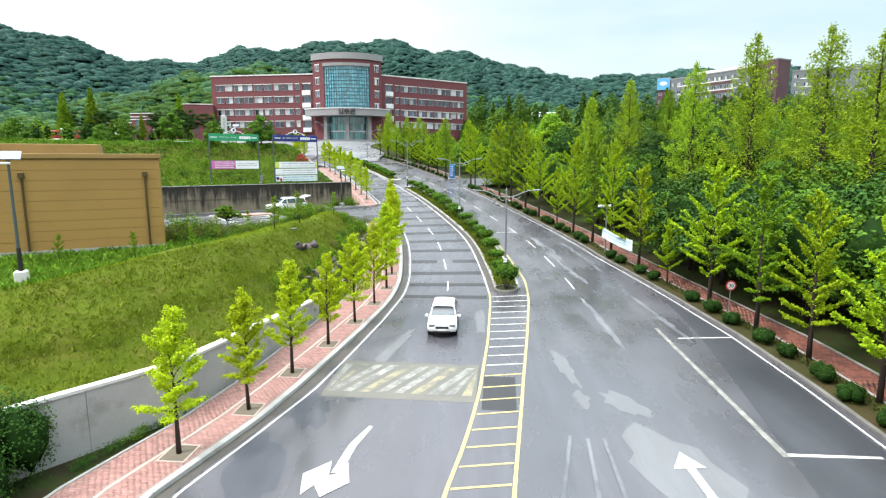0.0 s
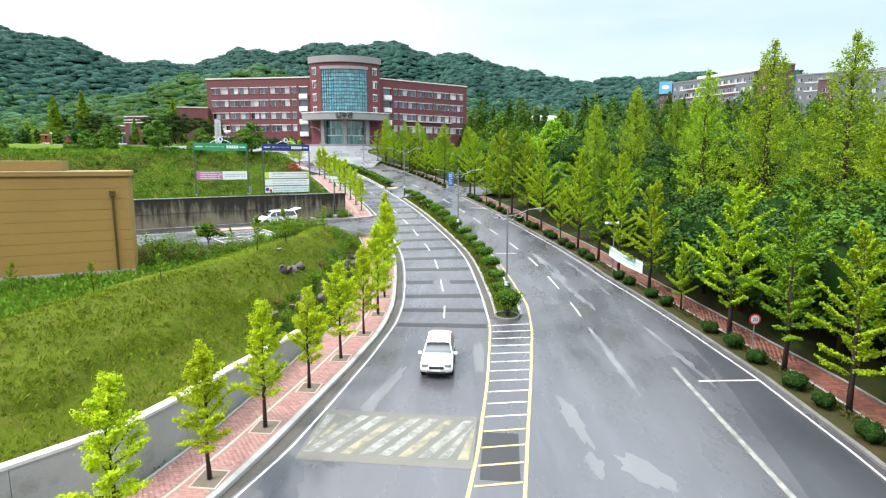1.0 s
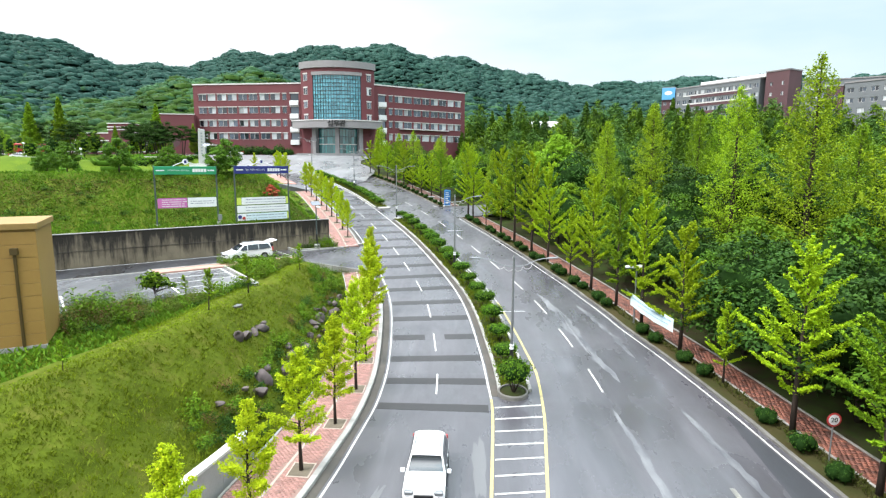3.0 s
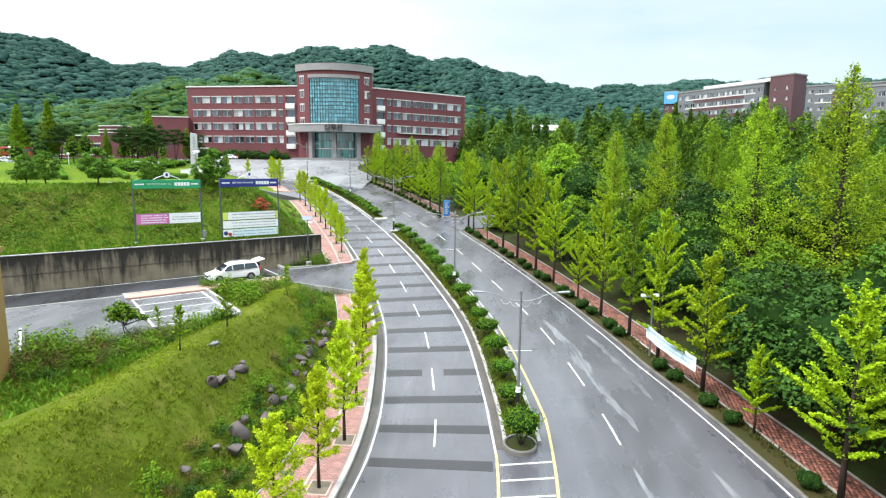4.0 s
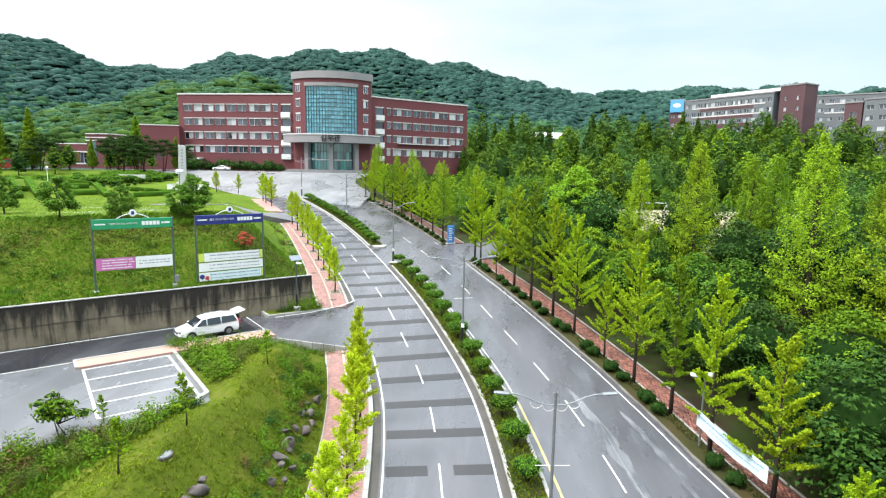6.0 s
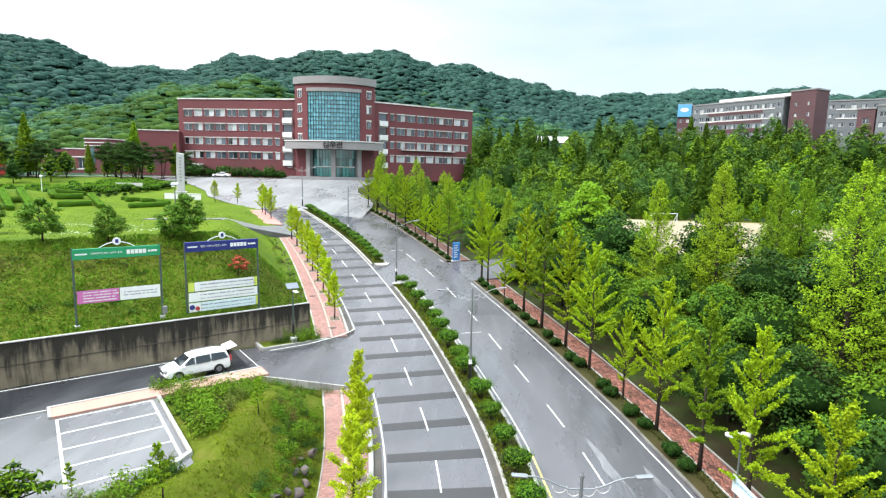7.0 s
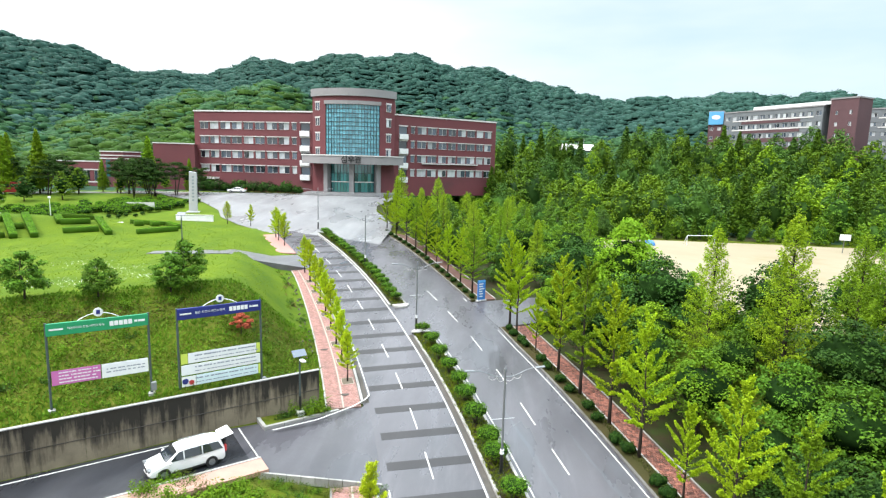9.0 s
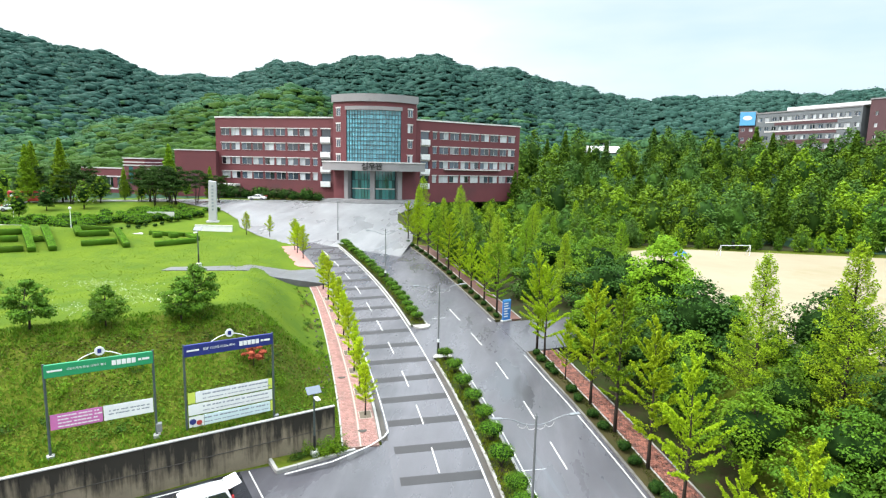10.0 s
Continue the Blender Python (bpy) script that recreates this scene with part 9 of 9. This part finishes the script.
part("coping", box(bmesh.new(), -0.06, length + 0.06, -0.2, 0.2, 1.003, 1.08), LINTEL, ob)
ob = thing("lawn_sign", pose(-66.8, 127.5, height(-66.8, 127.5), 0, 0, 15), "low pale sign board under the pines", "sign")
part("board", box(bmesh.new(), -2.4, 2.4, -0.06, 0.06, 0.5, 1.5), COPING, ob)
for x in (-2, 2):
    part("post", box(bmesh.new(), x - 0.06, x + 0.06, 0.07, 0.17, -0.1, 1.4), STEEL, ob)

verts, ring = [], []
fx0, fx1, fy0, fy1 = 19.0, 84.0, 80.0, 152.0
for k in range(72):
    w = 2 * math.pi * k / 72
    c, sn = math.cos(w), math.sin(w)
    q = 0.42
    x = (fx0 + fx1) / 2 + (fx1 - fx0) / 2 * math.copysign(abs(c) ** q, c) + 0.9 * math.sin(5 * w)
    y = (fy0 + fy1) / 2 + (fy1 - fy0) / 2 * math.copysign(abs(sn) ** q, sn) + 0.9 * math.cos(7 * w)
    verts.append((x, y, 5.56))
verts += [(x, y, 5.2) for x, y, z in verts]
faces = [tuple(range(72))] + [(k, 72 + k, 72 + (k + 1) % 72, (k + 1) % 72) for k in range(72)]
tagged(mesh_object("sports_field", verts, faces, SAND), "pale sand sports field behind the trees", "sports field", kind="structure")
ob = thing("goal", pose(42.6, 146.0, 5.56, 0, 0, 12) @ Matrix.Scale(0.85, 4), "white football goal at the edge of the sand", "goal")
for a, b in (((-3.6, 0, 0), (-3.6, 0, 2.4)), ((3.6, 0, 0), (3.6, 0, 2.4)), ((-3.6, 0, 2.4), (3.6, 0, 2.4)), ((-3.6, 0, 2.4), (-3.6, 1.6, 0)), ((3.6, 0, 2.4), (3.6, 1.6, 0))):
    bm = bmesh.new()
    cylinder(bm, a, b, 0.07, sides=8)
    part("bar", bm, WHITE_METAL, ob)
ob = thing("basketball_stand", pose(67.5, 140.5, 5.5, 0, 0, -20), "white basketball stand on the sand field", "basketball stand")
part("backboard", box(bmesh.new(), -0.9, 0.9, -0.04, 0.04, 2.7, 3.85), WHITE_METAL, ob)
bm = bmesh.new()
cylinder(bm, (0, 1.0, 0), (0, 0.4, 3.1), 0.08, sides=8)
cylinder(bm, (0, 0.4, 3.1), (0, 0.05, 3.2), 0.06, sides=8)
part("post", bm, STEEL, ob)
ob = thing("blue_tarp", pose(31.5, 143.5, 5.5), "blue tarpaulin heap at the field edge", "tarpaulin")
bm = bmesh.new()
bmesh.ops.create_icosphere(bm, subdivisions=2, radius=1.3)
for v in bm.verts:
    v.co.z = max(-0.1, v.co.z) * 0.9 + 0.15 * noise.noise(v.co * 1.7)
part("sheet", bm, BLUE_PAINT, ob)

# ---------------------------------------------------------------- tree pits, manholes, side paths
for s, d in FOOTWAY_TREES + tuple((66.5 + 3.75 * k, -7.15) for k in range(8)):
    ob = thing("tree_pit", Matrix.Identity(4), "square tree pit with a pale frame in the pavers", "tree pit", "tree pits")
    mesh_object("soil", [at(s + a, d + b, 0.166) for a, b in ((-.5, -.45), (.5, -.45), (.5, .45), (-.5, .45))], [(3, 2, 1, 0)], PIT_SOIL, ob)
    for a0, a1, b0, b1 in ((-.57, .57, -.5, -.44), (-.57, .57, .44, .5), (-.57, -.5, -.44, .44), (.5, .57, -.44, .44)):
        solid_strip("frame_bar", s + a0, s + a1, d + b0, d + b1, 0.1, 0.172, PAVER_PALE, ob)
for x, y in ((-12.84, 39.28),):
    ob = thing("manhole", pose(x, y, height(x, y) - 0.1), "round grey manhole cover on the grass crest", "manhole")
    bm = bmesh.new()
    cylinder(bm, (0, 0, -0.3), (0, 0, 0.07), 0.45, sides=24)
    part("ring", bm, GUTTER, ob)
    bm = bmesh.new()
    cylinder(bm, (0, 0, 0.06), (0, 0, 0.09), 0.38, sides=24)
    part("cover", bm, STEEL, ob)
for s, d in ((25.5, -9.4), (64.4, -7.6), (73, -8.4)):
    bm = bmesh.new()
    c = Vector(at(s, d, 0.15))
    cylinder(bm, c, c + Vector((0, 0, 0.02)), 0.34, sides=20)
    ob = part("manhole", bm, GUTTER)
    tagged(ob, "round manhole cover set in the pavers", "manhole", "footway manholes")
# the lane over the upper lawn
a = [Vector(at(98.3, float(left_kerb(98.3)) + 0.3, 0.0))] + [Vector((x, y, height(x, y))) for x, y in ((-30.2, 94.0), (-32.6, 91.4), (-36.4, 90.6), (-42.0, 89.8))]
b = [Vector(at(105.5, float(left_kerb(105.5)) + 0.3, 0.0))] + [Vector((x, y, height(x, y))) for x, y in ((-31.4, 102.0), (-34.2, 96.4), (-38.0, 93.4), (-42.4, 92.2))]
tagged(loft("upper_lane", a, b, 20, 6, PATCH, dz=0.07, thick=1.2), "narrow grey lane into the upper lawn", "road", kind="structure")
# the drive behind the pines
mid_line = [Vector((-60, 152, 0)), Vector((-72, 148.5, 0)), Vector((-84, 143.5, 0)), Vector((-98, 136.5, 0)), Vector((-114, 128, 0))]
a = [v + Vector((-1.2, -3, 0)) for v in mid_line]
b = [v + Vector((1.2, 3, 0)) for v in mid_line]
for v in a + b:
    v.z = height(v.x, v.y) + 0.12
tagged(loft("drive", a, b, 16, 3, PLAZA), "pale drive behind the pines", "road", kind="structure")
# the pale path above the hedge letters
a = [Vector((-77.6 + 14.4 * k / 6, 103.6 + 13.4 * k / 6, 0)) for k in range(7)]
b = [v + Vector((-0.65, 0.68, 0)) for v in a]
for v in a + b:
    v.z = height(v.x, v.y) + 0.12
tagged(loft("lawn_path", a, b, 12, 1, COPING), "pale narrow path above the hedge letters", "path", kind="structure")
# upper paved corner with three trees
a = [Vector(at(s, float(left_kerb(s)) - 0.1, 0.06)) for s in np.linspace(106.5, 119, 6)]
b = [Vector(at(s, float(left_kerb(s)) - 2.6, 0.06)) for s in np.linspace(107.5, 119, 6)]
tagged(loft("upper_corner", b, a, 10, 2, PAVER), "pink paved corner below the forecourt", "footway", kind="structure")
# side road to the field
a = [Vector(at(s, float(right_line(s)) + 0.4, 0.0)) for s in np.linspace(75.2, 82.6, 5)]
b = [Vector((p.x + 9.5, p.y + 3.4, height(p.x + 9.5, p.y + 3.4))) for p in a]
tagged(loft("field_lane", b, a, 8, 12, ASPHALT, dz=0.03), "short asphalt lane towards the sports field", "road", kind="structure")

# ---------------------------------------------------------------- pavers, laid last
def laid_pavers(s0, s1, d0, d1, along, across, skip=None):
    """Corners of pavers in running bond over a stretch of the road's curve: tops just proud of the bed, joints open."""
    tops = []
    for j in range(int((s1 - s0) / along)):
        s = s0 + j * along
        a, b = float(d0(s)), float(d1(s))
        k0 = a + (across / 2 if j % 2 else 0)
        k = 0
        while k0 + (k + 1) * across < b - 0.01:
            tops.append((s, k0 + k * across))
            k += 1
    return np.array(tops)


def paver_field(name, tops, along, across, z, material, label, parent):
    g = 0.006
    n = len(tops)
    corners = [(g, g), (along - g, g), (along - g, across - g), (g, across - g)]
    lift_each = rng.uniform(-0.002, 0.003, n)
    ring = [at(tops[:, 0] + a, tops[:, 1] + b) + np.column_stack([np.zeros(n), np.zeros(n), z + lift_each]) for a, b in corners]
    low = [r - (0, 0, 0.03) for r in ring]
    v = np.stack(ring + low, 1).reshape(-1, 3)
    base = (np.arange(n) * 8)[:, None]
    q = np.concatenate([base + f for f in ((3, 2, 1, 0), (0, 1, 5, 4), (1, 2, 6, 5), (2, 3, 7, 6), (3, 0, 4, 7))])
    ob = new(name, fast_mesh(name, v, q, material))
    ob.parent = parent
    return tagged(ob, label, kind="stuff")


lower = bpy.data.objects["lower_footway"]
upper = bpy.data.objects["upper_footway"]
path = bpy.data.objects["brick_path"]
edge_in = lambda s: left_kerb(s) - 0.28
tops = laid_pavers(-4, 53, walk_edge, edge_in, 0.115, 0.22)
guide = np.abs(tops[:, 1] + 0.11 - (left_kerb(tops[:, 0]) - 1.6)) < 0.17
tops = tops[~guide]
near_ones = (tops[:, 0] > 5.6) & (tops[:, 0] < 9.4) & (tops[:, 1] > left_kerb(tops[:, 0]) - 1.8)
paver_field("paver_field", tops[~near_ones], 0.115, 0.22, 0.163, PAVER_FIELD, "rows of pink clay pavers", lower)
bm = box(bmesh.new(), 0.006, 0.109, 0.006, 0.214, -0.03, 0.0, 0.004)
one = bpy.data.meshes.new("paver")
bm.to_mesh(one)
bm.free()
one.materials.append(PAVER)
for s, d in tops[near_ones][:300]:
    ob = new("paver", one)
    ob.parent = lower
    w = heading(s)
    ob.matrix_basis = Matrix.Translation(at(s, d + 0.22, 0.164)) @ Matrix.Rotation(w, 4, "Z") @ Matrix.Rotation(radians(random.uniform(-0.4, 0.4)), 4, "X")
tops = laid_pavers(62.5, 97.8, walk_edge, edge_in, 0.23, 0.22)
paver_field("paver_field", tops[np.abs(tops[:, 1] + 0.11 - (left_kerb(tops[:, 0]) - 1.6)) > 0.17], 0.23, 0.22, 0.163, PAVER_FIELD, "rows of pink clay pavers", upper)
tops = laid_pavers(2, 75, lambda s: right_line(s) + verge_wide(s) + 0.11, lambda s: right_line(s) + verge_wide(s) + 1.8, 0.21, 0.225)
close = (tops[:, 0] > 14.0) & (tops[:, 0] < 22.0)
paver_field("paver_field", tops[~close], 0.21, 0.225, 0.112, RED_FIELD, "mixed red and brown path pavers", path)
bm = box(bmesh.new(), 0.006, 0.204, 0.006, 0.219, -0.03, 0.0, 0.004)
one = bpy.data.meshes.new("paver")
bm.to_mesh(one)
bm.free()
one.materials.append(RED_BRICK_PATH)
for s, d in tops[close][:300]:
    ob = new("paver", one)
    ob.parent = path
    ob.matrix_basis = Matrix.Translation(at(s, d + 0.225, 0.113)) @ Matrix.Rotation(heading(s), 4, "Z")

# ---------------------------------------------------------------- the plan above is drawn a ninth under size: bring it to true metres
for ob in list(scene.objects):
    if ob.parent is None and ob.type not in {"CAMERA", "LIGHT"}:
        ob.matrix_basis = Matrix.Scale(1.12, 4) @ ob.matrix_basis
